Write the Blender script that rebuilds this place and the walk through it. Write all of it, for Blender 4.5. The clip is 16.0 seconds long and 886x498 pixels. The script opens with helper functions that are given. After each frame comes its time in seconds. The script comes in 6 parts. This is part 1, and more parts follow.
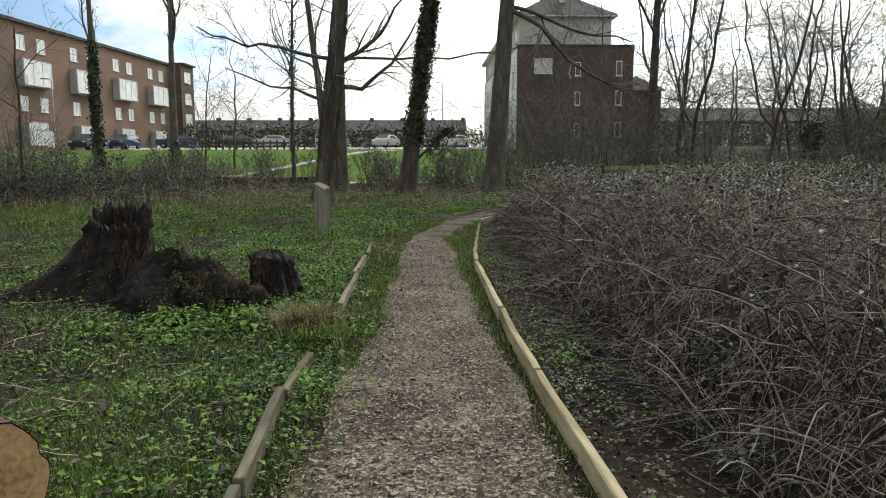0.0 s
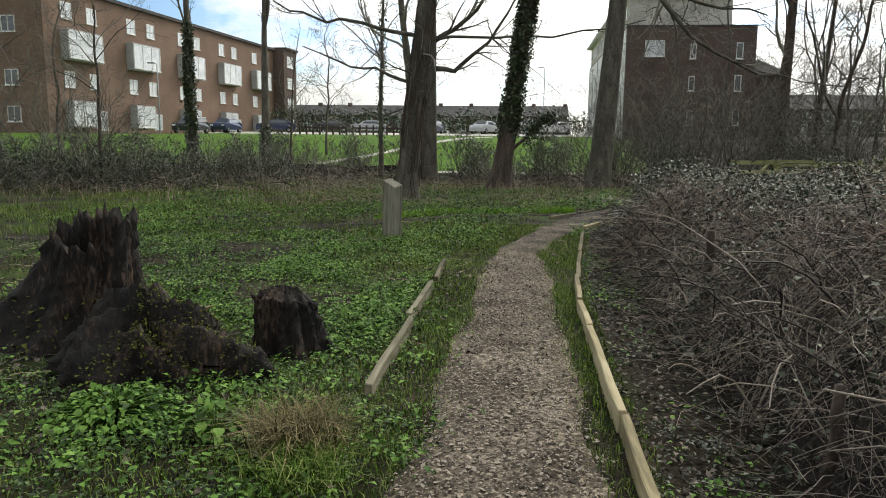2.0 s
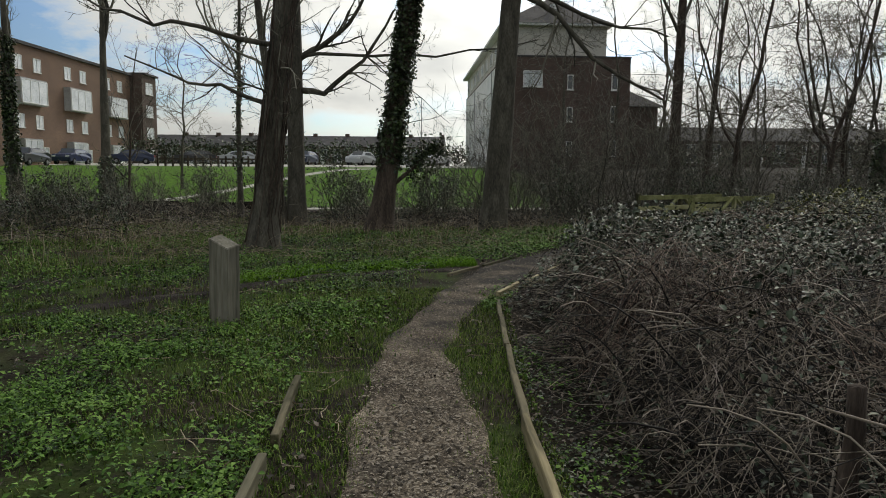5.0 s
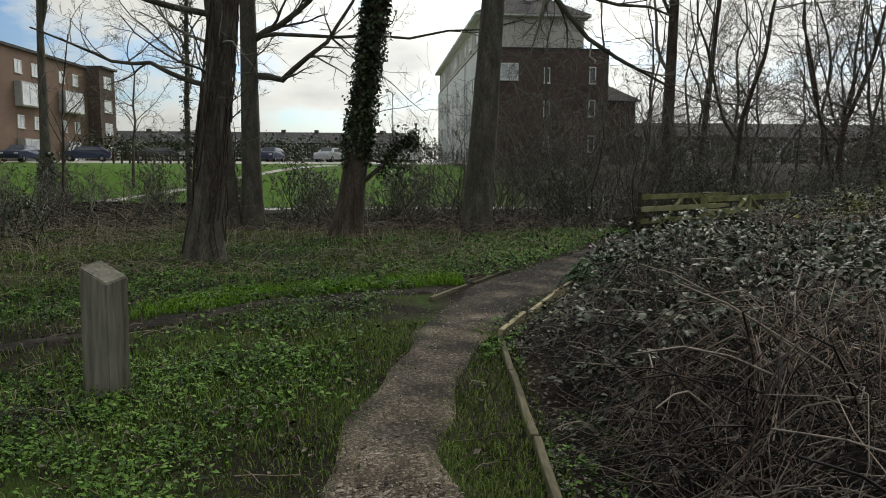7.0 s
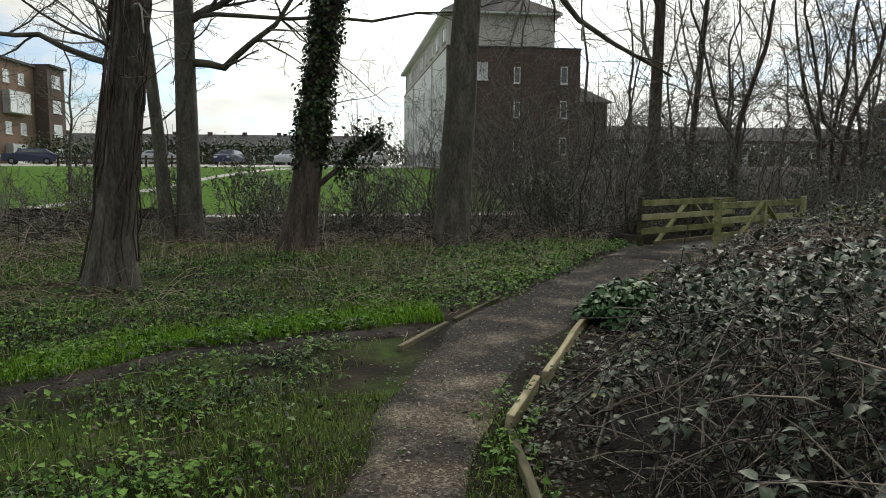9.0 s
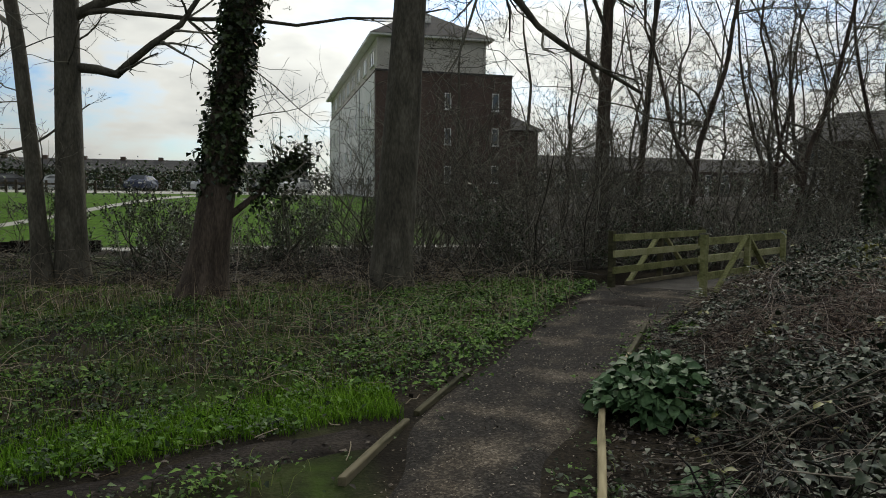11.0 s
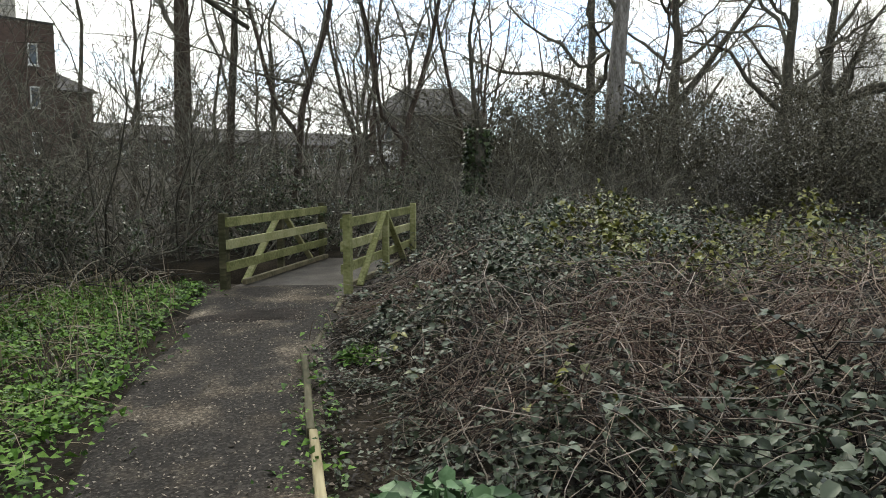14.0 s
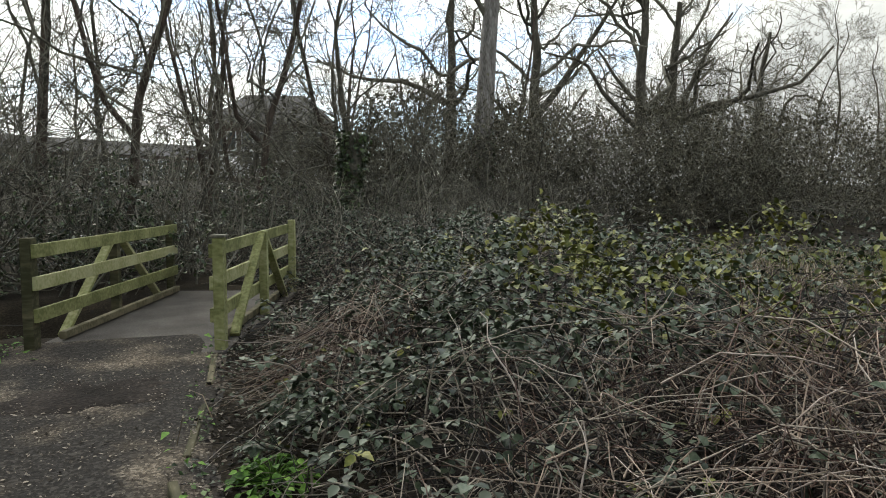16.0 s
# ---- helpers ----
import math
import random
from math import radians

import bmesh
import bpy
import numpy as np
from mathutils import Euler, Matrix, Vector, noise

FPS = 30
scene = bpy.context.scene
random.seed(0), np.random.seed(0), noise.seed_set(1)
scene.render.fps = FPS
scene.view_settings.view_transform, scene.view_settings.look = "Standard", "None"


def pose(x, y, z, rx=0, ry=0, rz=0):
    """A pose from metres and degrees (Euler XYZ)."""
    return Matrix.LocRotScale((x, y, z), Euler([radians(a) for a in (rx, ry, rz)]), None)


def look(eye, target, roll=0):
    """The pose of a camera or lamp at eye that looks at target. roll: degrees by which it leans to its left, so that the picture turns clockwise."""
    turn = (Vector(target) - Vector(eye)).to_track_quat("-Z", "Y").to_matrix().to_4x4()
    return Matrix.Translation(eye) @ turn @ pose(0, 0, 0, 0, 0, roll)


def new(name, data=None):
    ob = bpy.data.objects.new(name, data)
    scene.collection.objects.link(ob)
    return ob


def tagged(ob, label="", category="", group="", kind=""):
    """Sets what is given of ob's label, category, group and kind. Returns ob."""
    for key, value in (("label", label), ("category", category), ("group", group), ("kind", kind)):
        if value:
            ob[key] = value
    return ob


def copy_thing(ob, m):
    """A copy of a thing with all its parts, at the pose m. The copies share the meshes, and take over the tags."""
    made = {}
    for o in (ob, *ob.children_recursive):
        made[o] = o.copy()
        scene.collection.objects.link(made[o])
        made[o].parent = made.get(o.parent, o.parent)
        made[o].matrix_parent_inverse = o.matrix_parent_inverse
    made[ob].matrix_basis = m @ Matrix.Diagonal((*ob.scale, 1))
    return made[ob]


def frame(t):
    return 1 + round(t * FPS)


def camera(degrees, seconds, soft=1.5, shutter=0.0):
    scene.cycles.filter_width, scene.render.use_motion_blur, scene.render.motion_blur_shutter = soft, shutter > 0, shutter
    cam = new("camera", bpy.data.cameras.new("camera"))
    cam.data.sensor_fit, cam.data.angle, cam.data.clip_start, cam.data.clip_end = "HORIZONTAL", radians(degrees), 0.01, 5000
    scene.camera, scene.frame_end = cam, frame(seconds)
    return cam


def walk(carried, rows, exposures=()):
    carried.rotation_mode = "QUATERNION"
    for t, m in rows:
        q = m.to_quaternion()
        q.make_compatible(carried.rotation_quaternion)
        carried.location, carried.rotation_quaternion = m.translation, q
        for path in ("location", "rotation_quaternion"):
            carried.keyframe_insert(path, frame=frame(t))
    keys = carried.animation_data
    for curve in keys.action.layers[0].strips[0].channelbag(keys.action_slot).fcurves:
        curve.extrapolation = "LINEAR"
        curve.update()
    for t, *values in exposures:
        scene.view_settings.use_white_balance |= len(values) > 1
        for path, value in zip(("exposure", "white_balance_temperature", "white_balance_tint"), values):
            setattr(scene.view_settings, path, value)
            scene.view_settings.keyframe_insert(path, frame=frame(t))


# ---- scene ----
cam = camera(62.9, 16.0, 1.0)
METRES, EYE, TILT, LEAN, TURN = 19.0, 1.5, 0.0, 0.0, -1.3
ROWS = [
    (0.0, 0.0, 0.0, 0.0, -0.02, -7.49, 0.12),
    (0.5, 0.0009, 0.0331, 0.0015, 0.4, -7.63, -0.04),
    (1.0, 0.0017, 0.0663, 0.0031, 2.58, -7.9, -0.39),
    (1.5, 0.0005, 0.0978, 0.0049, 6.49, -8.32, -0.58),
    (2.0, 0.0025, 0.1312, 0.0049, 7.79, -8.6, -0.6),
    (2.5, 0.0006, 0.1626, 0.008, 7.58, -8.75, -0.47),
    (3.0, -0.0026, 0.1915, 0.0081, 5.67, -8.61, -0.22),
    (3.5, -0.0048, 0.2214, 0.0079, 2.33, -7.88, -0.42),
    (4.0, -0.0068, 0.2544, 0.0082, 0.2, -6.69, -0.39),
    (6.5, -0.0161, 0.4111, 0.0089, -3.28, -5.98, -0.37),
    (7.0, -0.0129, 0.4458, 0.0079, -4.07, -6.37, -0.22),
    (7.5, -0.0116, 0.4802, 0.0075, -4.87, -6.64, -0.16),
    (8.0, -0.0081, 0.5112, 0.0043, -5.68, -6.75, -0.13),
    (8.5, -0.007, 0.5431, 0.0051, -6.36, -6.56, -0.19),
    (11.0, -0.0046, 0.6982, 0.0061, -12.63, -3.81, -0.52),
    (11.5, -0.003, 0.7258, 0.0061, -18.24, -4.63, -0.3),
    (12.0, 0.0017, 0.7564, 0.0051, -23.78, -5.12, -0.28),
    (12.5, 0.0093, 0.7835, 0.0055, -30.16, -5.44, -0.11),
    (13.0, 0.0205, 0.8111, 0.0062, -36.55, -5.54, -0.02),
    (13.5, 0.0324, 0.8398, 0.0054, -41.0, -5.54, -0.01),
    (14.0, 0.0477, 0.8634, 0.0051, -45.58, -5.84, 0.14),
    (14.5, 0.0622, 0.8898, 0.0044, -49.25, -5.66, 0.06),
    (15.0, 0.0776, 0.9147, 0.0033, -52.82, -5.39, 0.08),
    (15.5, 0.0934, 0.9415, 0.0027, -56.39, -5.13, 0.03),
    (16.0, 0.1104, 0.9704, 0.0026, -58.03, -4.79, 0.0),
]
walk(cam, [(t, pose(0, 0, EYE, TILT, LEAN, TURN) @ pose(METRES * x, METRES * y, METRES * z, 90 + pitch, roll, yaw)) for t, x, y, z, yaw, pitch, roll in ROWS],
     exposures=[(t, s + 0.12, 7250 - 10 * t, 6.8 - 0.19 * t) for t, s in ((0.0, 0.1), (2.0, 0.14), (3.5, 0.08), (4.0, -0.37), (6.5, -0.74), (7.5, -0.3), (8.5, -0.2), (11.0, -0.8), (12.0, -0.3), (13.0, 0.06), (14.5, 0.45), (16.0, 0.33))])

# ---- world and light ----
SUN_ELEVATION, SUN_AZIMUTH = 38.0, 28.0
world = bpy.data.worlds.new("overcast_sky")
scene.world = world
world.use_nodes = True
wn, wl = world.node_tree.nodes, world.node_tree.links
wn.clear()
w_out = wn.new("ShaderNodeOutputWorld")
w_bg = wn.new("ShaderNodeBackground")
w_sky = wn.new("ShaderNodeTexSky")
w_sky.sky_type = "NISHITA"
w_sky.sun_disc = False
w_sky.sun_elevation, w_sky.sun_rotation = radians(SUN_ELEVATION), radians(SUN_AZIMUTH)
w_gain = wn.new("ShaderNodeMix")
w_gain.data_type, w_gain.blend_type = "RGBA", "MULTIPLY"
w_gain.inputs[0].default_value = 1.0
w_gain.inputs[7].default_value = (1.05, 1.3, 1.7, 1)
w_co = wn.new("ShaderNodeTexCoord")
w_map = wn.new("ShaderNodeMapping")
w_map.inputs["Scale"].default_value = (2.2, 2.2, 6.0)
w_noise = wn.new("ShaderNodeTexNoise")
w_noise.inputs["Scale"].default_value = 1.6
w_noise.inputs["Detail"].default_value = 8
w_noise.inputs["Roughness"].default_value = 0.6
w_ramp = wn.new("ShaderNodeValToRGB")
w_ramp.color_ramp.elements[0].position, w_ramp.color_ramp.elements[0].color = 0.39, (0, 0, 0, 1)
w_ramp.color_ramp.elements[1].position, w_ramp.color_ramp.elements[1].color = 0.52, (1, 1, 1, 1)
w_mix = wn.new("ShaderNodeMix")
w_mix.data_type = "RGBA"
w_cloud = wn.new("ShaderNodeValToRGB")
w_cloud.color_ramp.elements[0].position, w_cloud.color_ramp.elements[0].color = 0.40, (11.5, 11.8, 12.2, 1)
w_cloud.color_ramp.elements[1].position, w_cloud.color_ramp.elements[1].color = 0.66, (7.2, 7.5, 8.0, 1)
wl.new(w_co.outputs["Generated"], w_map.inputs["Vector"])
wl.new(w_map.outputs[0], w_noise.inputs["Vector"])
wl.new(w_noise.outputs[0], w_ramp.inputs[0])
wl.new(w_noise.outputs[0], w_cloud.inputs[0])
wl.new(w_sky.outputs[0], w_gain.inputs[6])
wl.new(w_ramp.outputs[0], w_mix.inputs[0])
wl.new(w_gain.outputs[2], w_mix.inputs[6])
wl.new(w_cloud.outputs[0], w_mix.inputs[7])
w_dot = wn.new("ShaderNodeVectorMath")
w_dot.operation = "DOT_PRODUCT"
el, az = radians(SUN_ELEVATION), radians(SUN_AZIMUTH)
w_dot.inputs[1].default_value = (math.sin(az) * math.cos(el), math.cos(az) * math.cos(el), math.sin(el))
w_glow = wn.new("ShaderNodeMapRange")
w_glow.interpolation_type = "SMOOTHSTEP"
w_glow.inputs["From Min"].default_value, w_glow.inputs["From Max"].default_value = 0.45, 1.0
w_glow.inputs["To Min"].default_value, w_glow.inputs["To Max"].default_value = 0.8, 2.1
wl.new(w_co.outputs["Generated"], w_dot.inputs[0])
wl.new(w_dot.outputs["Value"], w_glow.inputs["Value"])
w_thin = wn.new("ShaderNodeMix")
w_thin.data_type, w_thin.blend_type = "RGBA", "MULTIPLY"
w_thin.inputs[0].default_value = 1.0
wl.new(w_mix.outputs[2], w_thin.inputs[6])
wl.new(w_glow.outputs[0], w_thin.inputs[7])
w_sep = wn.new("ShaderNodeSeparateXYZ")
w_high = wn.new("ShaderNodeMapRange")
w_high.inputs["From Min"].default_value, w_high.inputs["From Max"].default_value = 0.05, 0.75
w_high.inputs["To Min"].default_value, w_high.inputs["To Max"].default_value = 0.9, 1.22
wl.new(w_co.outputs["Generated"], w_sep.inputs[0])
wl.new(w_sep.outputs[2], w_high.inputs["Value"])
w_all = wn.new("ShaderNodeMix")
w_all.data_type, w_all.blend_type = "RGBA", "MULTIPLY"
w_all.inputs[0].default_value = 1.0
wl.new(w_thin.outputs[2], w_all.inputs[6])
wl.new(w_high.outputs[0], w_all.inputs[7])
wl.new(w_all.outputs[2], w_bg.inputs[0])
w_bg.inputs[1].default_value = 0.095
wl.new(w_bg.outputs[0], w_out.inputs[0])

sun = new("sun", bpy.data.lights.new("sun", "SUN"))
sun.data.energy, sun.data.angle, sun.data.color = 1.4, radians(12), (1.0, 0.95, 0.87)
sun.matrix_world = look((0, 0, 0), (-math.sin(az) * math.cos(el), -math.cos(az) * math.cos(el), -math.sin(el)))
sun.location = (0, 0, 60)

rng = np.random.default_rng(7)


# ---- materials ----
def surf(name, cols, scale=6.0, fine=60.0, rough=0.85, bump=0.4, stretch=(1, 1, 1), island=0.0, random_object=0.0, coord="Object", spec=0.3, dist=0.01, metal=0.0):
    """Procedural surface: a coarse and a fine noise run through a ramp of colours, with a bump, and a tint per piece."""
    m = bpy.data.materials.new(name)
    m.use_nodes = True
    n, l = m.node_tree.nodes, m.node_tree.links
    b = n["Principled BSDF"]
    co, mp = n.new("ShaderNodeTexCoord"), n.new("ShaderNodeMapping")
    mp.inputs["Scale"].default_value = stretch
    l.new(co.outputs[coord], mp.inputs[0])
    big, small = n.new("ShaderNodeTexNoise"), n.new("ShaderNodeTexNoise")
    for q, s, d in ((big, scale, 5), (small, fine, 3)):
        q.inputs["Scale"].default_value, q.inputs["Detail"].default_value = s, d
        l.new(mp.outputs[0], q.inputs["Vector"])
    mix = n.new("ShaderNodeMath")
    mix.operation = "MULTIPLY_ADD"
    l.new(big.outputs[0], mix.inputs[0])
    mix.inputs[1].default_value = 0.55
    half = n.new("ShaderNodeMath")
    half.operation = "MULTIPLY"
    half.inputs[1].default_value = 0.45
    l.new(small.outputs[0], half.inputs[0])
    l.new(half.outputs[0], mix.inputs[2])
    value = mix.outputs[0]
    if island or random_object:
        src = n.new("ShaderNodeNewGeometry" if island else "ShaderNodeObjectInfo")
        amount = island or random_object
        k = n.new("ShaderNodeMath")
        k.operation = "MULTIPLY_ADD"
        l.new(src.outputs["Random Per Island" if island else "Random"], k.inputs[0])
        k.inputs[1].default_value, k.inputs[2].default_value = amount, -amount / 2
        add = n.new("ShaderNodeMath")
        add.operation = "ADD"
        l.new(value, add.inputs[0]), l.new(k.outputs[0], add.inputs[1])
        value = add.outputs[0]
    ramp = n.new("ShaderNodeValToRGB")
    e = ramp.color_ramp.elements
    while len(e) < len(cols):
        e.new(0.5)
    for i, c in enumerate(cols):
        e[i].position = 0.35 + 0.3 * i / (len(cols) - 1)
        e[i].color = (*c, 1)
    l.new(value, ramp.inputs[0])
    l.new(ramp.outputs[0], b.inputs["Base Color"])
    b.inputs["Roughness"].default_value = rough
    b.inputs["Specular IOR Level"].default_value = spec
    b.inputs["Metallic"].default_value = metal
    if bump:
        bp = n.new("ShaderNodeBump")
        bp.inputs["Strength"].default_value, bp.inputs["Distance"].default_value = bump, dist
        l.new(value, bp.inputs["Height"])
        l.new(bp.outputs[0], b.inputs["Normal"])
    return m


def brick_surf(name, c1, c2, mortar):
    m = surf(name, [c1, c2], 0.35, 9.0, 0.9, 0.2)
    n, l = m.node_tree.nodes, m.node_tree.links
    b = n["Principled BSDF"]
    tex = n.new("ShaderNodeTexBrick")
    tex.inputs["Scale"].default_value = 1.0
    tex.inputs["Brick Width"].default_value, tex.inputs["Row Height"].default_value = 0.225, 0.075
    tex.inputs["Mortar Size"].default_value = 0.01
    tex.inputs["Color1"].default_value, tex.inputs["Color2"].default_value = (1.15, 1.1, 1.05, 1), (0.8, 0.8, 0.82, 1)
    tex.inputs["Mortar"].default_value = (*mortar, 1)
    co, sep, com, ad = n.new("ShaderNodeTexCoord"), n.new("ShaderNodeSeparateXYZ"), n.new("ShaderNodeCombineXYZ"), n.new("ShaderNodeMath")
    l.new(co.outputs["Object"], sep.inputs[0])
    l.new(sep.outputs[0], ad.inputs[0]), l.new(sep.outputs[1], ad.inputs[1])
    l.new(ad.outputs[0], com.inputs[0]), l.new(sep.outputs[2], com.inputs[1])
    l.new(com.outputs[0], tex.inputs["Vector"])
    mul = n.new("ShaderNodeMix")
    mul.data_type, mul.blend_type = "RGBA", "MULTIPLY"
    mul.inputs[0].default_value = 1.0
    ramp = [q for q in n if q.type == "VALTORGB"][0]
    l.new(ramp.outputs[0], mul.inputs[6]), l.new(tex.outputs[0], mul.inputs[7])
    l.new(mul.outputs[2], b.inputs["Base Color"])
    return m


def ground_surf():
    """Soil and leaf litter with patches of green, mown grass on the far bank."""
    m = surf("ground", [(0.009, 0.0075, 0.0055), (0.021, 0.017, 0.012), (0.05, 0.04, 0.027)], 1.4, 45.0, 0.95, 0.8, dist=0.02, spec=0.08)
    n, l = m.node_tree.nodes, m.node_tree.links
    b = n["Principled BSDF"]
    soil = [q for q in n if q.type == "VALTORGB"][0]
    co, sep = n.new("ShaderNodeTexCoord"), n.new("ShaderNodeSeparateXYZ")
    l.new(co.outputs["Object"], sep.inputs[0])
    grass_noise, ramp = n.new("ShaderNodeTexNoise"), n.new("ShaderNodeValToRGB")
    grass_noise.inputs["Scale"].default_value, grass_noise.inputs["Detail"].default_value = 7.0, 8
    l.new(co.outputs["Object"], grass_noise.inputs["Vector"])
    ramp.color_ramp.elements[0].position, ramp.color_ramp.elements[0].color = 0.35, (0.042, 0.09, 0.011, 1)
    ramp.color_ramp.elements[1].position, ramp.color_ramp.elements[1].color = 0.68, (0.1, 0.195, 0.02, 1)
    l.new(grass_noise.outputs[0], ramp.inputs[0])
    patch, cut = n.new("ShaderNodeTexNoise"), n.new("ShaderNodeValToRGB")
    patch.inputs["Scale"].default_value, patch.inputs["Detail"].default_value = 0.8, 6
    l.new(co.outputs["Object"], patch.inputs["Vector"])
    cut.color_ramp.elements[0].position, cut.color_ramp.elements[1].position = 0.47, 0.62
    l.new(patch.outputs[0], cut.inputs[0])
    # the mown bank begins beyond the ditch; the woodland floor stays brown
    bank, east, least, most = (n.new("ShaderNodeMapRange") for _ in range(4))
    bank.inputs[1].default_value, bank.inputs[2].default_value = 38.0, 39.5
    l.new(sep.outputs[1], bank.inputs[0])
    east.inputs[1].default_value, east.inputs[2].default_value = 8.0, 5.0
    l.new(sep.outputs[0], east.inputs[0])
    both = n.new("ShaderNodeMath")
    both.operation = "MULTIPLY"
    l.new(bank.outputs[0], both.inputs[0]), l.new(east.outputs[0], both.inputs[1])
    path_side = n.new("ShaderNodeMath")
    path_side.operation = "MULTIPLY"
    path_side.inputs[1].default_value = 0.3
    l.new(cut.outputs[0], path_side.inputs[0])
    least.inputs[1].default_value, least.inputs[2].default_value = 0.9, 0.5
    l.new(sep.outputs[0], least.inputs[0])
    green = n.new("ShaderNodeMath")
    green.operation = "MULTIPLY"
    l.new(path_side.outputs[0], green.inputs[0]), l.new(least.outputs[0], green.inputs[1])
    top = n.new("ShaderNodeMath")
    top.operation = "MAXIMUM"
    l.new(green.outputs[0], top.inputs[0]), l.new(both.outputs[0], top.inputs[1])
    mix = n.new("ShaderNodeMix")
    mix.data_type = "RGBA"
    l.new(top.outputs[0], mix.inputs[0]), l.new(soil.outputs[0], mix.inputs[6]), l.new(ramp.outputs[0], mix.inputs[7])
    l.new(mix.outputs[2], b.inputs["Base Color"])
    return m


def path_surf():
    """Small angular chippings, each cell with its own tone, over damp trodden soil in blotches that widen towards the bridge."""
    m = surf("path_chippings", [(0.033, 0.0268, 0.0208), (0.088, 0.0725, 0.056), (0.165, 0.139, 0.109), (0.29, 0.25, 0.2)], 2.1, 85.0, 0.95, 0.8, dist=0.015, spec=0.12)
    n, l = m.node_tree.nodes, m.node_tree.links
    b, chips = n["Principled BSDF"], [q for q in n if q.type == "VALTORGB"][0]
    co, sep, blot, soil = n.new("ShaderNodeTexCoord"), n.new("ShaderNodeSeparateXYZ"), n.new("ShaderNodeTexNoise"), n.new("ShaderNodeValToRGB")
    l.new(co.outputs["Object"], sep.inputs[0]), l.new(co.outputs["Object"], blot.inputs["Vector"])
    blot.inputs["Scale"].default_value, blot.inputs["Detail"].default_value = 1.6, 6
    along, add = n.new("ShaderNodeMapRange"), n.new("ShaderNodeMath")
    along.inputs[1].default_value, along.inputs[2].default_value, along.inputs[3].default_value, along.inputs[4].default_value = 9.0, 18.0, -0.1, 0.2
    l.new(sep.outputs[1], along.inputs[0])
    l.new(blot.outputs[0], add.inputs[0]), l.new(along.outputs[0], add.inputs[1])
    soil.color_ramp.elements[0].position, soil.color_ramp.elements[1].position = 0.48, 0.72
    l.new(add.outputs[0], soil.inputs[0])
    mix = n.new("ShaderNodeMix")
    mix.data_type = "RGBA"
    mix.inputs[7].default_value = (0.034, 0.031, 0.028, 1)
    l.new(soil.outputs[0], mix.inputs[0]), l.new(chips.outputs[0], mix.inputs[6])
    cell, tone, speck = n.new("ShaderNodeTexVoronoi"), n.new("ShaderNodeValToRGB"), n.new("ShaderNodeMix")
    cell.inputs["Scale"].default_value = 62.0
    l.new(co.outputs["Object"], cell.inputs["Vector"])
    one = n.new("ShaderNodeSeparateColor")
    l.new(cell.outputs["Color"], one.inputs[0])
    l.new(one.outputs[0], tone.inputs[0])
    e = tone.color_ramp.elements
    e[0].position, e[0].color = 0.0, (0.45, 0.42, 0.4, 1)
    e[1].position, e[1].color = 1.0, (2.1, 2.05, 1.95, 1)
    e.new(0.6).color = (0.85, 0.83, 0.8, 1)
    speck.data_type, speck.blend_type = "RGBA", "MULTIPLY"
    speck.inputs[0].default_value = 0.85
    l.new(mix.outputs[2], speck.inputs[6]), l.new(tone.outputs[0], speck.inputs[7])
    l.new(speck.outputs[2], b.inputs["Base Color"])
    return m


M_GROUND = ground_surf()
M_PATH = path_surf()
M_CHIP = surf("chipping", [(0.04, 0.033, 0.026), (0.1, 0.084, 0.067), (0.165, 0.14, 0.11), (0.29, 0.25, 0.2)], 30, 120, 0.9, 0.2, island=0.7, spec=0.15)
M_MUD = surf("trodden_mud", [(0.012, 0.01, 0.0085), (0.026, 0.021, 0.018), (0.06, 0.05, 0.041)], 2.5, 40, 0.95, 1.0, dist=0.03, spec=0.1)
M_LITTER = surf("dead_leaf", [(0.018, 0.014, 0.011), (0.035, 0.027, 0.02), (0.068, 0.053, 0.04), (0.16, 0.132, 0.105)], 20, 90, 0.8, 0.2, island=0.6)
M_BOARD = surf("weathered_board", [(0.12, 0.1, 0.055), (0.27, 0.225, 0.125), (0.42, 0.36, 0.22)], 3.0, 26.0, 0.85, 0.5, stretch=(1.0, 0.12, 1.0), random_object=0.16)
M_OLDBOARD = surf("mossy_board", [(0.035, 0.035, 0.015), (0.09, 0.08, 0.045), (0.17, 0.145, 0.09)], 5.0, 30.0, 0.9, 0.6, stretch=(1, 0.2, 1), random_object=0.2)
M_GREYBOARD = surf("grey_board", [(0.07, 0.066, 0.04), (0.145, 0.132, 0.085), (0.25, 0.225, 0.155)], 3.0, 26.0, 0.9, 0.6, stretch=(1.0, 0.12, 1.0), random_object=0.2)
M_POST = surf("grey_post", [(0.085, 0.08, 0.06), (0.17, 0.158, 0.122), (0.27, 0.25, 0.2)], 5.0, 34.0, 0.9, 0.6, stretch=(1, 1, 0.1))
M_RAIL = surf("algae_timber", [(0.12, 0.125, 0.045), (0.235, 0.24, 0.1), (0.37, 0.355, 0.2)], 3.0, 30.0, 0.85, 0.4, stretch=(1, 0.5, 1), random_object=0.2)
M_DECK = surf("bridge_deck", [(0.036, 0.031, 0.027), (0.075, 0.066, 0.057), (0.13, 0.116, 0.1)], 2.0, 60.0, 0.9, 0.5)
M_ROT = surf("rotten_wood", [(0.002, 0.0016, 0.0013), (0.0055, 0.0042, 0.0032), (0.014, 0.0095, 0.007), (0.075, 0.048, 0.032)], 3.5, 24.0, 0.85, 1.0, stretch=(1.6, 1.6, 0.4), dist=0.03)
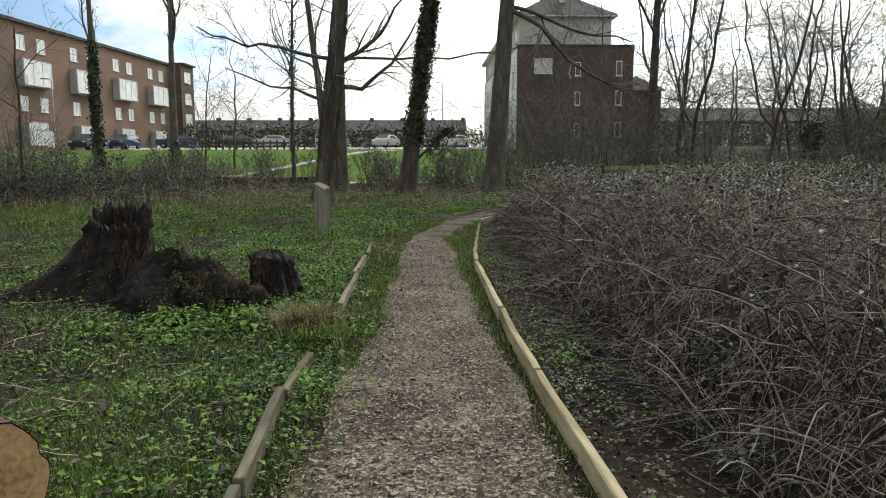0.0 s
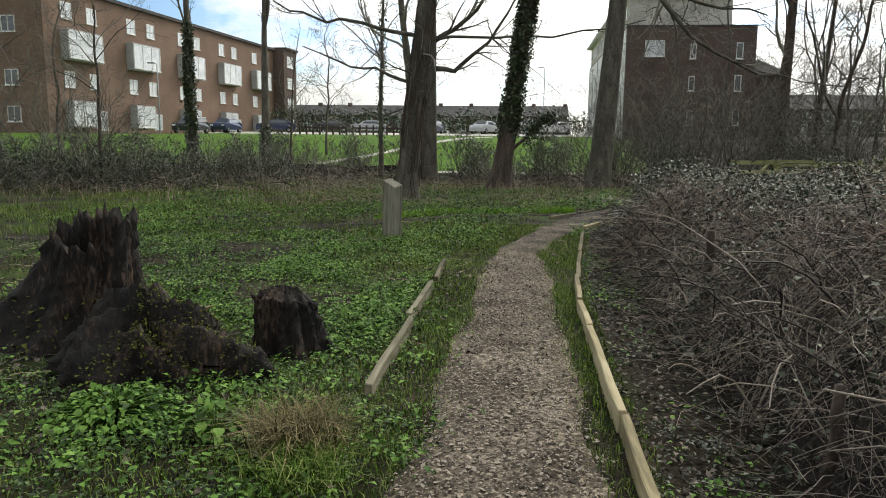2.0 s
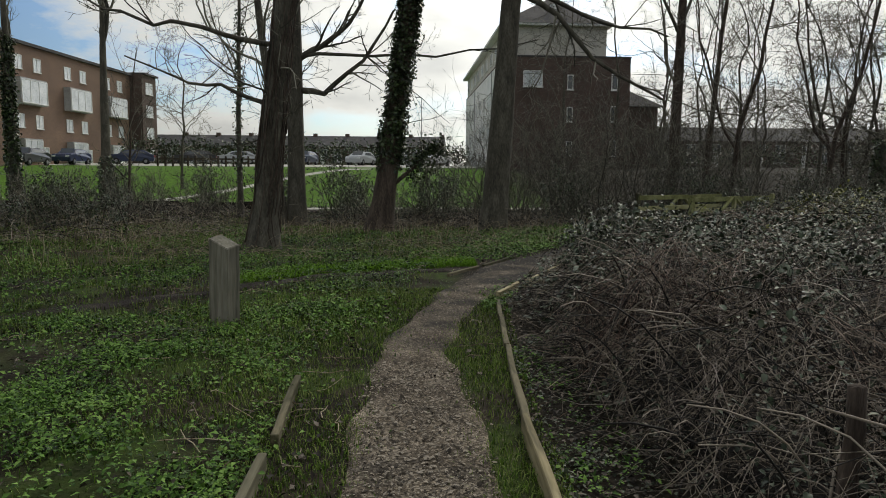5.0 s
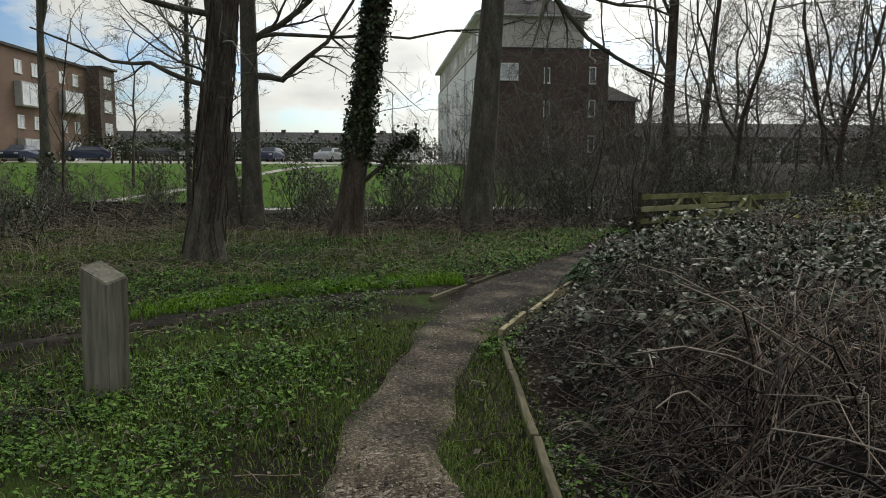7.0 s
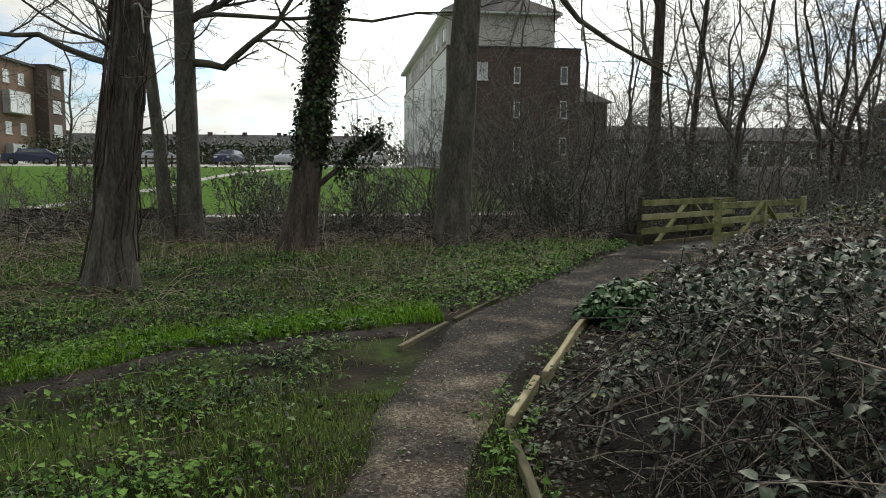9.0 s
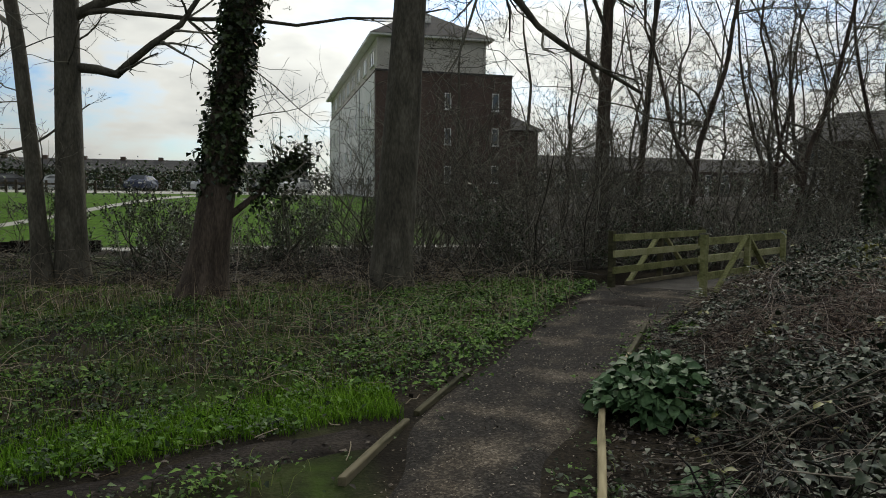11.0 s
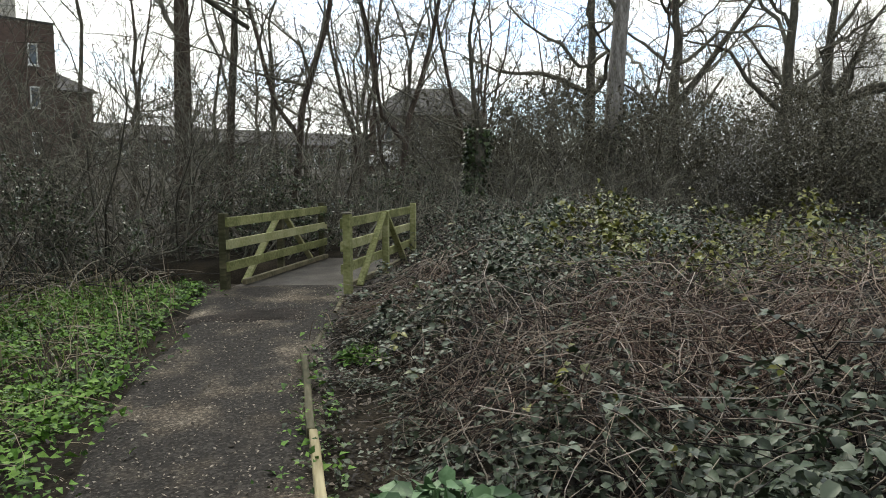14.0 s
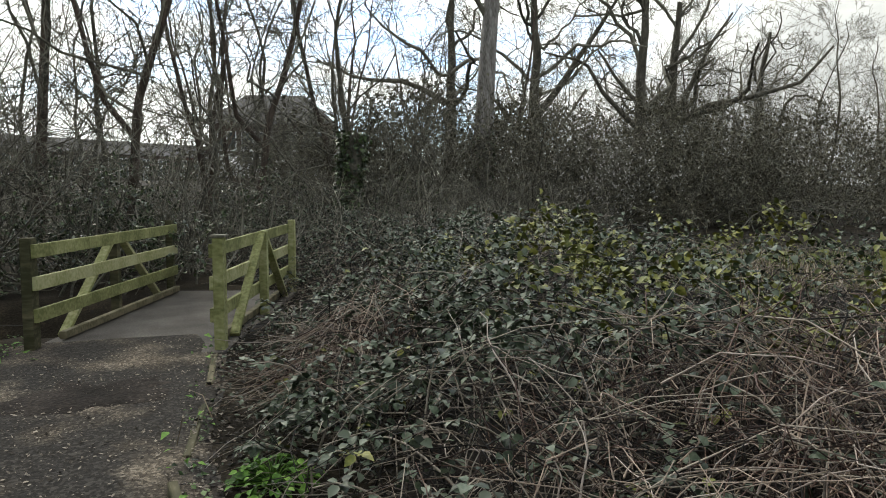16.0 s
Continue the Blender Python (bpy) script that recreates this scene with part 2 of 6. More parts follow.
M_MOSS = surf("moss", [(0.03, 0.035, 0.006), (0.07, 0.08, 0.012), (0.12, 0.135, 0.02)], 9.0, 70.0, 0.95, 1.0, dist=0.02, island=0.4)
M_SPLINTER = surf("split_wood", [(0.3, 0.24, 0.14), (0.48, 0.4, 0.26), (0.62, 0.54, 0.38)], 6.0, 60.0, 0.8, 0.4)
M_CUT = surf("sawn_wood", [(0.22, 0.11, 0.045), (0.42, 0.25, 0.11), (0.55, 0.36, 0.18)], 4.0, 40.0, 0.8, 0.4)
M_BARK = surf("grey_bark", [(0.043, 0.039, 0.031), (0.09, 0.082, 0.064), (0.155, 0.142, 0.113)], 2.5, 16.0, 0.95, 0.7, stretch=(2.2, 2.2, 0.7), dist=0.025)
M_BARK_RED = surf("brown_bark", [(0.03, 0.022, 0.017), (0.07, 0.053, 0.042), (0.13, 0.1, 0.08)], 3.0, 18.0, 0.95, 1.0, stretch=(3, 3, 0.6), dist=0.03)
M_BARK_PALE = surf("pale_bark", [(0.08, 0.07, 0.06), (0.2, 0.185, 0.17), (0.36, 0.34, 0.32)], 2.5, 14.0, 0.9, 0.9, stretch=(2.5, 2.5, 0.5), dist=0.02)
M_TWIG = surf("twig", [(0.058, 0.054, 0.043), (0.132, 0.124, 0.098), (0.225, 0.212, 0.17)], 4.0, 30.0, 0.9, 0, island=0.4)
M_CANE = surf("bramble_cane", [(0.008, 0.0062, 0.005), (0.021, 0.0165, 0.013), (0.05, 0.039, 0.031), (0.26, 0.22, 0.175)], 3.0, 30.0, 0.7, 0, island=0.8)
M_REDCANE = surf("red_cane", [(0.03, 0.017, 0.013), (0.085, 0.048, 0.038), (0.17, 0.108, 0.084), (0.36, 0.28, 0.22)], 3.0, 30.0, 0.75, 0, island=0.7)
M_PALECANE = surf("pale_cane", [(0.12, 0.094, 0.078), (0.24, 0.195, 0.165), (0.4, 0.34, 0.295)], 3.0, 30.0, 0.8, 0, island=0.6)
M_STRAW = surf("dead_stalk", [(0.12, 0.088, 0.055), (0.24, 0.19, 0.125), (0.38, 0.315, 0.22)], 3.0, 30.0, 0.8, 0, island=0.5)
M_BLEAF = surf("bramble_leaf", [(0.015, 0.023, 0.011), (0.036, 0.056, 0.027), (0.06, 0.08, 0.045), (0.105, 0.125, 0.085)], 5.0, 60.0, 0.52, 0.15, island=0.66, spec=0.28)
M_YLEAF = surf("yellowing_leaf", [(0.055, 0.065, 0.012), (0.115, 0.125, 0.02), (0.19, 0.185, 0.04)], 5.0, 60.0, 0.5, 0.1, island=0.5)
M_GLEAF = surf("ground_leaf", [(0.022, 0.05, 0.009), (0.058, 0.13, 0.019), (0.1, 0.205, 0.03), (0.15, 0.26, 0.05)], 0.9, 40.0, 0.7, 0.1, island=0.38, spec=0.2)
M_DARKLEAF = surf("dark_weed_leaf", [(0.012, 0.024, 0.008), (0.028, 0.056, 0.015), (0.055, 0.1, 0.026), (0.095, 0.15, 0.05)], 0.9, 40.0, 0.6, 0.1, island=0.6, spec=0.25)
M_GRASS = surf("grass_blade", [(0.036, 0.072, 0.01), (0.085, 0.16, 0.019), (0.14, 0.23, 0.032), (0.2, 0.235, 0.075)], 0.6, 25.0, 0.8, 0, island=0.5, spec=0.1)
M_DRYGRASS = surf("dry_tussock", [(0.06, 0.052, 0.022), (0.13, 0.11, 0.052), (0.23, 0.19, 0.1)], 2.0, 25.0, 0.85, 0, island=0.6, spec=0.1)
M_BLOSSOM = surf("white_blossom", [(0.5, 0.48, 0.45), (0.68, 0.66, 0.63), (0.8, 0.78, 0.76)], 3.0, 40.0, 0.7, 0, island=0.4)
M_SCRUB = surf("scrub_leaf", [(0.06, 0.057, 0.041), (0.115, 0.108, 0.076), (0.17, 0.158, 0.114)], 2.0, 40.0, 0.75, 0, island=0.4, spec=0.15)
M_LUSH = surf("lush_grass", [(0.075, 0.17, 0.012), (0.125, 0.26, 0.018), (0.18, 0.33, 0.03)], 0.8, 25.0, 0.8, 0, island=0.4, spec=0.1)
M_IVY = surf("ivy_leaf", [(0.012, 0.022, 0.008), (0.028, 0.048, 0.014), (0.055, 0.085, 0.025)], 2.0, 40.0, 0.4, 0, island=0.5, spec=0.5)
M_DOCK = surf("broad_leaf", [(0.035, 0.075, 0.03), (0.065, 0.13, 0.05), (0.11, 0.19, 0.085)], 6.0, 50.0, 0.55, 0.2, island=0.4, spec=0.25)
M_BRICK = brick_surf("red_brick", (0.16, 0.106, 0.08), (0.25, 0.165, 0.12), (0.85, 0.85, 0.85))
M_BRICK_DARK = brick_surf("dark_brick", (0.09, 0.064, 0.055), (0.14, 0.1, 0.086), (0.9, 0.9, 0.9))
M_WHITE = surf("white_paint", [(0.6, 0.6, 0.58), (0.74, 0.74, 0.72), (0.82, 0.82, 0.8)], 0.8, 12, 0.6, 0.05)
M_RENDER = surf("cream_render", [(0.42, 0.4, 0.36), (0.55, 0.52, 0.47), (0.65, 0.62, 0.56)], 0.6, 14, 0.9, 0.15)
M_PANEL = surf("grey_panel", [(0.3, 0.3, 0.3), (0.4, 0.4, 0.4), (0.5, 0.5, 0.5)], 0.8, 12, 0.7, 0.05)
M_SLATE = surf("roof_slate", [(0.035, 0.033, 0.035), (0.06, 0.056, 0.056), (0.09, 0.083, 0.08)], 1.0, 16, 0.8, 0.4, stretch=(1, 1, 3))
M_CONCRETE = surf("pale_concrete", [(0.3, 0.29, 0.25), (0.42, 0.4, 0.36), (0.52, 0.5, 0.46)], 0.8, 20, 0.9, 0.2)
M_TYRE = surf("tyre_rubber", [(0.012, 0.012, 0.012), (0.02, 0.02, 0.02), (0.03, 0.03, 0.03)], 5, 60, 0.8, 0.2)
M_BRASS = surf("plain_metal", [(0.2, 0.2, 0.2), (0.3, 0.3, 0.3), (0.4, 0.4, 0.4)], 3, 40, 0.4, 0.05, metal=0.8)


def glossy(name, col, rough, metal=0.0):
    m = bpy.data.materials.new(name)
    m.use_nodes = True
    b = m.node_tree.nodes["Principled BSDF"]
    b.inputs["Base Color"].default_value = (*col, 1)
    b.inputs["Roughness"].default_value, b.inputs["Metallic"].default_value = rough, metal
    return m


M_GLASS = glossy("window_glass", (0.05, 0.06, 0.07), 0.05)
M_GLASS.node_tree.nodes["Principled BSDF"].inputs["Specular IOR Level"].default_value = 1.0
# curtained panes, paled by the sky's reflection put into their colour
M_CURTAIN_SKY = surf("curtain_and_sky", [(0.45, 0.48, 0.5), (0.64, 0.66, 0.68), (0.8, 0.81, 0.82)], 1.1, 6, 0.2, 0.05, spec=0.8)


# ---- mesh helpers ----
def mesh_from(name, verts, faces, material, smooth=False):
    me = bpy.data.meshes.new(name)
    me.from_pydata(verts, [], faces)
    me.materials.append(material)
    if smooth:
        me.polygons.foreach_set("use_smooth", [True] * len(me.polygons))
    me.update()
    return me


def fast_mesh(name, verts, quads, tris, material, smooth=False):
    """A mesh straight from numpy arrays of corners."""
    verts = np.asarray(verts, np.float32).reshape(-1, 3)
    quads = np.asarray(quads, np.int32).reshape(-1, 4)
    tris = np.asarray(tris, np.int32).reshape(-1, 3)
    me = bpy.data.meshes.new(name)
    me.vertices.add(len(verts))
    me.vertices.foreach_set("co", verts.ravel())
    loops = np.concatenate([quads.ravel(), tris.ravel()]).astype(np.int32)
    me.loops.add(len(loops))
    me.loops.foreach_set("vertex_index", loops)
    starts = np.concatenate([np.arange(len(quads)) * 4, len(quads) * 4 + np.arange(len(tris)) * 3]).astype(np.int32)
    me.polygons.add(len(starts))
    me.polygons.foreach_set("loop_start", starts)
    if smooth:
        me.polygons.foreach_set("use_smooth", np.ones(len(starts), bool))
    me.materials.append(material)
    me.update(calc_edges=True)
    me.validate()
    return me


def unit(v):
    return v / np.maximum(np.linalg.norm(v, axis=-1, keepdims=True), 1e-9)


def tubes(P, R, sides=3):
    """Round tapering tubes along N polylines of K points each: corners and quads."""
    P, R = np.asarray(P, float), np.asarray(R, float)
    N, K, _ = P.shape
    T = unit(np.gradient(P, axis=1))
    ref = np.where(np.abs(T[..., 2:3]) > 0.9, np.array([1.0, 0, 0]), np.array([0, 0, 1.0]))
    ref = np.repeat(ref[:, :1], K, axis=1)
    U = unit(np.cross(T, ref))
    V = np.cross(T, U)
    a = np.arange(sides) * 2 * np.pi / sides
    ring = U[:, :, None] * np.cos(a)[None, None, :, None] + V[:, :, None] * np.sin(a)[None, None, :, None]
    verts = (P[:, :, None] + ring * R[:, :, None, None]).reshape(-1, 3)
    n, k, s = np.meshgrid(np.arange(N), np.arange(K - 1), np.arange(sides), indexing="ij")
    b0 = (n * K + k) * sides
    b1 = b0 + sides
    s2 = (s + 1) % sides
    quads = np.stack([b0 + s, b0 + s2, b1 + s2, b1 + s], -1).reshape(-1, 4)
    return verts, quads


def leaves(C, D, size, wide=0.55, fold=0.18, droop=0.2, r=rng, rounded=False):
    """N leaves from stalk points C along directions D: folded diamonds, or rounded ones with two shoulders a side."""
    N = len(C)
    D = unit(D)
    side = unit(np.cross(D, r.normal(size=(N, 3)) * 0.35 + np.array([0, 0, 1.0])))
    up = np.cross(side, D)
    s = np.asarray(size).reshape(-1, 1) * np.ones((N, 1))
    tip = C + D * s - up * s * droop
    o = np.arange(N)[:, None]
    if rounded:
        mid = C + D * s * 0.5 - up * s * 0.03
        edge = [C + D * s * f + sg * side * s * wide * w + up * s * fold * (1 - f) for sg in (1, -1) for f, w in ((0.22, 0.42), (0.62, 0.46))]
        verts = np.stack([C, edge[0], edge[1], edge[2], edge[3], mid, tip], 1).reshape(-1, 3)
        return verts, np.concatenate([o * 7 + np.array([f]) for f in ((0, 5, 1), (1, 5, 2), (2, 5, 6), (0, 3, 5), (3, 4, 5), (4, 6, 5))])
    mid = C + D * s * 0.45 - up * s * 0.02
    L = mid - D * s * 0.05 + side * s * wide * 0.5 + up * s * fold
    Rr = mid - D * s * 0.05 - side * s * wide * 0.5 + up * s * fold
    verts = np.stack([C, L, Rr, mid, tip], 1).reshape(-1, 3)
    return verts, np.concatenate([o * 5 + np.array([f]) for f in ((0, 3, 1), (0, 2, 3), (1, 3, 4), (3, 2, 4))])


def blades(C, height, lean, width, r=rng):
    """N bent grass blades: a quad and a tip."""
    N = len(C)
    a = r.uniform(0, 2 * np.pi, N)
    out = np.stack([np.cos(a), np.sin(a), np.zeros(N)], 1)
    side = np.stack([-np.sin(a), np.cos(a), np.zeros(N)], 1)
    h, w, ln = (np.asarray(q).reshape(-1, 1) * np.ones((N, 1)) for q in (height, width, lean))
    up = np.array([0, 0, 1.0])
    m = C + up * h * 0.6 + out * h * ln * 0.35
    t = C + up * h * (1 - 0.3 * ln) + out * h * ln
    verts = np.stack([C - side * w / 2, C + side * w / 2, m + side * w * 0.4, m - side * w * 0.4, t], 1).reshape(-1, 3)
    o = np.arange(N)[:, None] * 5
    return verts, o + np.array([[0, 1, 2, 3]]), o + np.array([[3, 2, 4]])


def part(name, bm, material, parent=None, label="", smooth=False):
    """Link a bmesh as one mesh object, under a thing or a part."""
    me = bpy.data.meshes.new(name)
    bm.to_mesh(me)
    bm.free()
    me.materials.append(material)
    if smooth:
        me.polygons.foreach_set("use_smooth", [True] * len(me.polygons))
    ob = new(name, me)
    ob.parent = parent
    if label:
        tagged(ob, label)
    return ob


def piece(name, me, parent=None, label=""):
    ob = new(name, me)
    ob.parent = parent
    if label:
        tagged(ob, label)
    return ob


def box_into(bm, x0, y0, z0, x1, y1, z1, m=None):
    made = bmesh.ops.create_cube(bm, size=1)["verts"]
    for v in made:
        v.co = Vector(((x0 + x1) / 2 + v.co.x * (x1 - x0), (y0 + y1) / 2 + v.co.y * (y1 - y0), (z0 + z1) / 2 + v.co.z * (z1 - z0)))
        if m is not None:
            v.co = m @ v.co
    return made


def box(x0, y0, z0, x1, y1, z1, bevel=0.0, m=None):
    bm = bmesh.new()
    box_into(bm, x0, y0, z0, x1, y1, z1, m)
    if bevel:
        bmesh.ops.bevel(bm, geom=bm.edges[:], offset=bevel, segments=2, affect="EDGES", profile=0.6)
    return bm


def thing(name, at, label, category, group="", turn=0.0, kind=""):
    ob = new(name)
    ob.matrix_world = pose(*at, 0, 0, turn)
    return tagged(ob, label, category, group, kind)


def smooth01(a, b, v):
    t = np.clip((np.asarray(v, float) - a) / (b - a), 0, 1)
    return t * t * (3 - 2 * t)


def waves(x, y, k=1.0, seed=0):
    """Smooth uneven field between about -1 and 1."""
    x, y = np.asarray(x, float) * k, np.asarray(y, float) * k
    return (np.sin(1.3 * x + 0.7 * y + seed) + np.sin(-0.6 * x + 1.7 * y + 2.1 * seed + 1) + np.sin(2.3 * x - 1.1 * y + 0.5 * seed + 2) * 0.6 + np.sin(3.1 * y + 2.7 * x + seed) * 0.5 + np.sin(5.3 * x - 4.1 * y + seed * 1.7) * 0.35) / 3.4


# ---- plan ----
# the path's two edges at stations along it, and the line of the boards on the bramble side
PATH_Y = [-8, 2.0, 4.0, 5.8, 9.0, 11.8, 12.5, 14.0, 16.0, 17.5, 18.6, 19.6, 21.0, 22.4, 23.6, 24.6]
PATH_L = [-0.72, -0.72, -0.62, -0.44, -0.39, -0.36, -0.27, 0.0, 0.52, 1.0, 1.55, 2.25, 3.3, 4.45, 5.3, 6.05]
PATH_R = [0.74, 0.72, 0.64, 0.52, 0.43, 0.4, 0.28, 0.62, 1.25, 1.95, 2.7, 3.5, 4.4, 5.55, 6.7, 7.5]
EDGE_Y = [-8, 4, 8, 10.4, 13, 15.0, 16.0, 18.5, 19.6, 21.3, 23.3, 25.5]
EDGE_X = [0.80, 0.70, 0.64, 0.70, 0.92, 1.1, 1.55, 2.85, 3.7, 4.8, 6.9, 9.5]
BRIDGE = Matrix.LocRotScale((7.95, 24.87, 0.15), Euler((0, 0, radians(32.3))), None)


def ditch_distance(x, y):
    """Metres from the ditch's line, which the bridge crosses."""
    dx, dy = np.asarray(x, float) - 7.9, np.asarray(y, float) - 25.1
    along = dx * -0.574 + dy * 0.819
    across = dx * 0.819 + dy * 0.574
    return np.where(along > -4, np.abs(across + 0.02 * np.maximum(along, 0) ** 2), 9.0)


def land(x, y):
    """Height of the ground."""
    x, y = np.asarray(x, float), np.asarray(y, float)
    far = y + 0.35 * np.maximum(0, x - 6)
    z = 0.03 + 1.75 * smooth01(38.5, 58, far) + 0.5 * smooth01(60, 95, far) + 0.9 * smooth01(95, 260, far)
    z = z + 0.10 * smooth01(20, 24, y) * smooth01(2, 6, x) * (1 - smooth01(27, 33, y))
    off = np.abs(x - np.interp(y, PATH_Y, (np.array(PATH_L) + np.array(PATH_R)) / 2))
    z = z + smooth01(0.5, 2.0, off) * (0.035 * waves(x, y, 1.1, 3) + 0.02 * waves(x, y, 3.3, 5)) * (1 - smooth01(36, 40, y))
    d = ditch_distance(x, y)
    z = z - 0.55 * (1 - smooth01(0.3, 1.1, d)) * (1 - smooth01(31, 36, y))
    return z


def track_y(x):
    """The muddy track that leaves the path beside the post."""
    return np.interp(x, [-13, -8, -6, -4.6, -3.4, -2.4, -1.2, 0.0, 0.9], [11.6, 12.5, 13.05, 13.9, 15.0, 16.0, 17.2, 17.75, 18.0])


def bramble_depth(x, y):
    """Metres into the bramble bank from the boards."""
    return (np.asarray(x, float) - np.interp(y, EDGE_Y, EDGE_X)) * np.where(np.asarray(y) < 15, 1.0, 0.68)


def blob(x, y, spots):
    """Between 0 and 1: near any of the given spots (x, y, radius)."""
    return np.max([np.exp(-(((np.asarray(x) - a) / c) ** 2 + ((np.asarray(y) - b) / c) ** 2) ** 2) for a, b, c in spots], axis=0)


def bramble_height(x, y):
    d = bramble_depth(x, y)
    start = 0.4 - 0.3 * smooth01(9, 13, y)
    h = 1.1 * smooth01(0.0, 1.0, d - start) * (0.84 + 0.24 * waves(x, y, 0.9, 2) + 0.24 * waves(x, y, 2.9, 9))
    h = h * (1 - 0.45 * smooth01(15, 17, y) * (1 - smooth01(0.6, 2.6, d)))
    clear = np.hypot(np.asarray(x) - 16.0, (np.asarray(y) - 18.5) * 0.8)
    h = h * (1 - 0.15 * blob(x, y, [(3.3, 15.4, 1.7), (4.6, 18.0, 1.5), (5.8, 20.6, 1.4)]))
    h = h * (1 - smooth01(12.5, 15.5, x)) * smooth01(-1.8, 0.0, y)
    return h * smooth01(3.0, 5.0, clear) * (1 - smooth01(24.0, 26.5, np.asarray(y) - 0.25 * np.asarray(x)))


# patches of the bank: dead reddish canes, yellowing leaves, and mounds of large glossy leaves
RED_PATCH = [(5.3, 18.6, 1.15), (6.0, 17.6, 1.0), (6.5, 21.7, 0.6), (3.3, 7.0, 0.9), (2.9, 9.0, 0.6), (1.9, 11.6, 0.6), (3.2, 5.0, 0.6)]
YELLOW_PATCH = [(7.6, 19.6, 0.9), (7.4, 18.3, 0.6), (9.8, 22.2, 0.9), (8.8, 20.8, 0.7), (11.0, 19.5, 0.9)]
LEAFY_PATCH = [(3.9, 17.6, 0.75), (4.2, 16.6, 0.8), (6.3, 20.5, 0.75), (7.0, 21.3, 0.6), (2.1, 13.2, 0.8), (2.9, 14.6, 0.9), (3.2, 12.0, 0.8), (5.2, 16.0, 0.7)]


def path_mask(x, y):
    """Positive inside the chippings, negative outside, in metres."""
    lean = smooth01(15, 24, y)
    l, rr = np.interp(y - 0.55 * lean, PATH_Y, PATH_L), np.interp(y + 0.75 * lean, PATH_Y, PATH_R)
    return np.minimum(x - l, rr - x) * np.where(y > 15, 0.75, 1.0)


# ---- ground ----
def spaced(fine_lo, fine_hi, step, reach):
    mid = np.arange(fine_lo, fine_hi + step / 2, step)
    out, s, v = [], step, 0.0
    while v < reach:
        s *= 1.22
        v += s
        out.append(v)
    return np.concatenate([fine_lo - np.array(out[::-1]), mid, fine_hi + np.array(out)])


def build_ground():
    gx, gy = spaced(-16, 18, 0.28, 900), spaced(-4, 46, 0.28, 1200)
    X, Y = np.meshgrid(gx, gy, indexing="ij")
    Z = land(X, Y)
    nx, ny = X.shape
    i, j = np.meshgrid(np.arange(nx - 1), np.arange(ny - 1), indexing="ij")
    a = i * ny + j
    me = fast_mesh("ground", np.stack([X, Y, Z], -1), np.stack([a, a + ny, a + ny + 1, a + 1], -1), [], M_GROUND, True)
    tagged(new("ground", me), "dark woodland soil with patchy grass, rising to a mown bank", "ground", kind="structure")


def ribbon(name, lefts, rights, lift, material, cuts=9, rough=0.0):
    """A strip of ground cover between two lines, crowned a little, its rims sunk below the soil."""
    lefts, rights = np.array(lefts, float), np.array(rights, float)
    f = np.linspace(0, 1, cuts)
    P = lefts[:, None] * (1 - f)[None, :, None] + rights[:, None] * f[None, :, None]
    X, Y = P[..., 0], P[..., 1]
    rim = np.minimum(f, 1 - f)
    Z = land(X, Y) + lift * smooth01(0, 0.16, rim)[None] - 0.03 * (1 - smooth01(0, 0.1, rim))[None] + rough * waves(X, Y, 4.0, 1)
    n, c = X.shape
    i, j = np.meshgrid(np.arange(n - 1), np.arange(c - 1), indexing="ij")
    a = i * c + j
    return new(name, fast_mesh(name, np.stack([X, Y, Z], -1), np.stack([a, a + 1, a + c + 1, a + c], -1), [], material, True))


def build_paths():
    s = np.arange(-8, 24.61, 0.16)
    wob = 0.05 * np.sin(s * 2.3) + 0.035 * np.sin(s * 5.1 + 1)
    l = np.stack([np.interp(s, PATH_Y, PATH_L) - 0.05 + wob, s + 0.0], 1)
    r = np.stack([np.interp(s, PATH_Y, PATH_R) + 0.05 - 0.7 * wob, s + 0.0], 1)
    # the stations lean with the bend, so that the strip ends square to the bridge
    bend = smooth01(15, 24, s)
    l[:, 1] += 0.55 * bend
    r[:, 1] -= 0.75 * bend
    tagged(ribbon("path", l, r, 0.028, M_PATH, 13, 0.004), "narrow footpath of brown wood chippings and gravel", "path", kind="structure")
    x = np.linspace(-13, 0.9, 90)
    w = 0.2 + 0.05 * np.sin(x * 3.1) + 0.03 * np.sin(x * 7.7)
    line = np.stack([x, track_y(x)], 1)
    tagged(ribbon("side_path", line + np.stack([-0.5 * w, w], 1), line + np.stack([0.5 * w, -w], 1), 0.018, M_MUD, 7, 0.004), "muddy trodden track through the grass", "path", kind="structure")
    x = np.linspace(-45, 9, 80)
    y = 37.6 + 0.5 * np.sin(x * 0.09)
    tagged(ribbon("concrete_path", np.stack([x, y + 0.7], 1), np.stack([x, y - 0.7], 1), 0.03, M_CONCRETE, 5), "pale concrete path along the foot of the bank", "path", kind="structure")
    x = np.linspace(-16, -2.4, 60)
    y = 38.4 + 22 * smooth01(-16, 1, x)
    tagged(ribbon("bank_path", np.stack([x, y + 0.9], 1), np.stack([x, y - 0.9], 1), 0.03, M_CONCRETE, 5), "pale concrete path climbing the grass bank", "path", kind="structure")
    x = np.linspace(-34, 7, 60)
    tagged(ribbon("road", np.stack([x, 92 + 0 * x], 1), np.stack([x, 74 + 0 * x], 1), 0.05, M_CONCRETE, 7), "pale road and parking area beyond the bank", "road", kind="structure")


build_ground()
build_paths()


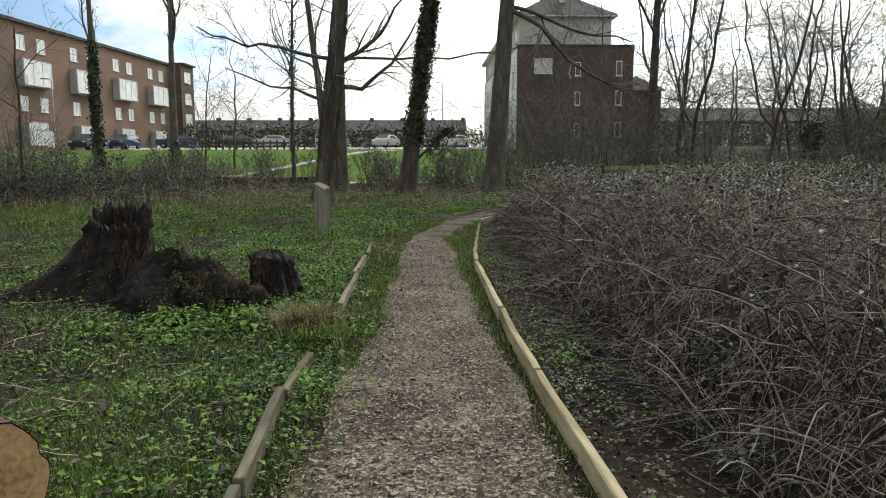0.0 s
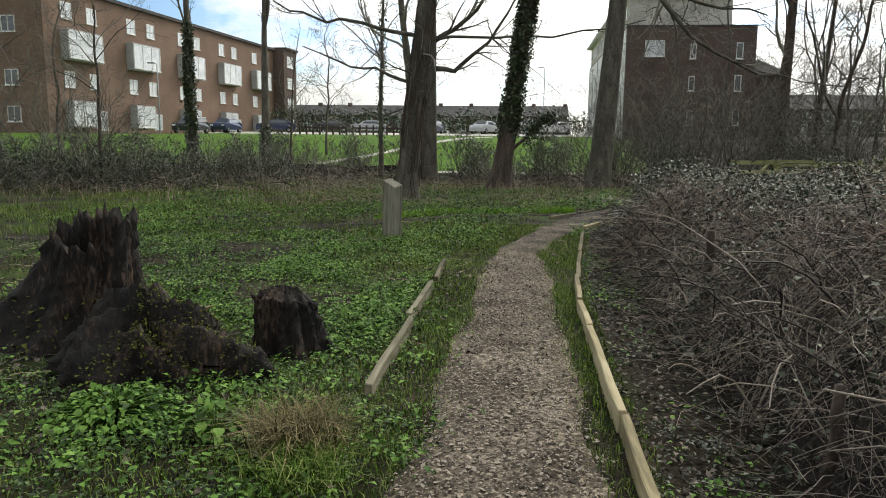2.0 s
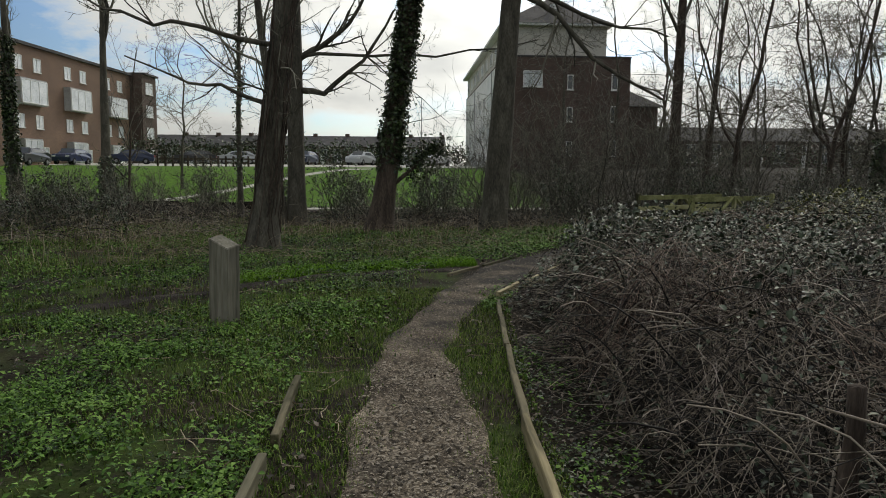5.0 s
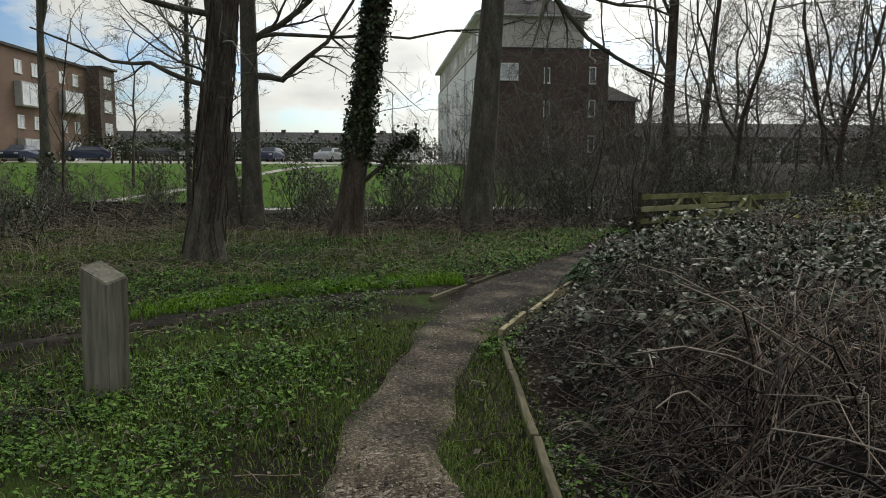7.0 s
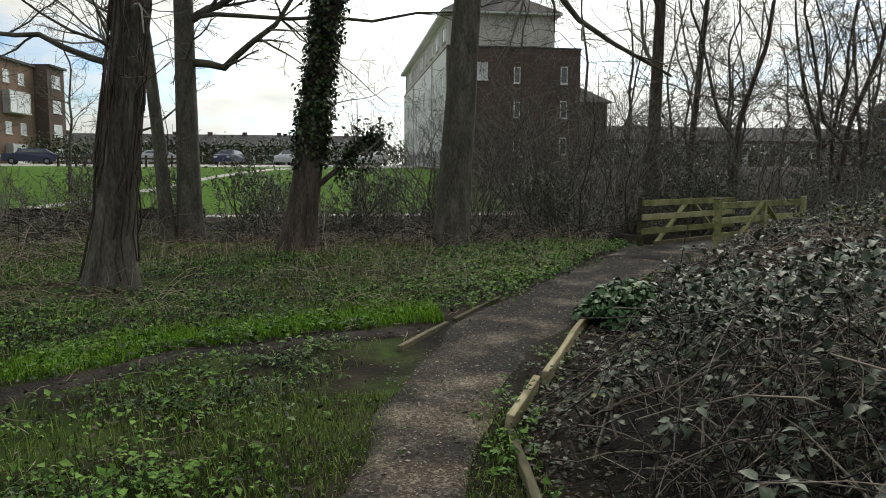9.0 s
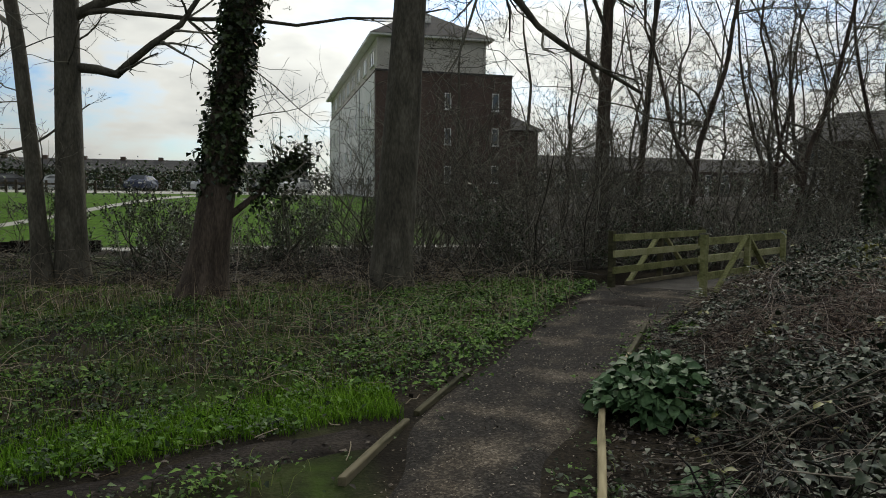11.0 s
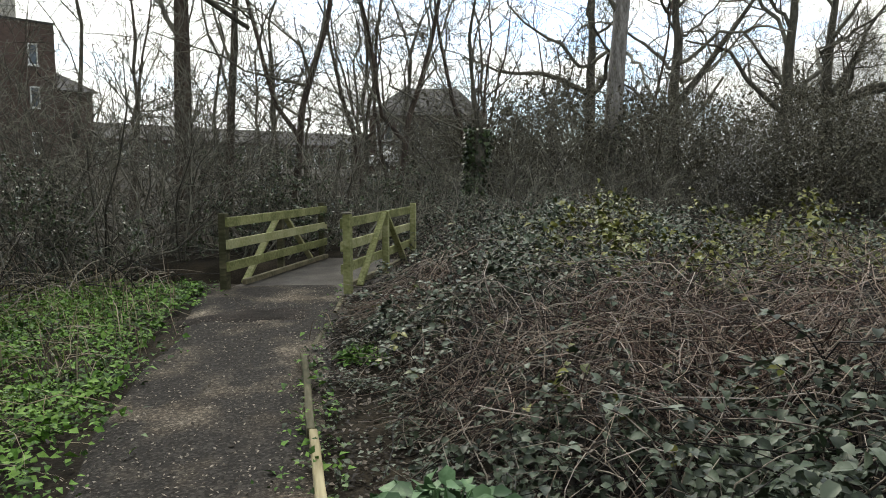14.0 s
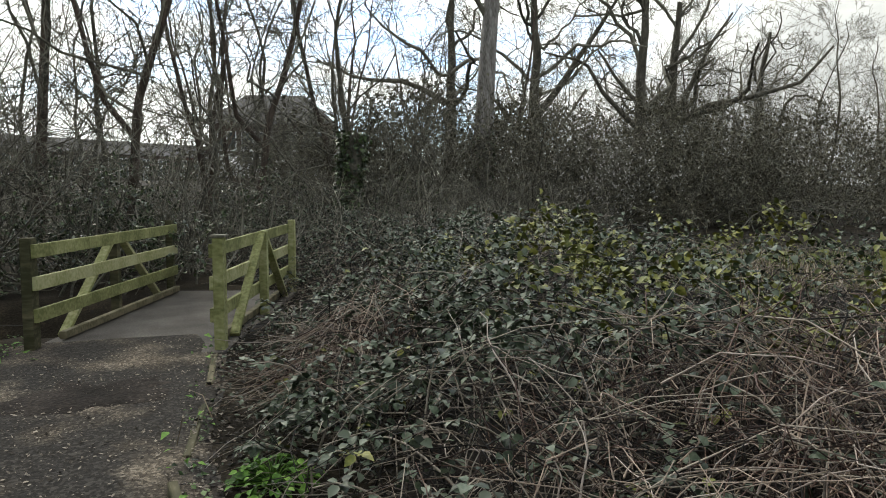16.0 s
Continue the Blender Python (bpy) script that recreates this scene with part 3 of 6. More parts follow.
# ---- boards, post, bridge ----
def edging_board(a, b, top=0.135, thick=0.05, material=None, label="weathered pale timber board edging the path", lean=0.0):
    """A plank on edge between two plan points, sunk into the soil, worn at its corners."""
    a, b = Vector((*a, 0)), Vector((*b, 0))
    n = b - a
    length = n.length - 0.012
    bm = bmesh.new()
    bmesh.ops.create_cube(bm, size=1)
    for v in bm.verts:
        v.co = Vector((v.co.x * thick, v.co.y * length, v.co.z * 0.24 - 0.12))
    bmesh.ops.subdivide_edges(bm, edges=[e for e in bm.edges if abs(e.verts[0].co.y - e.verts[1].co.y) > 0.1], cuts=7)
    bmesh.ops.bevel(bm, geom=[e for e in bm.edges if e.calc_face_angle(0) > 0.5], offset=0.006, segments=1, affect="EDGES")
    for v in bm.verts:
        v.co.x += 0.006 * math.sin(v.co.y * 3.1 + a.y) + random.uniform(-1, 1) * 0.0015
        v.co.z += 0.007 * math.sin(v.co.y * 2.2 + a.x * 5) + random.uniform(-1, 1) * 0.002
    me = bpy.data.meshes.new("edging_board")
    bm.to_mesh(me)
    bm.free()
    me.materials.append(material or M_BOARD)
    board = new("edging_board", me)
    mid = (a + b) / 2
    board.matrix_world = Matrix.LocRotScale((mid.x, mid.y, top), Euler((0, radians(lean), math.atan2(n.y, n.x) - math.pi / 2)), None)
    return tagged(board, label, "path edging", "boards edging the path")


RIGHT_BOARDS = [((0.83, 0.2), (0.775, 2.3)), ((0.775, 2.3), (0.70, 4.4)), ((0.69, 4.42), (0.665, 6.3)), ((0.66, 6.3), (0.64, 8.2)), ((0.645, 8.2), (0.635, 9.15)), ((0.63, 9.15), (0.70, 10.45))]
for k, (a, b) in enumerate(RIGHT_BOARDS):
    edging_board(a, b, 0.15 + 0.006 * (k % 2))
for a, b in [((0.71, 10.5), (0.88, 12.5)), ((0.88, 12.5), (1.0, 13.9)), ((1.0, 13.9), (1.10, 15.0))]:
    edging_board(a, b, 0.10, material=M_OLDBOARD, label="mossy half-buried timber board edging the path")
edging_board((1.12, 15.1), (1.52, 15.9), 0.15, lean=8)
edging_board((1.62, 16.05), (2.82, 18.45), 0.14)
edging_board((3.05, 18.7), (3.75, 19.75), 0.13)
edging_board((3.75, 19.75), (4.78, 21.25), 0.13, material=M_OLDBOARD, label="mossy timber board edging the path")
edging_board((5.1, 21.55), (5.9, 22.3), 0.10, material=M_OLDBOARD, label="mossy half-buried timber board edging the path")
edging_board((6.1, 22.5), (6.85, 23.25), 0.14, material=M_OLDBOARD, label="mossy timber board edging the path")
for a, b, t in [((-0.79, 0.4), (-0.80, 2.9), 0.14), ((-0.80, 2.9), (-0.86, 4.15), 0.15), ((-0.85, 4.15), (-0.82, 5.0), 0.115), ((-0.8, 6.6), (-0.82, 8.4), 0.13), ((-0.85, 8.4), (-0.84, 9.9), 0.135), ((-0.84, 10.2), (-0.88, 11.5), 0.11)]:
    edging_board(a, b, t, material=M_OLDBOARD if t < 0.125 else M_GREYBOARD, label="weathered grassed-over timber board edging the path")
for a, b in [((0.62, 17.2), (1.2, 18.25)), ((1.3, 18.4), (2.05, 19.6))]:
    edging_board(a, b, 0.075, 0.05, material=M_OLDBOARD, label="dark mossy timber board edging the path")


def marker_post():
    """Square timber post with a slanting top."""
    bm = bmesh.new()
    made = bmesh.ops.create_cube(bm, size=1)["verts"]
    for v in made:
        top = v.co.z > 0
        v.co = Vector((v.co.x * 0.25, v.co.y * 0.2, 0.0 if not top else 0.985 - 0.1 * (v.co.x + 0.5) + 0.03 * v.co.y))
    bmesh.ops.subdivide_edges(bm, edges=[e for e in bm.edges if abs(e.verts[0].co.z - e.verts[1].co.z) > 0.5], cuts=8)
    bmesh.ops.bevel(bm, geom=[e for e in bm.edges if e.calc_face_angle(0) > 0.5], offset=0.008, segments=2, affect="EDGES")
    for v in bm.verts:
        v.co += Vector((random.uniform(-1, 1), random.uniform(-1, 1), 0)) * 0.002
    ob = part("marker_post", bm, M_POST)
    ob.matrix_world = pose(-1.98, 13.75, -0.02, 0, 1, -27)
    tagged(ob, "square weathered grey timber post with slanting top in grass", "post")


marker_post()


def footbridge():
    """Deck, kerbs and two rail fences, each with three posts, three boards and two braces."""
    L, W = 3.5, 0.77
    root = thing("footbridge", (0, 0, 0), "timber footbridge with green-stained board rails on both sides", "footbridge")
    root.matrix_world = BRIDGE
    part("deck", box(-L / 2 - 0.15, -W - 0.1, -0.16, L / 2 + 0.15, W + 0.1, 0.0, 0.01), M_DECK, root, "dirt-covered deck")
    for sy in (-1, 1):
        part("kerb", box(-L / 2 + 0.35, sy * (W - 0.04) - 0.03, 0.018, L / 2, sy * (W - 0.04) + 0.03, 0.09, 0.008), M_OLDBOARD, root, "weathered kerb timber")
        for px in (-L / 2, 0.0, L / 2):
            wide = 0.06 if px == -L / 2 else 0.045
            part("post", box(px - wide, sy * W + (0.0 if sy > 0 else -0.09), -0.5, px + wide, sy * W + (0.09 if sy > 0 else 0.0), 0.975 if px else 0.93, 0.008), M_OLDBOARD if sy > 0 else M_RAIL, root)
        face = sy * W
        for z in (0.30, 0.58, 0.86):
            y0, y1 = (face - 0.035, face - 0.001) if sy > 0 else (face + 0.001, face + 0.035)
            bm = box(-L / 2 - 0.05, y0, z - 0.06, L / 2 + 0.06, y1, z + 0.06, 0.006)
            part("rail", bm, M_RAIL, root)
        for sx in (-1, 1):
            a, b = Vector((sx * 0.05, 0, 0.9)), Vector((sx * 1.25, 0, 0.02))
            n = b - a
            bm = box(-0.045, -0.02, 0, 0.045, 0.02, n.length, 0.005, None)
            ob = part("brace", bm, M_RAIL, root)
            ob.matrix_local = Matrix.Translation((a.x, face + sy * 0.03, a.z)) @ n.to_track_quat("Z", "Y").to_matrix().to_4x4()
    part("cap", box(-L / 2 - 0.07, -W - 0.11, 0.978, -L / 2 + 0.07, -W + 0.02, 1.0, 0.004), M_POST, root, "flat post cap")


footbridge()


# ---- stumps and log ----
def stump(at, rad, height, label, ragged=0.4, lean=(0, 0), gap=None, flare=0.55, seed=1, turn=0.0, flank=0.0, solid=False):
    """A hollow rotten stump: fluted shell, jagged rim, dark inside."""
    r = np.random.default_rng(seed)
    S, K = 72, 22
    a = np.arange(S) * 2 * np.pi / S
    flute = 1 + 0.13 * np.sin(a * 5 + seed) + 0.07 * np.sin(a * 11 + 2 * seed) + 0.03 * np.sin(a * 23)
    peak = 1 - ragged * (0.5 - 0.5 * np.cos(a - 1.9 + seed * 0.1)) - 0.05 * np.abs(np.sin(a * 4 + seed)) - (0.02 if solid else 0.06) * np.abs(np.sin(a * 11 + 2 * seed)) - (0.03 if solid else 0.1) * r.random(S)
    if gap is not None:
        miss = np.abs((a - gap[0] + np.pi) % (2 * np.pi) - np.pi)
        peak = peak * np.where(miss < gap[1], 0.35 + 0.65 * smooth01(gap[1] * 0.5, gap[1], miss), 1)
    rings = []
    for k in range(K):
        f = k / (K - 1)
        z = f * height * peak
        spread = rad * flute * (1 + flare * (1 - f) ** 3 * (1 + 0.5 * np.sin(a * 5 + seed))) * (1 - 0.22 * f)
        spread = spread * (1 + flank * (1 - f) ** 1.6 * np.maximum(0, np.cos(a - 3.3)) ** 1.5)
        spread = spread * (1 + 0.04 * r.normal(size=S) * (0.4 + f))
        rings.append(np.stack([np.cos(a) * spread + lean[0] * f, np.sin(a) * spread + lean[1] * f, z - 0.12 * (1 - f)], 1))
    for k in range(8):
        f = 1 - k / 7
        z = f * height * peak * 0.99
        spread = rad * flute * (1 - 0.22) * (0.78 - 0.1 * (1 - f)) * (1 + 0.05 * r.normal(size=S))
        if solid:
            z = height * 0.99 * (peak * f + peak.mean() * (1 - f)) + 0.16 * height * (1 - f * f) + 0.012 * r.normal(size=S)
            spread = rad * flute * 0.74 * f + 0.004
            rings.append(np.stack([np.cos(a) * spread + lean[0], np.sin(a) * spread + lean[1], z], 1))
            continue
        rings.append(np.stack([np.cos(a) * spread + lean[0] * f, np.sin(a) * spread + lean[1] * f, z * 0.9 + 0.02], 1))
    V = np.array(rings)
    n = len(rings)
    i, j = np.meshgrid(np.arange(n - 1), np.arange(S), indexing="ij")
    j2 = (j + 1) % S
    quads = np.stack([i * S + j, i * S + j2, (i + 1) * S + j2, (i + 1) * S + j], -1).reshape(-1, 4)
    verts = V.reshape(-1, 3)
    verts = np.vstack([verts, [[lean[0], lean[1], float(V[-1, :, 2].mean())] if solid else [lean[0] * 0.1, lean[1] * 0.1, 0.04]]])
    last = (n - 1) * S + np.arange(S)
    tris = np.stack([last, np.roll(last, -1), np.full(S, len(verts) - 1)], 1)
    ob = new("tree_stump", fast_mesh("tree_stump", verts, quads, tris, M_ROT))
    ob.matrix_world = pose(at[0], at[1], float(land(*at)), 0, 0, turn)
    return tagged(ob, label, "tree stump")


def moss_on(parent, points, sizes, name="moss"):
    r = np.random.default_rng(5)
    n = len(points)
    v, t = leaves(np.array(points), r.normal(size=(n, 3)) + np.array([0, 0, 0.6]), sizes, 0.8, 0.1, 0.4, r)
    return tagged(piece(name, fast_mesh(name, v, [], t, M_MOSS), parent, "yellow-green moss"), kind="stuff")


def clothe(ob, count, lo, hi, size, seed, side=None):
    """Scatter points on a mesh's upper faces."""
    r = np.random.default_rng(seed)
    me = ob.data
    c = np.array([p.center for p in me.polygons])
    nz = np.array([p.normal for p in me.polygons])
    keep = (nz[:, 2] > lo) & (c[:, 2] > 0.02) & (c[:, 2] < hi)
    if side is not None:
        keep &= c @ np.array(side) > 0.05
    c = c[keep]
    pick = c[r.integers(0, len(c), count)] + r.normal(size=(count, 3)) * 0.02
    return pick, r.uniform(0.5, 1.2, count) * size


big_stump = stump((-3.36, 7.75), 0.37, 1.12, "large dark rotten hollow tree stump with a jagged top", 0.22, (0.1, 0.05), None, 0.55, 3, 0, 1.3)
small_stump = stump((-1.58, 7.55), 0.25, 0.46, "small dark rotten tree stump with a rounded top", 0.12, (0.05, 0.02), None, 0.25, 8, 150, 0.0, True)


def root_mass():
    """Low collapsed root plate: a gnarled mound with ridges."""
    S, K = 80, 26
    a = np.arange(S) * 2 * np.pi / S
    r = np.random.default_rng(11)
    rows = []
    for k in range(K):
        f = k / (K - 1)
        q = np.cos(f * np.pi / 2)
        lump = 1 + 0.22 * np.sin(a * 3 + 1) + 0.12 * np.sin(a * 7 + f * 3) + 0.06 * np.sin(a * 15 - f * 5) + 0.03 * r.normal(size=S)
        z = 0.5 * np.sin(f * np.pi / 2) ** 0.8 * (1 + 0.25 * np.cos(a - 2.2) + 0.1 * np.sin(a * 6 + 4 * f) + 0.05 * r.normal(size=S)) - 0.06
        rows.append(np.stack([0.68 * q ** 0.7 * lump * np.cos(a), 0.42 * q ** 0.7 * lump * np.sin(a), z], 1))
    V = np.array(rows)
    i, j = np.meshgrid(np.arange(K - 1), np.arange(S), indexing="ij")
    j2 = (j + 1) % S
    quads = np.stack([i * S + j, i * S + j2, (i + 1) * S + j2, (i + 1) * S + j], -1)
    ob = new("root_stump", fast_mesh("root_stump", V, quads, [], M_ROT))
    ob.matrix_world = pose(-2.38, 6.95, float(land(-2.38, 6.95)) - 0.02, 0, 0, -12)
    tagged(ob, "low collapsed rotten root stump coated with moss", "tree stump")
    pts, sz = clothe(ob, 3200, 0.05, 0.62, 0.022, 3, (0.9, -0.25, 0.25))
    moss_on(ob, pts, sz)
    # pale splintered heartwood torn open on its far side
    n, K = 26, 4
    a = r.normal(0.35, 0.3, n)
    base = np.array([0.02, 0.3, 0.33]) + r.normal(size=(n, 3)) * np.array([0.1, 0.06, 0.035])
    d = np.stack([np.cos(a), np.sin(a) * 0.5, r.uniform(0.1, 0.45, n)], -1) * r.uniform(0.12, 0.34, n)[:, None]
    P = base[:, None] + np.linspace(-0.5, 0.5, K)[None, :, None] * d[:, None] + r.normal(size=(n, K, 3)) * 0.006
    v, q = tubes(P, np.array([[1.0, 1.1, 0.8, 0.25]]) * r.uniform(0.01, 0.024, n)[:, None], 5)
    piece("splinter", fast_mesh("splinter", v, q, [], M_SPLINTER), ob, "pale splintered heartwood")


root_mass()
pts, sz = clothe(big_stump, 500, 0.2, 0.35, 0.045, 4)
moss_on(big_stump, pts, sz)


def sawn_log():
    r = np.random.default_rng(2)
    S = 48
    a = np.arange(S) * 2 * np.pi / S
    rad = 0.37 * (1 + 0.06 * np.sin(a * 3) + 0.03 * np.sin(a * 9) + 0.015 * r.normal(size=S))
    z = np.array([0, 0.12, 0.4, 0.8, 1.3])
    V = np.stack([np.stack([np.cos(a) * rad * (1 + 0.02 * k), np.sin(a) * rad * (1 + 0.02 * k), np.full(S, -q)], 1) for k, q in enumerate(z)])
    i, j = np.meshgrid(np.arange(len(z) - 1), np.arange(S), indexing="ij")
    j2 = (j + 1) % S
    quads = np.stack([i * S + j, (i + 1) * S + j, (i + 1) * S + j2, i * S + j2], -1)
    ob = new("log", fast_mesh("log", V, quads, [], M_BARK_RED))
    ob.matrix_world = look((-1.80, 2.62, 0.13), (-3.1, 3.5, 0.13))
    tagged(ob, "felled log with a freshly sawn orange end lying in grass", "log")
    cut = np.vstack([V[0] * np.array([0.985, 0.985, 1]) + np.array([0, 0, 0.004]), [[0, 0, 0.002]]])
    piece("sawn_end", fast_mesh("sawn_end", cut, [], np.stack([np.arange(S), (np.arange(S) + 1) % S, np.full(S, S)], 1), M_CUT), ob, "pale orange sawn end grain")


sawn_log()


# ---- trees ----
def grow(P, R, per, length, spread, thick, K, r, rise=0.15, wob=0.16, lo=0.3, hi=1.0):
    """Children of the limbs P: per of each, with lengths scaled by the parent's, as K-point wandering lines."""
    N, Kp, _ = P.shape
    f = r.uniform(lo, hi, (N, per)) * (Kp - 1.001)
    k = f.astype(int)
    w = (f - k)[..., None]
    n = np.arange(N)[:, None]
    start = P[n, k] * (1 - w) + P[n, k + 1] * w
    rad = R[n, k] * (1 - w[..., 0]) + R[n, k + 1] * w[..., 0]
    tang = unit(P[n, k + 1] - P[n, k])
    side = unit(np.cross(tang, r.normal(size=tang.shape)))
    ang = r.normal(spread, 0.22, (N, per))[..., None]
    d = unit(tang * np.cos(ang) + side * np.sin(ang) + np.array([0, 0, rise]))
    plen = np.linalg.norm(np.diff(P, axis=1), axis=2).sum(1)[:, None]
    ln = plen * length * r.uniform(0.55, 1.2, (N, per)) * (1.15 - 0.5 * f / Kp)
    start, d, ln, rad = start.reshape(-1, 3), d.reshape(-1, 3), ln.reshape(-1), rad.reshape(-1)
    M = len(start)
    out = np.zeros((M, K, 3))
    out[:, 0] = start
    for q in range(1, K):
        d = unit(d + r.normal(size=(M, 3)) * wob + np.array([0, 0, rise * 0.35]))
        out[:, q] = out[:, q - 1] + d * (ln / (K - 1))[:, None]
    taper = np.linspace(1, 0.35, K)[None]
    return out, np.minimum(rad * thick, rad * 0.9)[:, None] * taper


def trunk_line(height, lean, K=12, wob=0.05, r=rng, curve=(0, 0)):
    f = np.linspace(0, 1, K)
    P = np.zeros((1, K, 3))
    P[0, :, 0] = lean[0] * f * height + curve[0] * np.sin(f * np.pi) + np.cumsum(r.normal(size=K) * wob) * f
    P[0, :, 1] = lean[1] * f * height + curve[1] * np.sin(f * np.pi) + np.cumsum(r.normal(size=K) * wob) * f
    P[0, :, 2] = f * height
    return P


def trunk_radii(rad, K, flare=0.45, top=0.3, height=12.0):
    f = np.linspace(0, 1, K)
    return (rad * (1 - (1 - top) * f) + rad * flare * np.exp(-f * height / 0.45))[None]


def refine(P, R, K):
    """Denser points along one line."""
    s = np.linspace(0, 1, P.shape[1])
    t = np.linspace(0, 1, K) ** 1.35
    return np.stack([np.interp(t, s, P[0, :, c]) for c in range(3)], -1)[None], np.interp(t, s, R[0])[None]


def bark_tube(P, R, sides, r, knob=0.032):
    v, q = tubes(P, R, sides)
    K = P.shape[1]
    a = np.arange(sides) * 2 * np.pi / sides
    ridge = 1 + knob * np.sin(a * 5 + 1)[None] + knob * 0.5 * np.sin(a * 9 + np.arange(K)[:, None] * 0.35)
    ridge = ridge + r.normal(size=(K, sides)) * knob * 0.3
    c = np.repeat(P[0], sides, axis=0)
    return c + (v - c) * ridge.reshape(-1, 1), q


def tree(at, rad, height, label, lean=(0, 0), seed=1, bark=None, levels=((9, 0.42, 0.85, 0.45, 7), (6, 0.5, 0.7, 0.5, 6), (5, 0.5, 0.7, 0.55, 5), (4, 0.5, 0.6, 0.6, 4)), first=0.35, limbs=(), ivy=None, curve=(0, 0), flare=0.45, wob=0.05, vines=0, top=0.3, twig=None, trunk_sides=16, group="bare trees", crook=0.14, sprouts=0, fine=0.0038, lift=0.22):
    """A bare tree: trunk, boughs that branch level by level down to twigs, hand-set limbs, ivy."""
    r = np.random.default_rng(seed)
    root = thing("tree", (at[0], at[1], float(land(*at)) - 0.04), label, "tree", group)
    P = trunk_line(height, lean, 12, wob, r, curve)
    R = trunk_radii(rad, 12, flare, top, height)
    R[0, 1:] = np.interp(np.linspace(0, 1, 12), [0, 1], [rad, rad * top])[1:]
    Pd, Rd = refine(P, R, 34)
    Rd = Rd[:, :] * 0 + (rad * np.interp(Pd[0, :, 2] / height, [0, 1], [1, top]) + rad * flare * np.exp(-Pd[0, :, 2] / 0.4))[None]
    v, q = bark_tube(Pd, Rd, trunk_sides, r)
    piece("trunk", fast_mesh("trunk", v, q, [], bark or M_BARK, True), root)
    groups = []
    if limbs:
        K = 9
        LP, LR = [], []
        for pts, r0 in limbs:
            pts = np.array(pts, float)
            s = np.linspace(0, 1, len(pts))
            t = np.linspace(0, 1, K)
            line = np.stack([np.interp(t, s, pts[:, c]) for c in range(3)], -1)
            line[1:-1] = 0.5 * line[1:-1] + 0.25 * (line[2:] + line[:-2])
            line[1:] += r.normal(size=(K - 1, 3)) * 0.05
            base = np.array([np.interp(line[0, 2], P[0, :, 2], P[0, :, c]) for c in range(3)])
            line[0] = base
            LP.append(line), LR.append(np.linspace(r0, r0 * 0.3, K))
        LP, LR = np.array(LP), np.array(LR)
        v, q = tubes(LP, LR, 7)
        piece("limb", fast_mesh("limb", v, q, [], bark or M_BARK, True), root)
        c1, r1 = grow(LP, LR, 6, 0.38, 0.8, 0.5, 6, r, 0.1, 0.2, 0.25)
        c2, r2 = grow(c1, r1, 4, 0.55, 0.7, 0.6, 5, r, 0.1, 0.2, 0.2)
        c3, r3 = grow(c2, r2, 3, 0.5, 0.7, 0.7, 4, r, 0.1, 0.2, 0.2)
        groups += [(c1, r1, 5), (c2, r2, 3), (c3, np.maximum(r3, 0.004), 3)]
    if sprouts:
        c1, r1 = grow(P, R * 0.12, sprouts, 0.13, 1.1, 0.9, 6, r, 0.05, 0.22, 0.14, 0.6)
        c2, r2 = grow(c1, r1, 4, 0.55, 0.8, 0.6, 5, r, 0.0, 0.22, 0.15)
        c3, r3 = grow(c2, r2, 3, 0.55, 0.8, 0.7, 3, r, 0.0, 0.2, 0.15)
        groups += [(c1, np.maximum(r1, 0.006), 4), (c2, np.maximum(r2, 0.0045), 3), (c3, np.maximum(r3, 0.0035), 3)]
    cp, cr = P, R
    for lv, (per, ln, sp, th, K) in enumerate(levels):
        cp, cr = grow(cp, cr, per, ln, sp, th, K, r, lift if lv == 0 else lift * 0.45, crook + 0.03 * lv, first if lv == 0 else 0.2, 0.98)
        cr = np.maximum(cr, fine)
        groups.append((cp, cr, 6 if lv == 0 else 4 if lv == 1 else 3))
    if groups:
        vs, qs, o = [], [], 0
        for p, rr, s in groups:
            v, q = tubes(p, rr, s)
            vs.append(v), qs.append(q + o)
            o += len(v)
        piece("crown", fast_mesh("crown", np.vstack(vs), np.vstack(qs), [], twig or M_TWIG, True), root, "bare branches and twigs")
    if ivy:
        lo, hi, n, size = ivy
        z = r.uniform(lo, hi, n)
        c = np.stack([np.interp(z, P[0, :, 2], P[0, :, i]) for i in range(3)], -1)
        a = r.uniform(0, 2 * np.pi, n)
        fringe = 0.35 + 0.65 * smooth01(lo, lo + 0.8, z)
        rr = rad * np.interp(z / height, [0, 1], [1, top]) + r.uniform(-0.02, 0.1, n) * fringe + (r.random(n) < 0.06) * r.uniform(0, 0.18, n)
        keep = r.random(n) < fringe * (0.7 + 0.3 * np.sin(a * 2 + z * 1.3))
        out = np.stack([np.cos(a), np.sin(a), np.zeros(n)], -1)
        C = c + out * rr[:, None]
        D = out * 0.7 + r.normal(size=(n, 3)) * 0.5 + np.array([0, 0, -0.45])
        v, t = leaves(C[keep], D[keep], r.uniform(0.6, 1.25, int(keep.sum())) * size, 0.85, 0.08, 0.25, r)
        piece("ivy", fast_mesh("ivy", v, [], t, M_IVY), root, "dark green ivy climbing the trunk")
    if ivy and limbs:
        n = 900
        f = r.uniform(3.0, 7.99, n)
        k = f.astype(int)
        C = LP[0][k] + (LP[0][k + 1] - LP[0][k]) * (f - k)[:, None] + r.normal(size=(n, 3)) * np.array([0.12, 0.12, 0.16])
        v, t = leaves(C, r.normal(size=(n, 3)) + np.array([0, 0, -0.3]), r.uniform(0.06, 0.11, n), 0.85, 0.08, 0.25, r)
        piece("ivy", fast_mesh("ivy", v, [], t, M_IVY), root, "ivy tuft on a low bough")
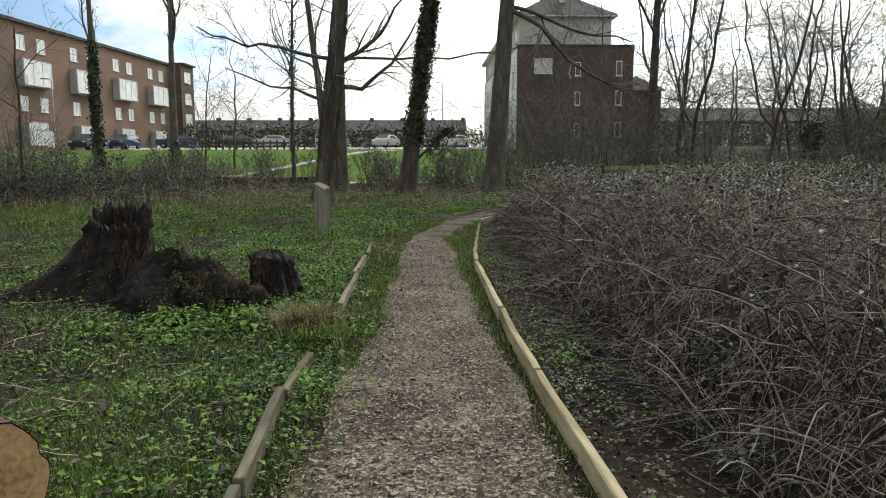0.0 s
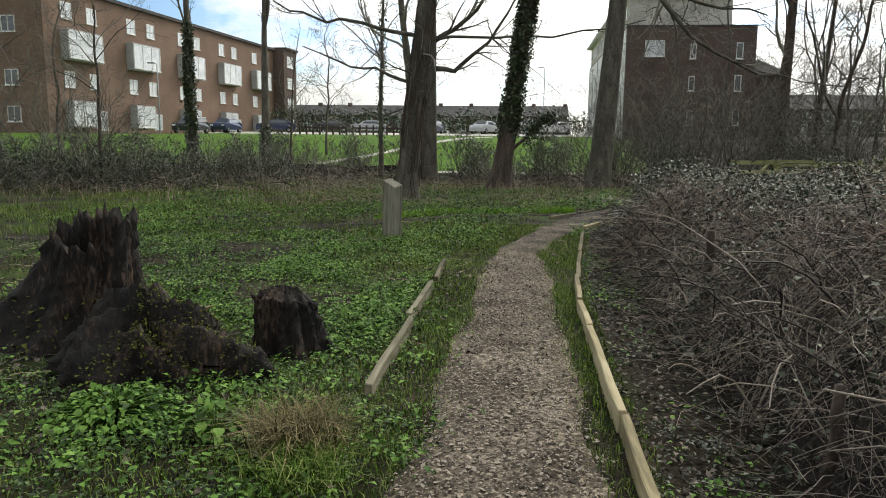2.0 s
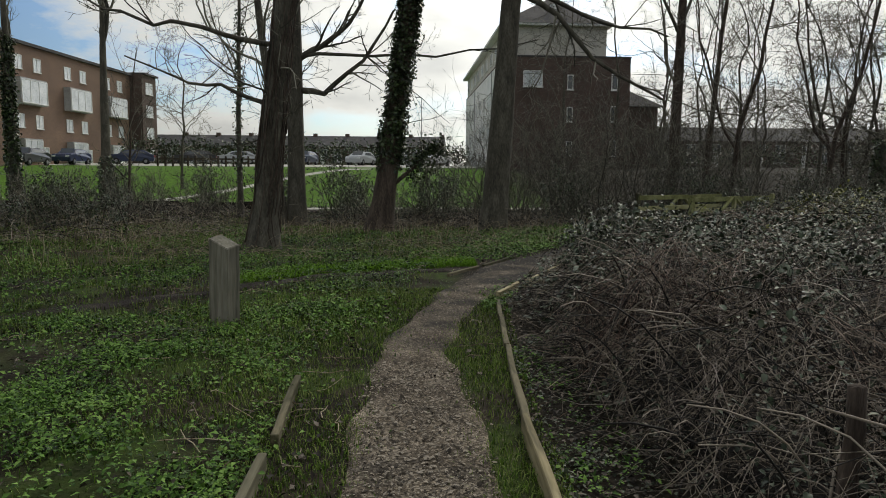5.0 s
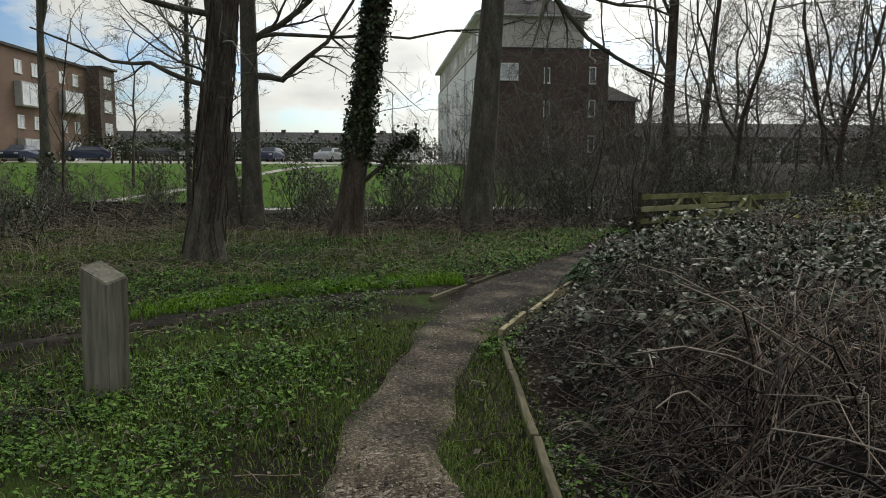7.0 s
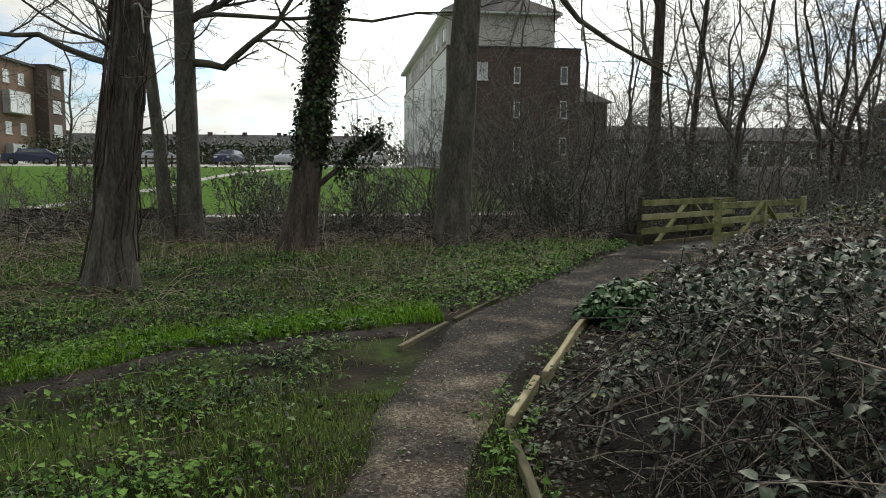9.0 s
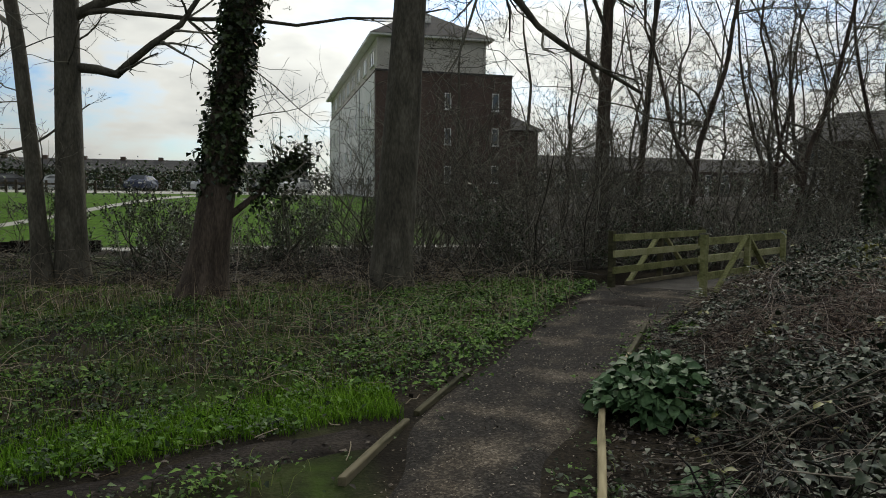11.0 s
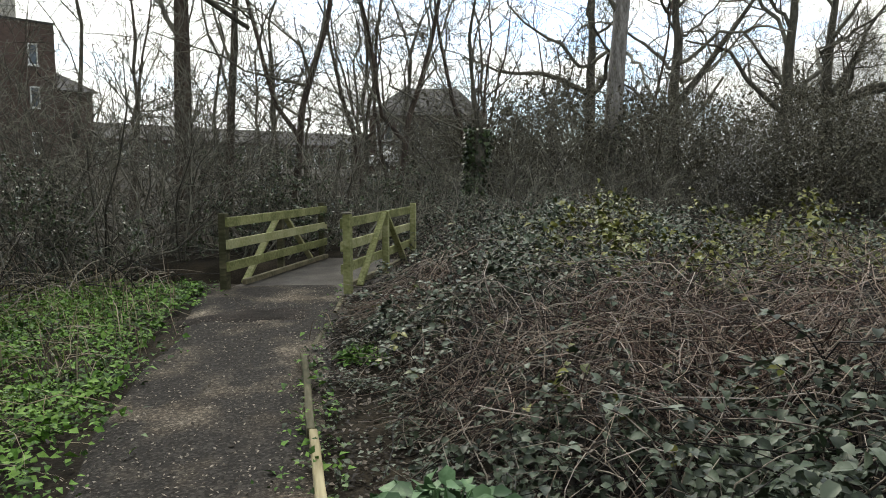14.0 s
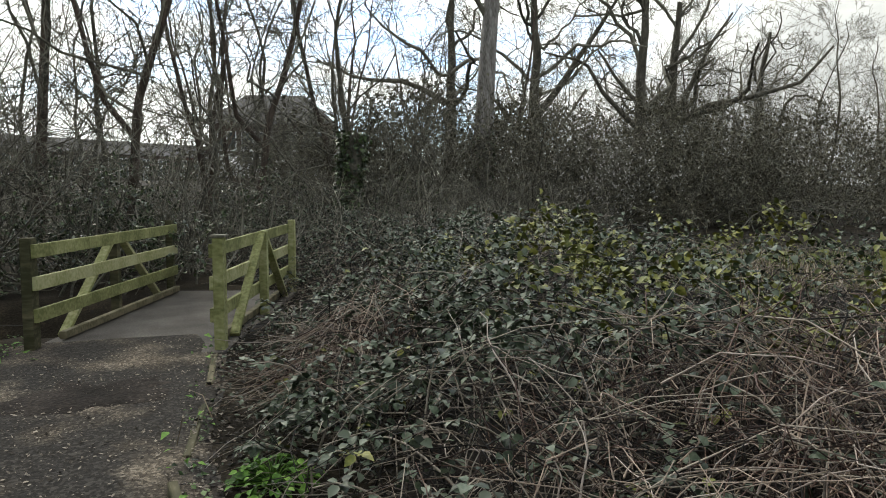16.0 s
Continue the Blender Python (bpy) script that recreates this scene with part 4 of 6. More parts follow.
    if vines:
        n = vines
        a0, z0 = r.uniform(0, 2 * np.pi, n), r.uniform(0.0, height * 0.5, n)
        K = 10
        t = np.linspace(0, 1, K)[None]
        z = z0[:, None] + t * r.uniform(1.0, 3.5, n)[:, None]
        a = a0[:, None] + r.normal(size=(n, 1)) * 0.7 * t + 0.12 * np.cumsum(r.normal(size=(n, K)), 1)
        c = np.stack([np.interp(z, P[0, :, 2], P[0, :, i]) for i in range(3)], -1)
        rr = rad * np.interp(z / height, [0, 1], [1, top]) + rad * flare * np.exp(-z / 0.4) + 0.012 + np.abs(r.normal(size=(n, K))) * 0.02
        L = c + np.stack([np.cos(a) * rr, np.sin(a) * rr, 0 * rr], -1)
        v, q = tubes(L, np.full((n, K), 0.011) * r.uniform(0.5, 1.5, (n, 1)), 4)
        piece("vine", fast_mesh("vine", v, q, [], M_BARK_RED, True), root, "woody creeper stems on the bark")
    return root


HIGH = ((9, 0.36, 0.8, 0.42, 7), (5, 0.5, 0.7, 0.5, 6), (4, 0.5, 0.7, 0.55, 5), (2, 0.6, 0.6, 0.6, 4))
tree((-3.02, 21.3), 0.275, 13, "stout dark tree trunk wrapped in creeper stems", (0.10, 0.02), 21, M_BARK, HIGH, 0.42, limbs=[
    (((0, 0, 3.0), (-0.7, 0.2, 3.4), (-1.6, 0.5, 3.5), (-2.8, 0.3, 4.0)), 0.05), (((0, 0, 4.2), (-0.9, -0.3, 4.6), (-2.2, -0.5, 4.5), (-3.4, -0.2, 5.1)), 0.06)], vines=90, flare=0.55, wob=0.03, sprouts=14)
tree((-3.3, 28.2), 0.28, 14, "grey tree trunk with two long low boughs", (0.005, 0.0), 22, M_BARK, HIGH, 0.45, limbs=[
    (((0, 0, 4.05), (0.8, 0.0, 3.95), (1.6, -0.2, 4.4), (2.4, -0.3, 5.4), (3.0, -0.3, 6.3)), 0.10),
    (((0, 0, 4.9), (0.8, 0.1, 5.3), (1.7, 0.2, 6.2), (2.4, 0.2, 7.4)), 0.11),
    (((0, 0, 5.0), (2.0, 0.0, 5.15), (4.5, 0.1, 5.1), (7.2, 0.1, 5.6)), 0.06)], flare=0.35, wob=0.02, sprouts=8)
tree((-3.75, 28.0), 0.16, 12, "slim leaning tree trunk beside a stouter one", (-0.11, 0.02), 23, M_BARK, ((7, 0.35, 0.8, 0.45, 7), (5, 0.5, 0.7, 0.5, 6), (4, 0.5, 0.7, 0.55, 5), (3, 0.5, 0.6, 0.6, 4)), 0.3, wob=0.05, curve=(0.2, 0), sprouts=10)
tree((-0.72, 25.3), 0.30, 14, "leaning tree trunk clothed in dark ivy", (0.135, 0.0), 24, M_BARK_RED, HIGH, 0.45, ivy=(1.7, 9.5, 13000, 0.095), flare=0.6, wob=0.03,
     limbs=[(((0, 0, 1.0), (0.7, 0.0, 1.6), (1.2, 0.2, 2.1), (1.7, 0.2, 2.4)), 0.07), (((0, 0, 2.0), (0.6, 0.1, 3.0), (0.75, 0.1, 4.6), (1.2, 0.0, 5.2)), 0.035)])
tree((2.38, 25.8), 0.365, 15, "tall smooth grey tree trunk with drooping boughs", (0.07, 0.0), 25, M_BARK, HIGH, 0.48, limbs=[
    (((0, 0, 6.6), (1.2, -0.3, 6.2), (2.0, -0.4, 5.2), (3.2, -0.5, 4.2), (4.4, -0.6, 3.6)), 0.10),
    (((0, 0, 6.9), (1.6, 0.3, 6.2), (3.2, 0.6, 5.7), (5.0, 0.8, 5.6)), 0.085)], flare=0.25, wob=0.02, trunk_sides=20)
tree((10.6, 34.4), 0.25, 15, "tall straight dark brown tree trunk behind the footbridge", (0.015, 0.0), 26, M_BARK_RED, HIGH, 0.3, flare=0.3, wob=0.03, sprouts=12)
tree((11.9, 34.6), 0.13, 13, "slim leaning tree trunk behind the footbridge", (0.05, 0.0), 27, M_BARK_RED, HIGH, 0.25, flare=0.3, wob=0.07)
tree((-17.8, 40.3), 0.24, 13, "tree trunk clothed in ivy near the ditch", (-0.01, 0.0), 28, M_BARK, HIGH, 0.5, ivy=(0.3, 7.6, 4200, 0.15), wob=0.04)
tree((-14.0, 41.0), 0.25, 11, "forked grey tree near the ditch", (0.02, 0.0), 29, M_BARK, ((6, 0.45, 0.5, 0.6, 7), (5, 0.5, 0.7, 0.5, 6), (4, 0.5, 0.7, 0.55, 5), (4, 0.5, 0.6, 0.6, 4)), 0.5, wob=0.04, ivy=(0.1, 2.2, 900, 0.15))
tree((-5.6, 31.0), 0.10, 10, "slender bare tree with an ivy-clad stem", (-0.01, 0.0), 30, M_BARK, ((18, 0.36, 1.15, 0.5, 7), (5, 0.5, 0.7, 0.5, 6), (4, 0.5, 0.7, 0.55, 5), (3, 0.5, 0.6, 0.6, 4)), 0.22, ivy=(1.0, 7, 1200, 0.09), wob=0.05)
tree((24.2, 29.8), 0.36, 11, "pale dead leaning tree trunk with peeling bark", (0.07, 0.0), 31, M_BARK_PALE, ((4, 0.25, 0.9, 0.4, 6), (3, 0.5, 0.7, 0.5, 5)), 0.55, ivy=(0.3, 3.5, 900, 0.14), wob=0.05, top=0.6)
OAK = ((9, 0.75, 1.0, 0.5, 11), (6, 0.5, 0.95, 0.5, 8), (5, 0.5, 0.9, 0.6, 6), (4, 0.5, 0.8, 0.7, 4))


def oak(at, rad, height, label, lean, seed, limbs=(), first=0.28):
    tree(at, rad, height, label, lean, seed, M_BARK, OAK, first, limbs=limbs, wob=0.12, top=0.3, crook=0.36, fine=0.0105)


oak((34.3, 32.2), 0.34, 12, "grey forked oak with crooked bare branches", (0.0, 0.0), 32, [(((0, 0, 4.6), (1.1, -1.0, 6.4), (2.2, -2.0, 8.6), (3.4, -3.0, 11.0)), 0.2), (((0, 0, 3.6), (-0.9, 0.8, 4.4), (-1.6, 1.5, 5.6), (-2.6, 2.4, 6.0)), 0.11)], 0.45)
oak((32.6, 35.8), 0.34, 11, "spreading oak with crooked bare branches above scrub", (-0.03, 0.02), 34, [(((0, 0, 5.0), (-1.4, 1.6, 6.2), (-2.6, 3.0, 5.9), (-4.2, 4.6, 6.9)), 0.15)])
oak((36.8, 28.0), 0.36, 12, "spreading oak with crooked bare branches above scrub", (0.0, 0.0), 33, [(((0, 0, 4.2), (-1.2, 1.2, 5.6), (-1.8, 2.0, 7.2), (-3.4, 3.4, 7.6)), 0.14)])
oak((41.8, 27.6), 0.42, 11, "spreading oak with long sinuous bare boughs", (0.0, 0.0), 35, [
    (((0, 0, 4.4), (0.7, -1.4, 5.9), (1.2, -2.6, 5.8), (2.0, -4.4, 6.3), (2.6, -6.2, 6.9), (3.0, -7.2, 8.6)), 0.2),
    (((0, 0, 4.2), (-0.6, 1.2, 5.6), (-1.2, 2.6, 6.8), (-1.6, 3.6, 8.8)), 0.18), (((0, 0, 5.2), (0.6, -0.9, 6.8), (0.5, -1.5, 8.6), (1.2, -2.6, 10.4)), 0.17)])
oak((52, 25), 0.34, 11, "distant oak with crooked bare branches", (0.02, 0.0), 45)
tree((-13.2, 24.1), 0.07, 5.5, "small spreading sapling with bare branches", (0.05, 0.0), 36, M_BARK_RED, ((9, 0.55, 1.0, 0.55, 7), (5, 0.5, 0.8, 0.6, 6), (4, 0.5, 0.8, 0.6, 4)), 0.12, wob=0.08, crook=0.2, trunk_sides=8)
tree((-18.0, 26.0), 0.08, 6.5, "small spreading sapling with bare branches", (-0.05, 0.0), 37, M_BARK_RED, ((10, 0.55, 1.0, 0.55, 7), (5, 0.5, 0.8, 0.6, 6), (4, 0.5, 0.8, 0.6, 4)), 0.12, wob=0.08, crook=0.2, trunk_sides=8)
tree((-9.5, 31.5), 0.05, 5.5, "thin sapling with bare branches", (0.02, 0.0), 38, M_BARK_RED, ((12, 0.4, 0.9, 0.55, 6), (5, 0.5, 0.8, 0.6, 5), (3, 0.5, 0.8, 0.6, 4)), 0.15, wob=0.06, crook=0.18, trunk_sides=8)


tree((14.8, 28.0), 0.22, 2.6, "broken trunk smothered in dark ivy", (0.03, 0), 39, M_BARK, (), 0.3, ivy=(0.05, 2.65, 2600, 0.11), top=0.9, group="ivied trunks")


def far_trees():
    """Slim woodland trees in three builds, copied through the wood behind the brambles and beside the ditch."""
    builds = ((15, 0.36, 0.95, 0.42, 6), (5, 0.52, 0.95, 0.52, 5), (6, 0.5, 0.9, 0.65, 4), (1, 0.8, 0.8, 0.8, 3))
    made = [tree((15.5, 33), 0.085, 10, "slim crooked bare woodland tree", (0.07, 0), 41, M_BARK, builds, 0.16, wob=0.3, trunk_sides=7, lift=0.07, crook=0.27, fine=0.006, curve=(0.4, 0.2), top=0.15),
            tree((18.5, 36), 0.1, 11, "slim forked bare woodland tree", (-0.09, 0.02), 42, M_BARK_RED, builds, 0.2, wob=0.3, trunk_sides=7, lift=0.07, crook=0.27, fine=0.006, curve=(-0.3, 0.4), top=0.15, limbs=[(((0, 0, 2.4), (0.4, 0.3, 4.2), (1.0, 0.5, 6.4), (1.2, 0.9, 9.0)), 0.06)]),
            tree((13.4, 37.5), 0.075, 9, "slim leaning bare woodland tree", (0.16, 0.04), 43, M_BARK, builds, 0.12, wob=0.34, trunk_sides=7, lift=0.07, crook=0.3, fine=0.006, curve=(-0.5, 0.0), top=0.15)]
    r = np.random.default_rng(44)
    spots = [(8.2, 36.5), (14.2, 30.5), (16.6, 39.5), (17.4, 29.4), (19.8, 32.0), (20.6, 39.0), (22.3, 34.6), (23.8, 40.8), (26.0, 33.4), (27.5, 42.5), (34.0, 38.5), (36.5, 34.0), (38.5, 40.0), (44.0, 35.0), (36.0, 25.5), (39.0, 20.5), (12.5, 42.0), (21.5, 44.0), (-22.5, 36.0), (-26.0, 33.0), (-12.0, 46.0), (7.0, 40.0), (11.0, 30.4), (12.9, 33.4), (18.0, 34.5), (19.5, 37.5), (26.5, 38.0), (15.0, 41.0), (28.5, 31.5), (17.6, 41.5), (21.5, 36.5), (24.6, 36.0)]
    # the deeper wood, on a loose grid
    spots += [(46 + 6.5 * i + float(r.uniform(-2, 2)), 12 + 6.5 * j + float(r.uniform(-2, 2))) for i in range(4) for j in range(4)]
    for k, (x, y) in enumerate(spots):
        copy_thing(made[k % 3], pose(x, y, float(land(x, y)) - 0.04, 0, 0, float(r.uniform(0, 360))))


far_trees()


# ---- thickets ----
def shrub(at, rad, height, label, seed, stems=16, name="shrub", green=0, leaf=M_IVY, leaf_size=0.065):
    """A clump of thin stems rising from the soil and branching into a tangle."""
    r = np.random.default_rng(seed)
    root = thing(name, (at[0], at[1], float(land(*at)) - 0.03), label, "shrub", "bare thicket")
    K = 6
    P = np.zeros((stems, K, 3))
    a = r.uniform(0, 2 * np.pi, stems)
    P[:, 0, 0], P[:, 0, 1] = r.normal(size=stems) * rad * 0.35, r.normal(size=stems) * rad * 0.35
    d = unit(np.stack([np.cos(a) * 0.45, np.sin(a) * 0.45, np.ones(stems)], -1))
    ln = height * r.uniform(0.6, 1.05, stems)
    for k in range(1, K):
        d = unit(d + r.normal(size=(stems, 3)) * 0.36 + np.array([0, 0, 0.06]))
        P[:, k] = P[:, k - 1] + d * (ln / (K - 1))[:, None]
    R = np.linspace(1, 0.3, K)[None] * r.uniform(0.012, 0.026, stems)[:, None]
    c1, r1 = grow(P, R, 6, 0.45, 0.75, 0.6, 4, r, 0.1, 0.28, 0.1)
    c2, r2 = grow(c1, r1, 4, 0.55, 0.9, 0.65, 3, r, 0.05, 0.28, 0.15)
    vs, qs, o = [], [], 0
    v, q = tubes(P, R, 4)
    piece("stem", fast_mesh("stem", v, q, [], M_TWIG, True), root)
    for p, rr, s in ((c1, np.maximum(r1, 0.005), 3), (c2, np.maximum(r2, 0.0042), 3)):
        v, q = tubes(p, rr, s)
        vs.append(v), qs.append(q + o)
        o += len(v)
    piece("crown", fast_mesh("crown", np.vstack(vs), np.vstack(qs), [], M_TWIG, True), root)
    if green:
        n = green
        pick = c2.reshape(-1, 3)[r.integers(0, c2.shape[0] * c2.shape[1], n)]
        v, t = leaves(pick, r.normal(size=(n, 3)) + np.array([0, 0, -0.1]), r.uniform(0.5, 1.1, n) * leaf_size, 0.6, 0.1, 0.2, r)
        piece("foliage", fast_mesh("foliage", v, [], t, leaf), root)
    return root


def thickets():
    a = shrub((5.4, 30.0), 1.2, 4.7, "tall dense grey-brown thicket of bare twigs", 51, 19)
    b = shrub((8.3, 30.6), 1.3, 4.4, "dense grey-brown bare thicket of twigs", 52, 19)
    c = shrub((-8.8, 29.6), 1.5, 1.8, "low tangled brown bush of bare twigs", 53, 18)
    d = shrub((0.6, 28.6), 1.0, 1.9, "low evergreen bush between tree trunks", 54, 20, green=4200)
    e = shrub((24.2, 29.4), 2.6, 4.9, "dense dark evergreen scrub at the wood's edge", 55, 26, green=7500, leaf=M_SCRUB, leaf_size=0.11)
    g = shrub((46, 24), 3.0, 9.0, "tall grey-brown woodland scrub of fine twigs", 57, 26, green=900, leaf=M_SCRUB, leaf_size=0.14)
    shrub((26.0, 26.0), 1.3, 3.6, "bare shrub dusted with white blossom at the wood's edge", 48, 20, green=2600, leaf=M_BLOSSOM, leaf_size=0.07)
    f = shrub((-12.4, 22.6), 1.7, 1.7, "dark low bramble bush tangled with bare twigs", 58, 22, green=4600, leaf=M_IVY, leaf_size=0.075)
    r = np.random.default_rng(56)

    def lay(ob, spots):
        for x, y in spots:
            copy_thing(ob, pose(x, y, float(land(x, y)) - 0.03, 0, 0, float(r.uniform(0, 360))))
    lay(a, [(4.3, 32.6), (7.0, 33.2), (10.0, 31.2), (18.5, 31.2), (28.0, 29.5), (36.5, 29.0), (6.0, 35.5), (14.6, 38.0), (-24.5, 31.5), (3.2, 33.8)])
    lay(b, [(25.0, 38.0), (28.0, 41.5), (30.5, 43.5), (22.0, 37.0), (5.9, 28.2), (10.6, 28.6), (3.9, 29.9), (16.2, 28.0), (19.2, 28.0), (22.0, 27.0), (24.0, 32.5), (-23.0, 28.5), (-13.8, 24.5), (7.4, 29.0), (-16.5, 27.0)])
    lay(c, [(-11.5, 30.2), (-14.5, 29.0), (-17.5, 30.5), (-20.0, 28.0), (-12.2, 33.0), (-16.0, 25.5), (-6.6, 31.8), (-9.6, 33.4), (-18.5, 23.5), (11.5, 26.0), (14.0, 25.2), (10.2, 27.4), (16.5, 25.5), (19.0, 24.5), (-13.0, 27.0), (-10.0, 27.6), (12.6, 27.4), (15.2, 26.8), (18.0, 26.6), (-1.0, 31.0), (3.0, 31.0)])
    lay(d, [(-1.9, 28.9), (5.0, 27.4), (-4.6, 33.2), (-7.6, 34.2), (1.4, 32.6), (-1.7, 33.6), (-11.0, 34.6), (3.4, 34.6)])
    lay(e, [(22.6, 32.2), (20.9, 31.6), (24.6, 33.0), (26.3, 28.2), (28.2, 26.4), (29.6, 24.0), (31.0, 22.2), (36.0, 21.5), (38.2, 18.8), (38.5, 15.0), (34.0, 24.5), (30.5, 29.5), (41.0, 11.0)])
    lay(f, [(-10.4, 23.6), (-14.4, 22.0), (-16.6, 23.6), (-13.0, 25.2), (-18.6, 22.4), (-8.6, 25.6), (10.4, 29.2), (12.8, 28.4), (8.7, 28.3), (14.6, 30.6), (17.6, 28.6)])
    lay(g, [(50, 20), (44, 29), (52, 28), (55, 23), (48, 33), (40, 34), (56, 16), (47, 14), (60, 27), (36, 39), (53, 10), (62, 18), (58, 33)])


thickets()


def brush(n, seed, region, tall, label, name, material, lo=0.4, hi=1.3, rad=0.005):
    """Low tangle of dead stems over open ground, thicker in drifts."""
    r = np.random.default_rng(seed)
    x, y = r.uniform(region[0], region[1], n * 3), r.uniform(region[2], region[3], n * 3)
    keep = (waves(x, y, 0.55, seed) + 0.3 * r.normal(size=len(x)) > -0.1) & (bramble_depth(x, y) < -0.5) & (path_mask(x, y) < -0.25)
    x, y = x[keep][:n], y[keep][:n]
    n, K = len(x), 5
    P = np.zeros((n, K, 3))
    P[:, 0] = np.stack([x, y, land(x, y) + r.uniform(0, tall * 0.5, n)], -1)
    d = unit(r.normal(size=(n, 3)) * np.array([1, 1, 0.4]) + np.array([0, 0, 0.6]))
    ln = r.uniform(lo, hi, n)
    for k in range(1, K):
        d = unit(d + r.normal(size=(n, 3)) * 0.18 + np.array([0, 0, -0.22]))
        P[:, k] = P[:, k - 1] + d * (ln / (K - 1))[:, None]
    P[..., 2] = np.maximum(P[..., 2], land(P[..., 0], P[..., 1]))
    v, q = tubes(P, np.linspace(1, 0.5, K)[None] * r.uniform(0.6, 1.4, n)[:, None] * rad, 3)
    tagged(new(name, fast_mesh(name, v, q, [], material, True)), label, "brambles", kind="stuff")


brush(3500, 58, (-26, -5, 21, 35), 0.6, "low tangle of dead brown stems by the ditch", "dead_brush", M_CANE, rad=0.008)
brush(1800, 59, (-4.5, 7.5, 25.0, 31), 0.5, "dead stems heaped about the tree trunks", "dead_brush", M_CANE, rad=0.006)
brush(1900, 60, (-6.5, 6.0, 19.0, 28), 0.25, "bleached stalks fallen about the tree trunks", "dead_brush", M_STRAW, 0.2, 0.8, rad=0.0032)


def ditch_wall():
    """Dark sleepers along the far side of the ditch, below the concrete path."""
    root = thing("retaining_wall", (0, 0, 0), "low dark timber wall below the concrete path", "wall")
    for k in range(14):
        x = -38 + 2.4 * k
        y = 36.5 + 0.5 * math.sin(x * 0.09)
        z = float(land(x, y))
        part("sleeper", box(x, y, z - 0.2, x + 2.39, y + 0.14, z + 0.34, 0.01), M_ROT, root)


ditch_wall()


def sample(n, x0, x1, y0, y1, r):
    return r.uniform(x0, x1, n), r.uniform(y0, y1, n)


def stuff(name, me, label, category):
    return tagged(new(name, me), label, category, kind="stuff")



# ---- buildings ----
def window_unit(parent, m, w, h, casements=2, pane=None, name="window"):
    """A white-framed window: frame, glazing bars, panes, sill. Local x along the wall, y outwards, z up."""
    bm = bmesh.new()
    fr = 0.07
    rings = []
    for y in (-0.02, 0.06):
        for i in (0, fr):
            rings.append([bm.verts.new(m @ Vector((sx * (w / 2 - i), y, zz))) for sx, zz in ((-1, i), (1, i), (1, h - i), (-1, h - i))])
    for a, b in ((0, 1), (3, 2), (2, 0), (1, 3)):
        for k in range(4):
            bm.faces.new((rings[a][k], rings[a][(k + 1) % 4], rings[b][(k + 1) % 4], rings[b][k]))
    bmesh.ops.recalc_face_normals(bm, faces=bm.faces[:])
    win = part(name, bm, M_WHITE, parent)
    for k in range(1, casements):
        x = -w / 2 + w * k / casements
        part("glazing_bar", box(x - 0.035, -0.02, fr, x + 0.035, 0.055, h - fr, 0, m), M_WHITE, win)
    for k in range(casements):
        x0, x1 = -w / 2 + w * k / casements + 0.036, -w / 2 + w * (k + 1) / casements - 0.036
        if k == 0:
            x0 = -w / 2 + fr + 0.001
        if k == casements - 1:
            x1 = w / 2 - fr - 0.001
        part("pane", box(x0, -0.01, fr + 0.001, x1, 0.02, h - fr - 0.001, 0, m), pane or M_GLASS, win)
    part("sill", box(-w / 2 - 0.05, -0.02, -0.07, w / 2 + 0.05, 0.12, -0.002, 0, m), M_WHITE, win)
    return win


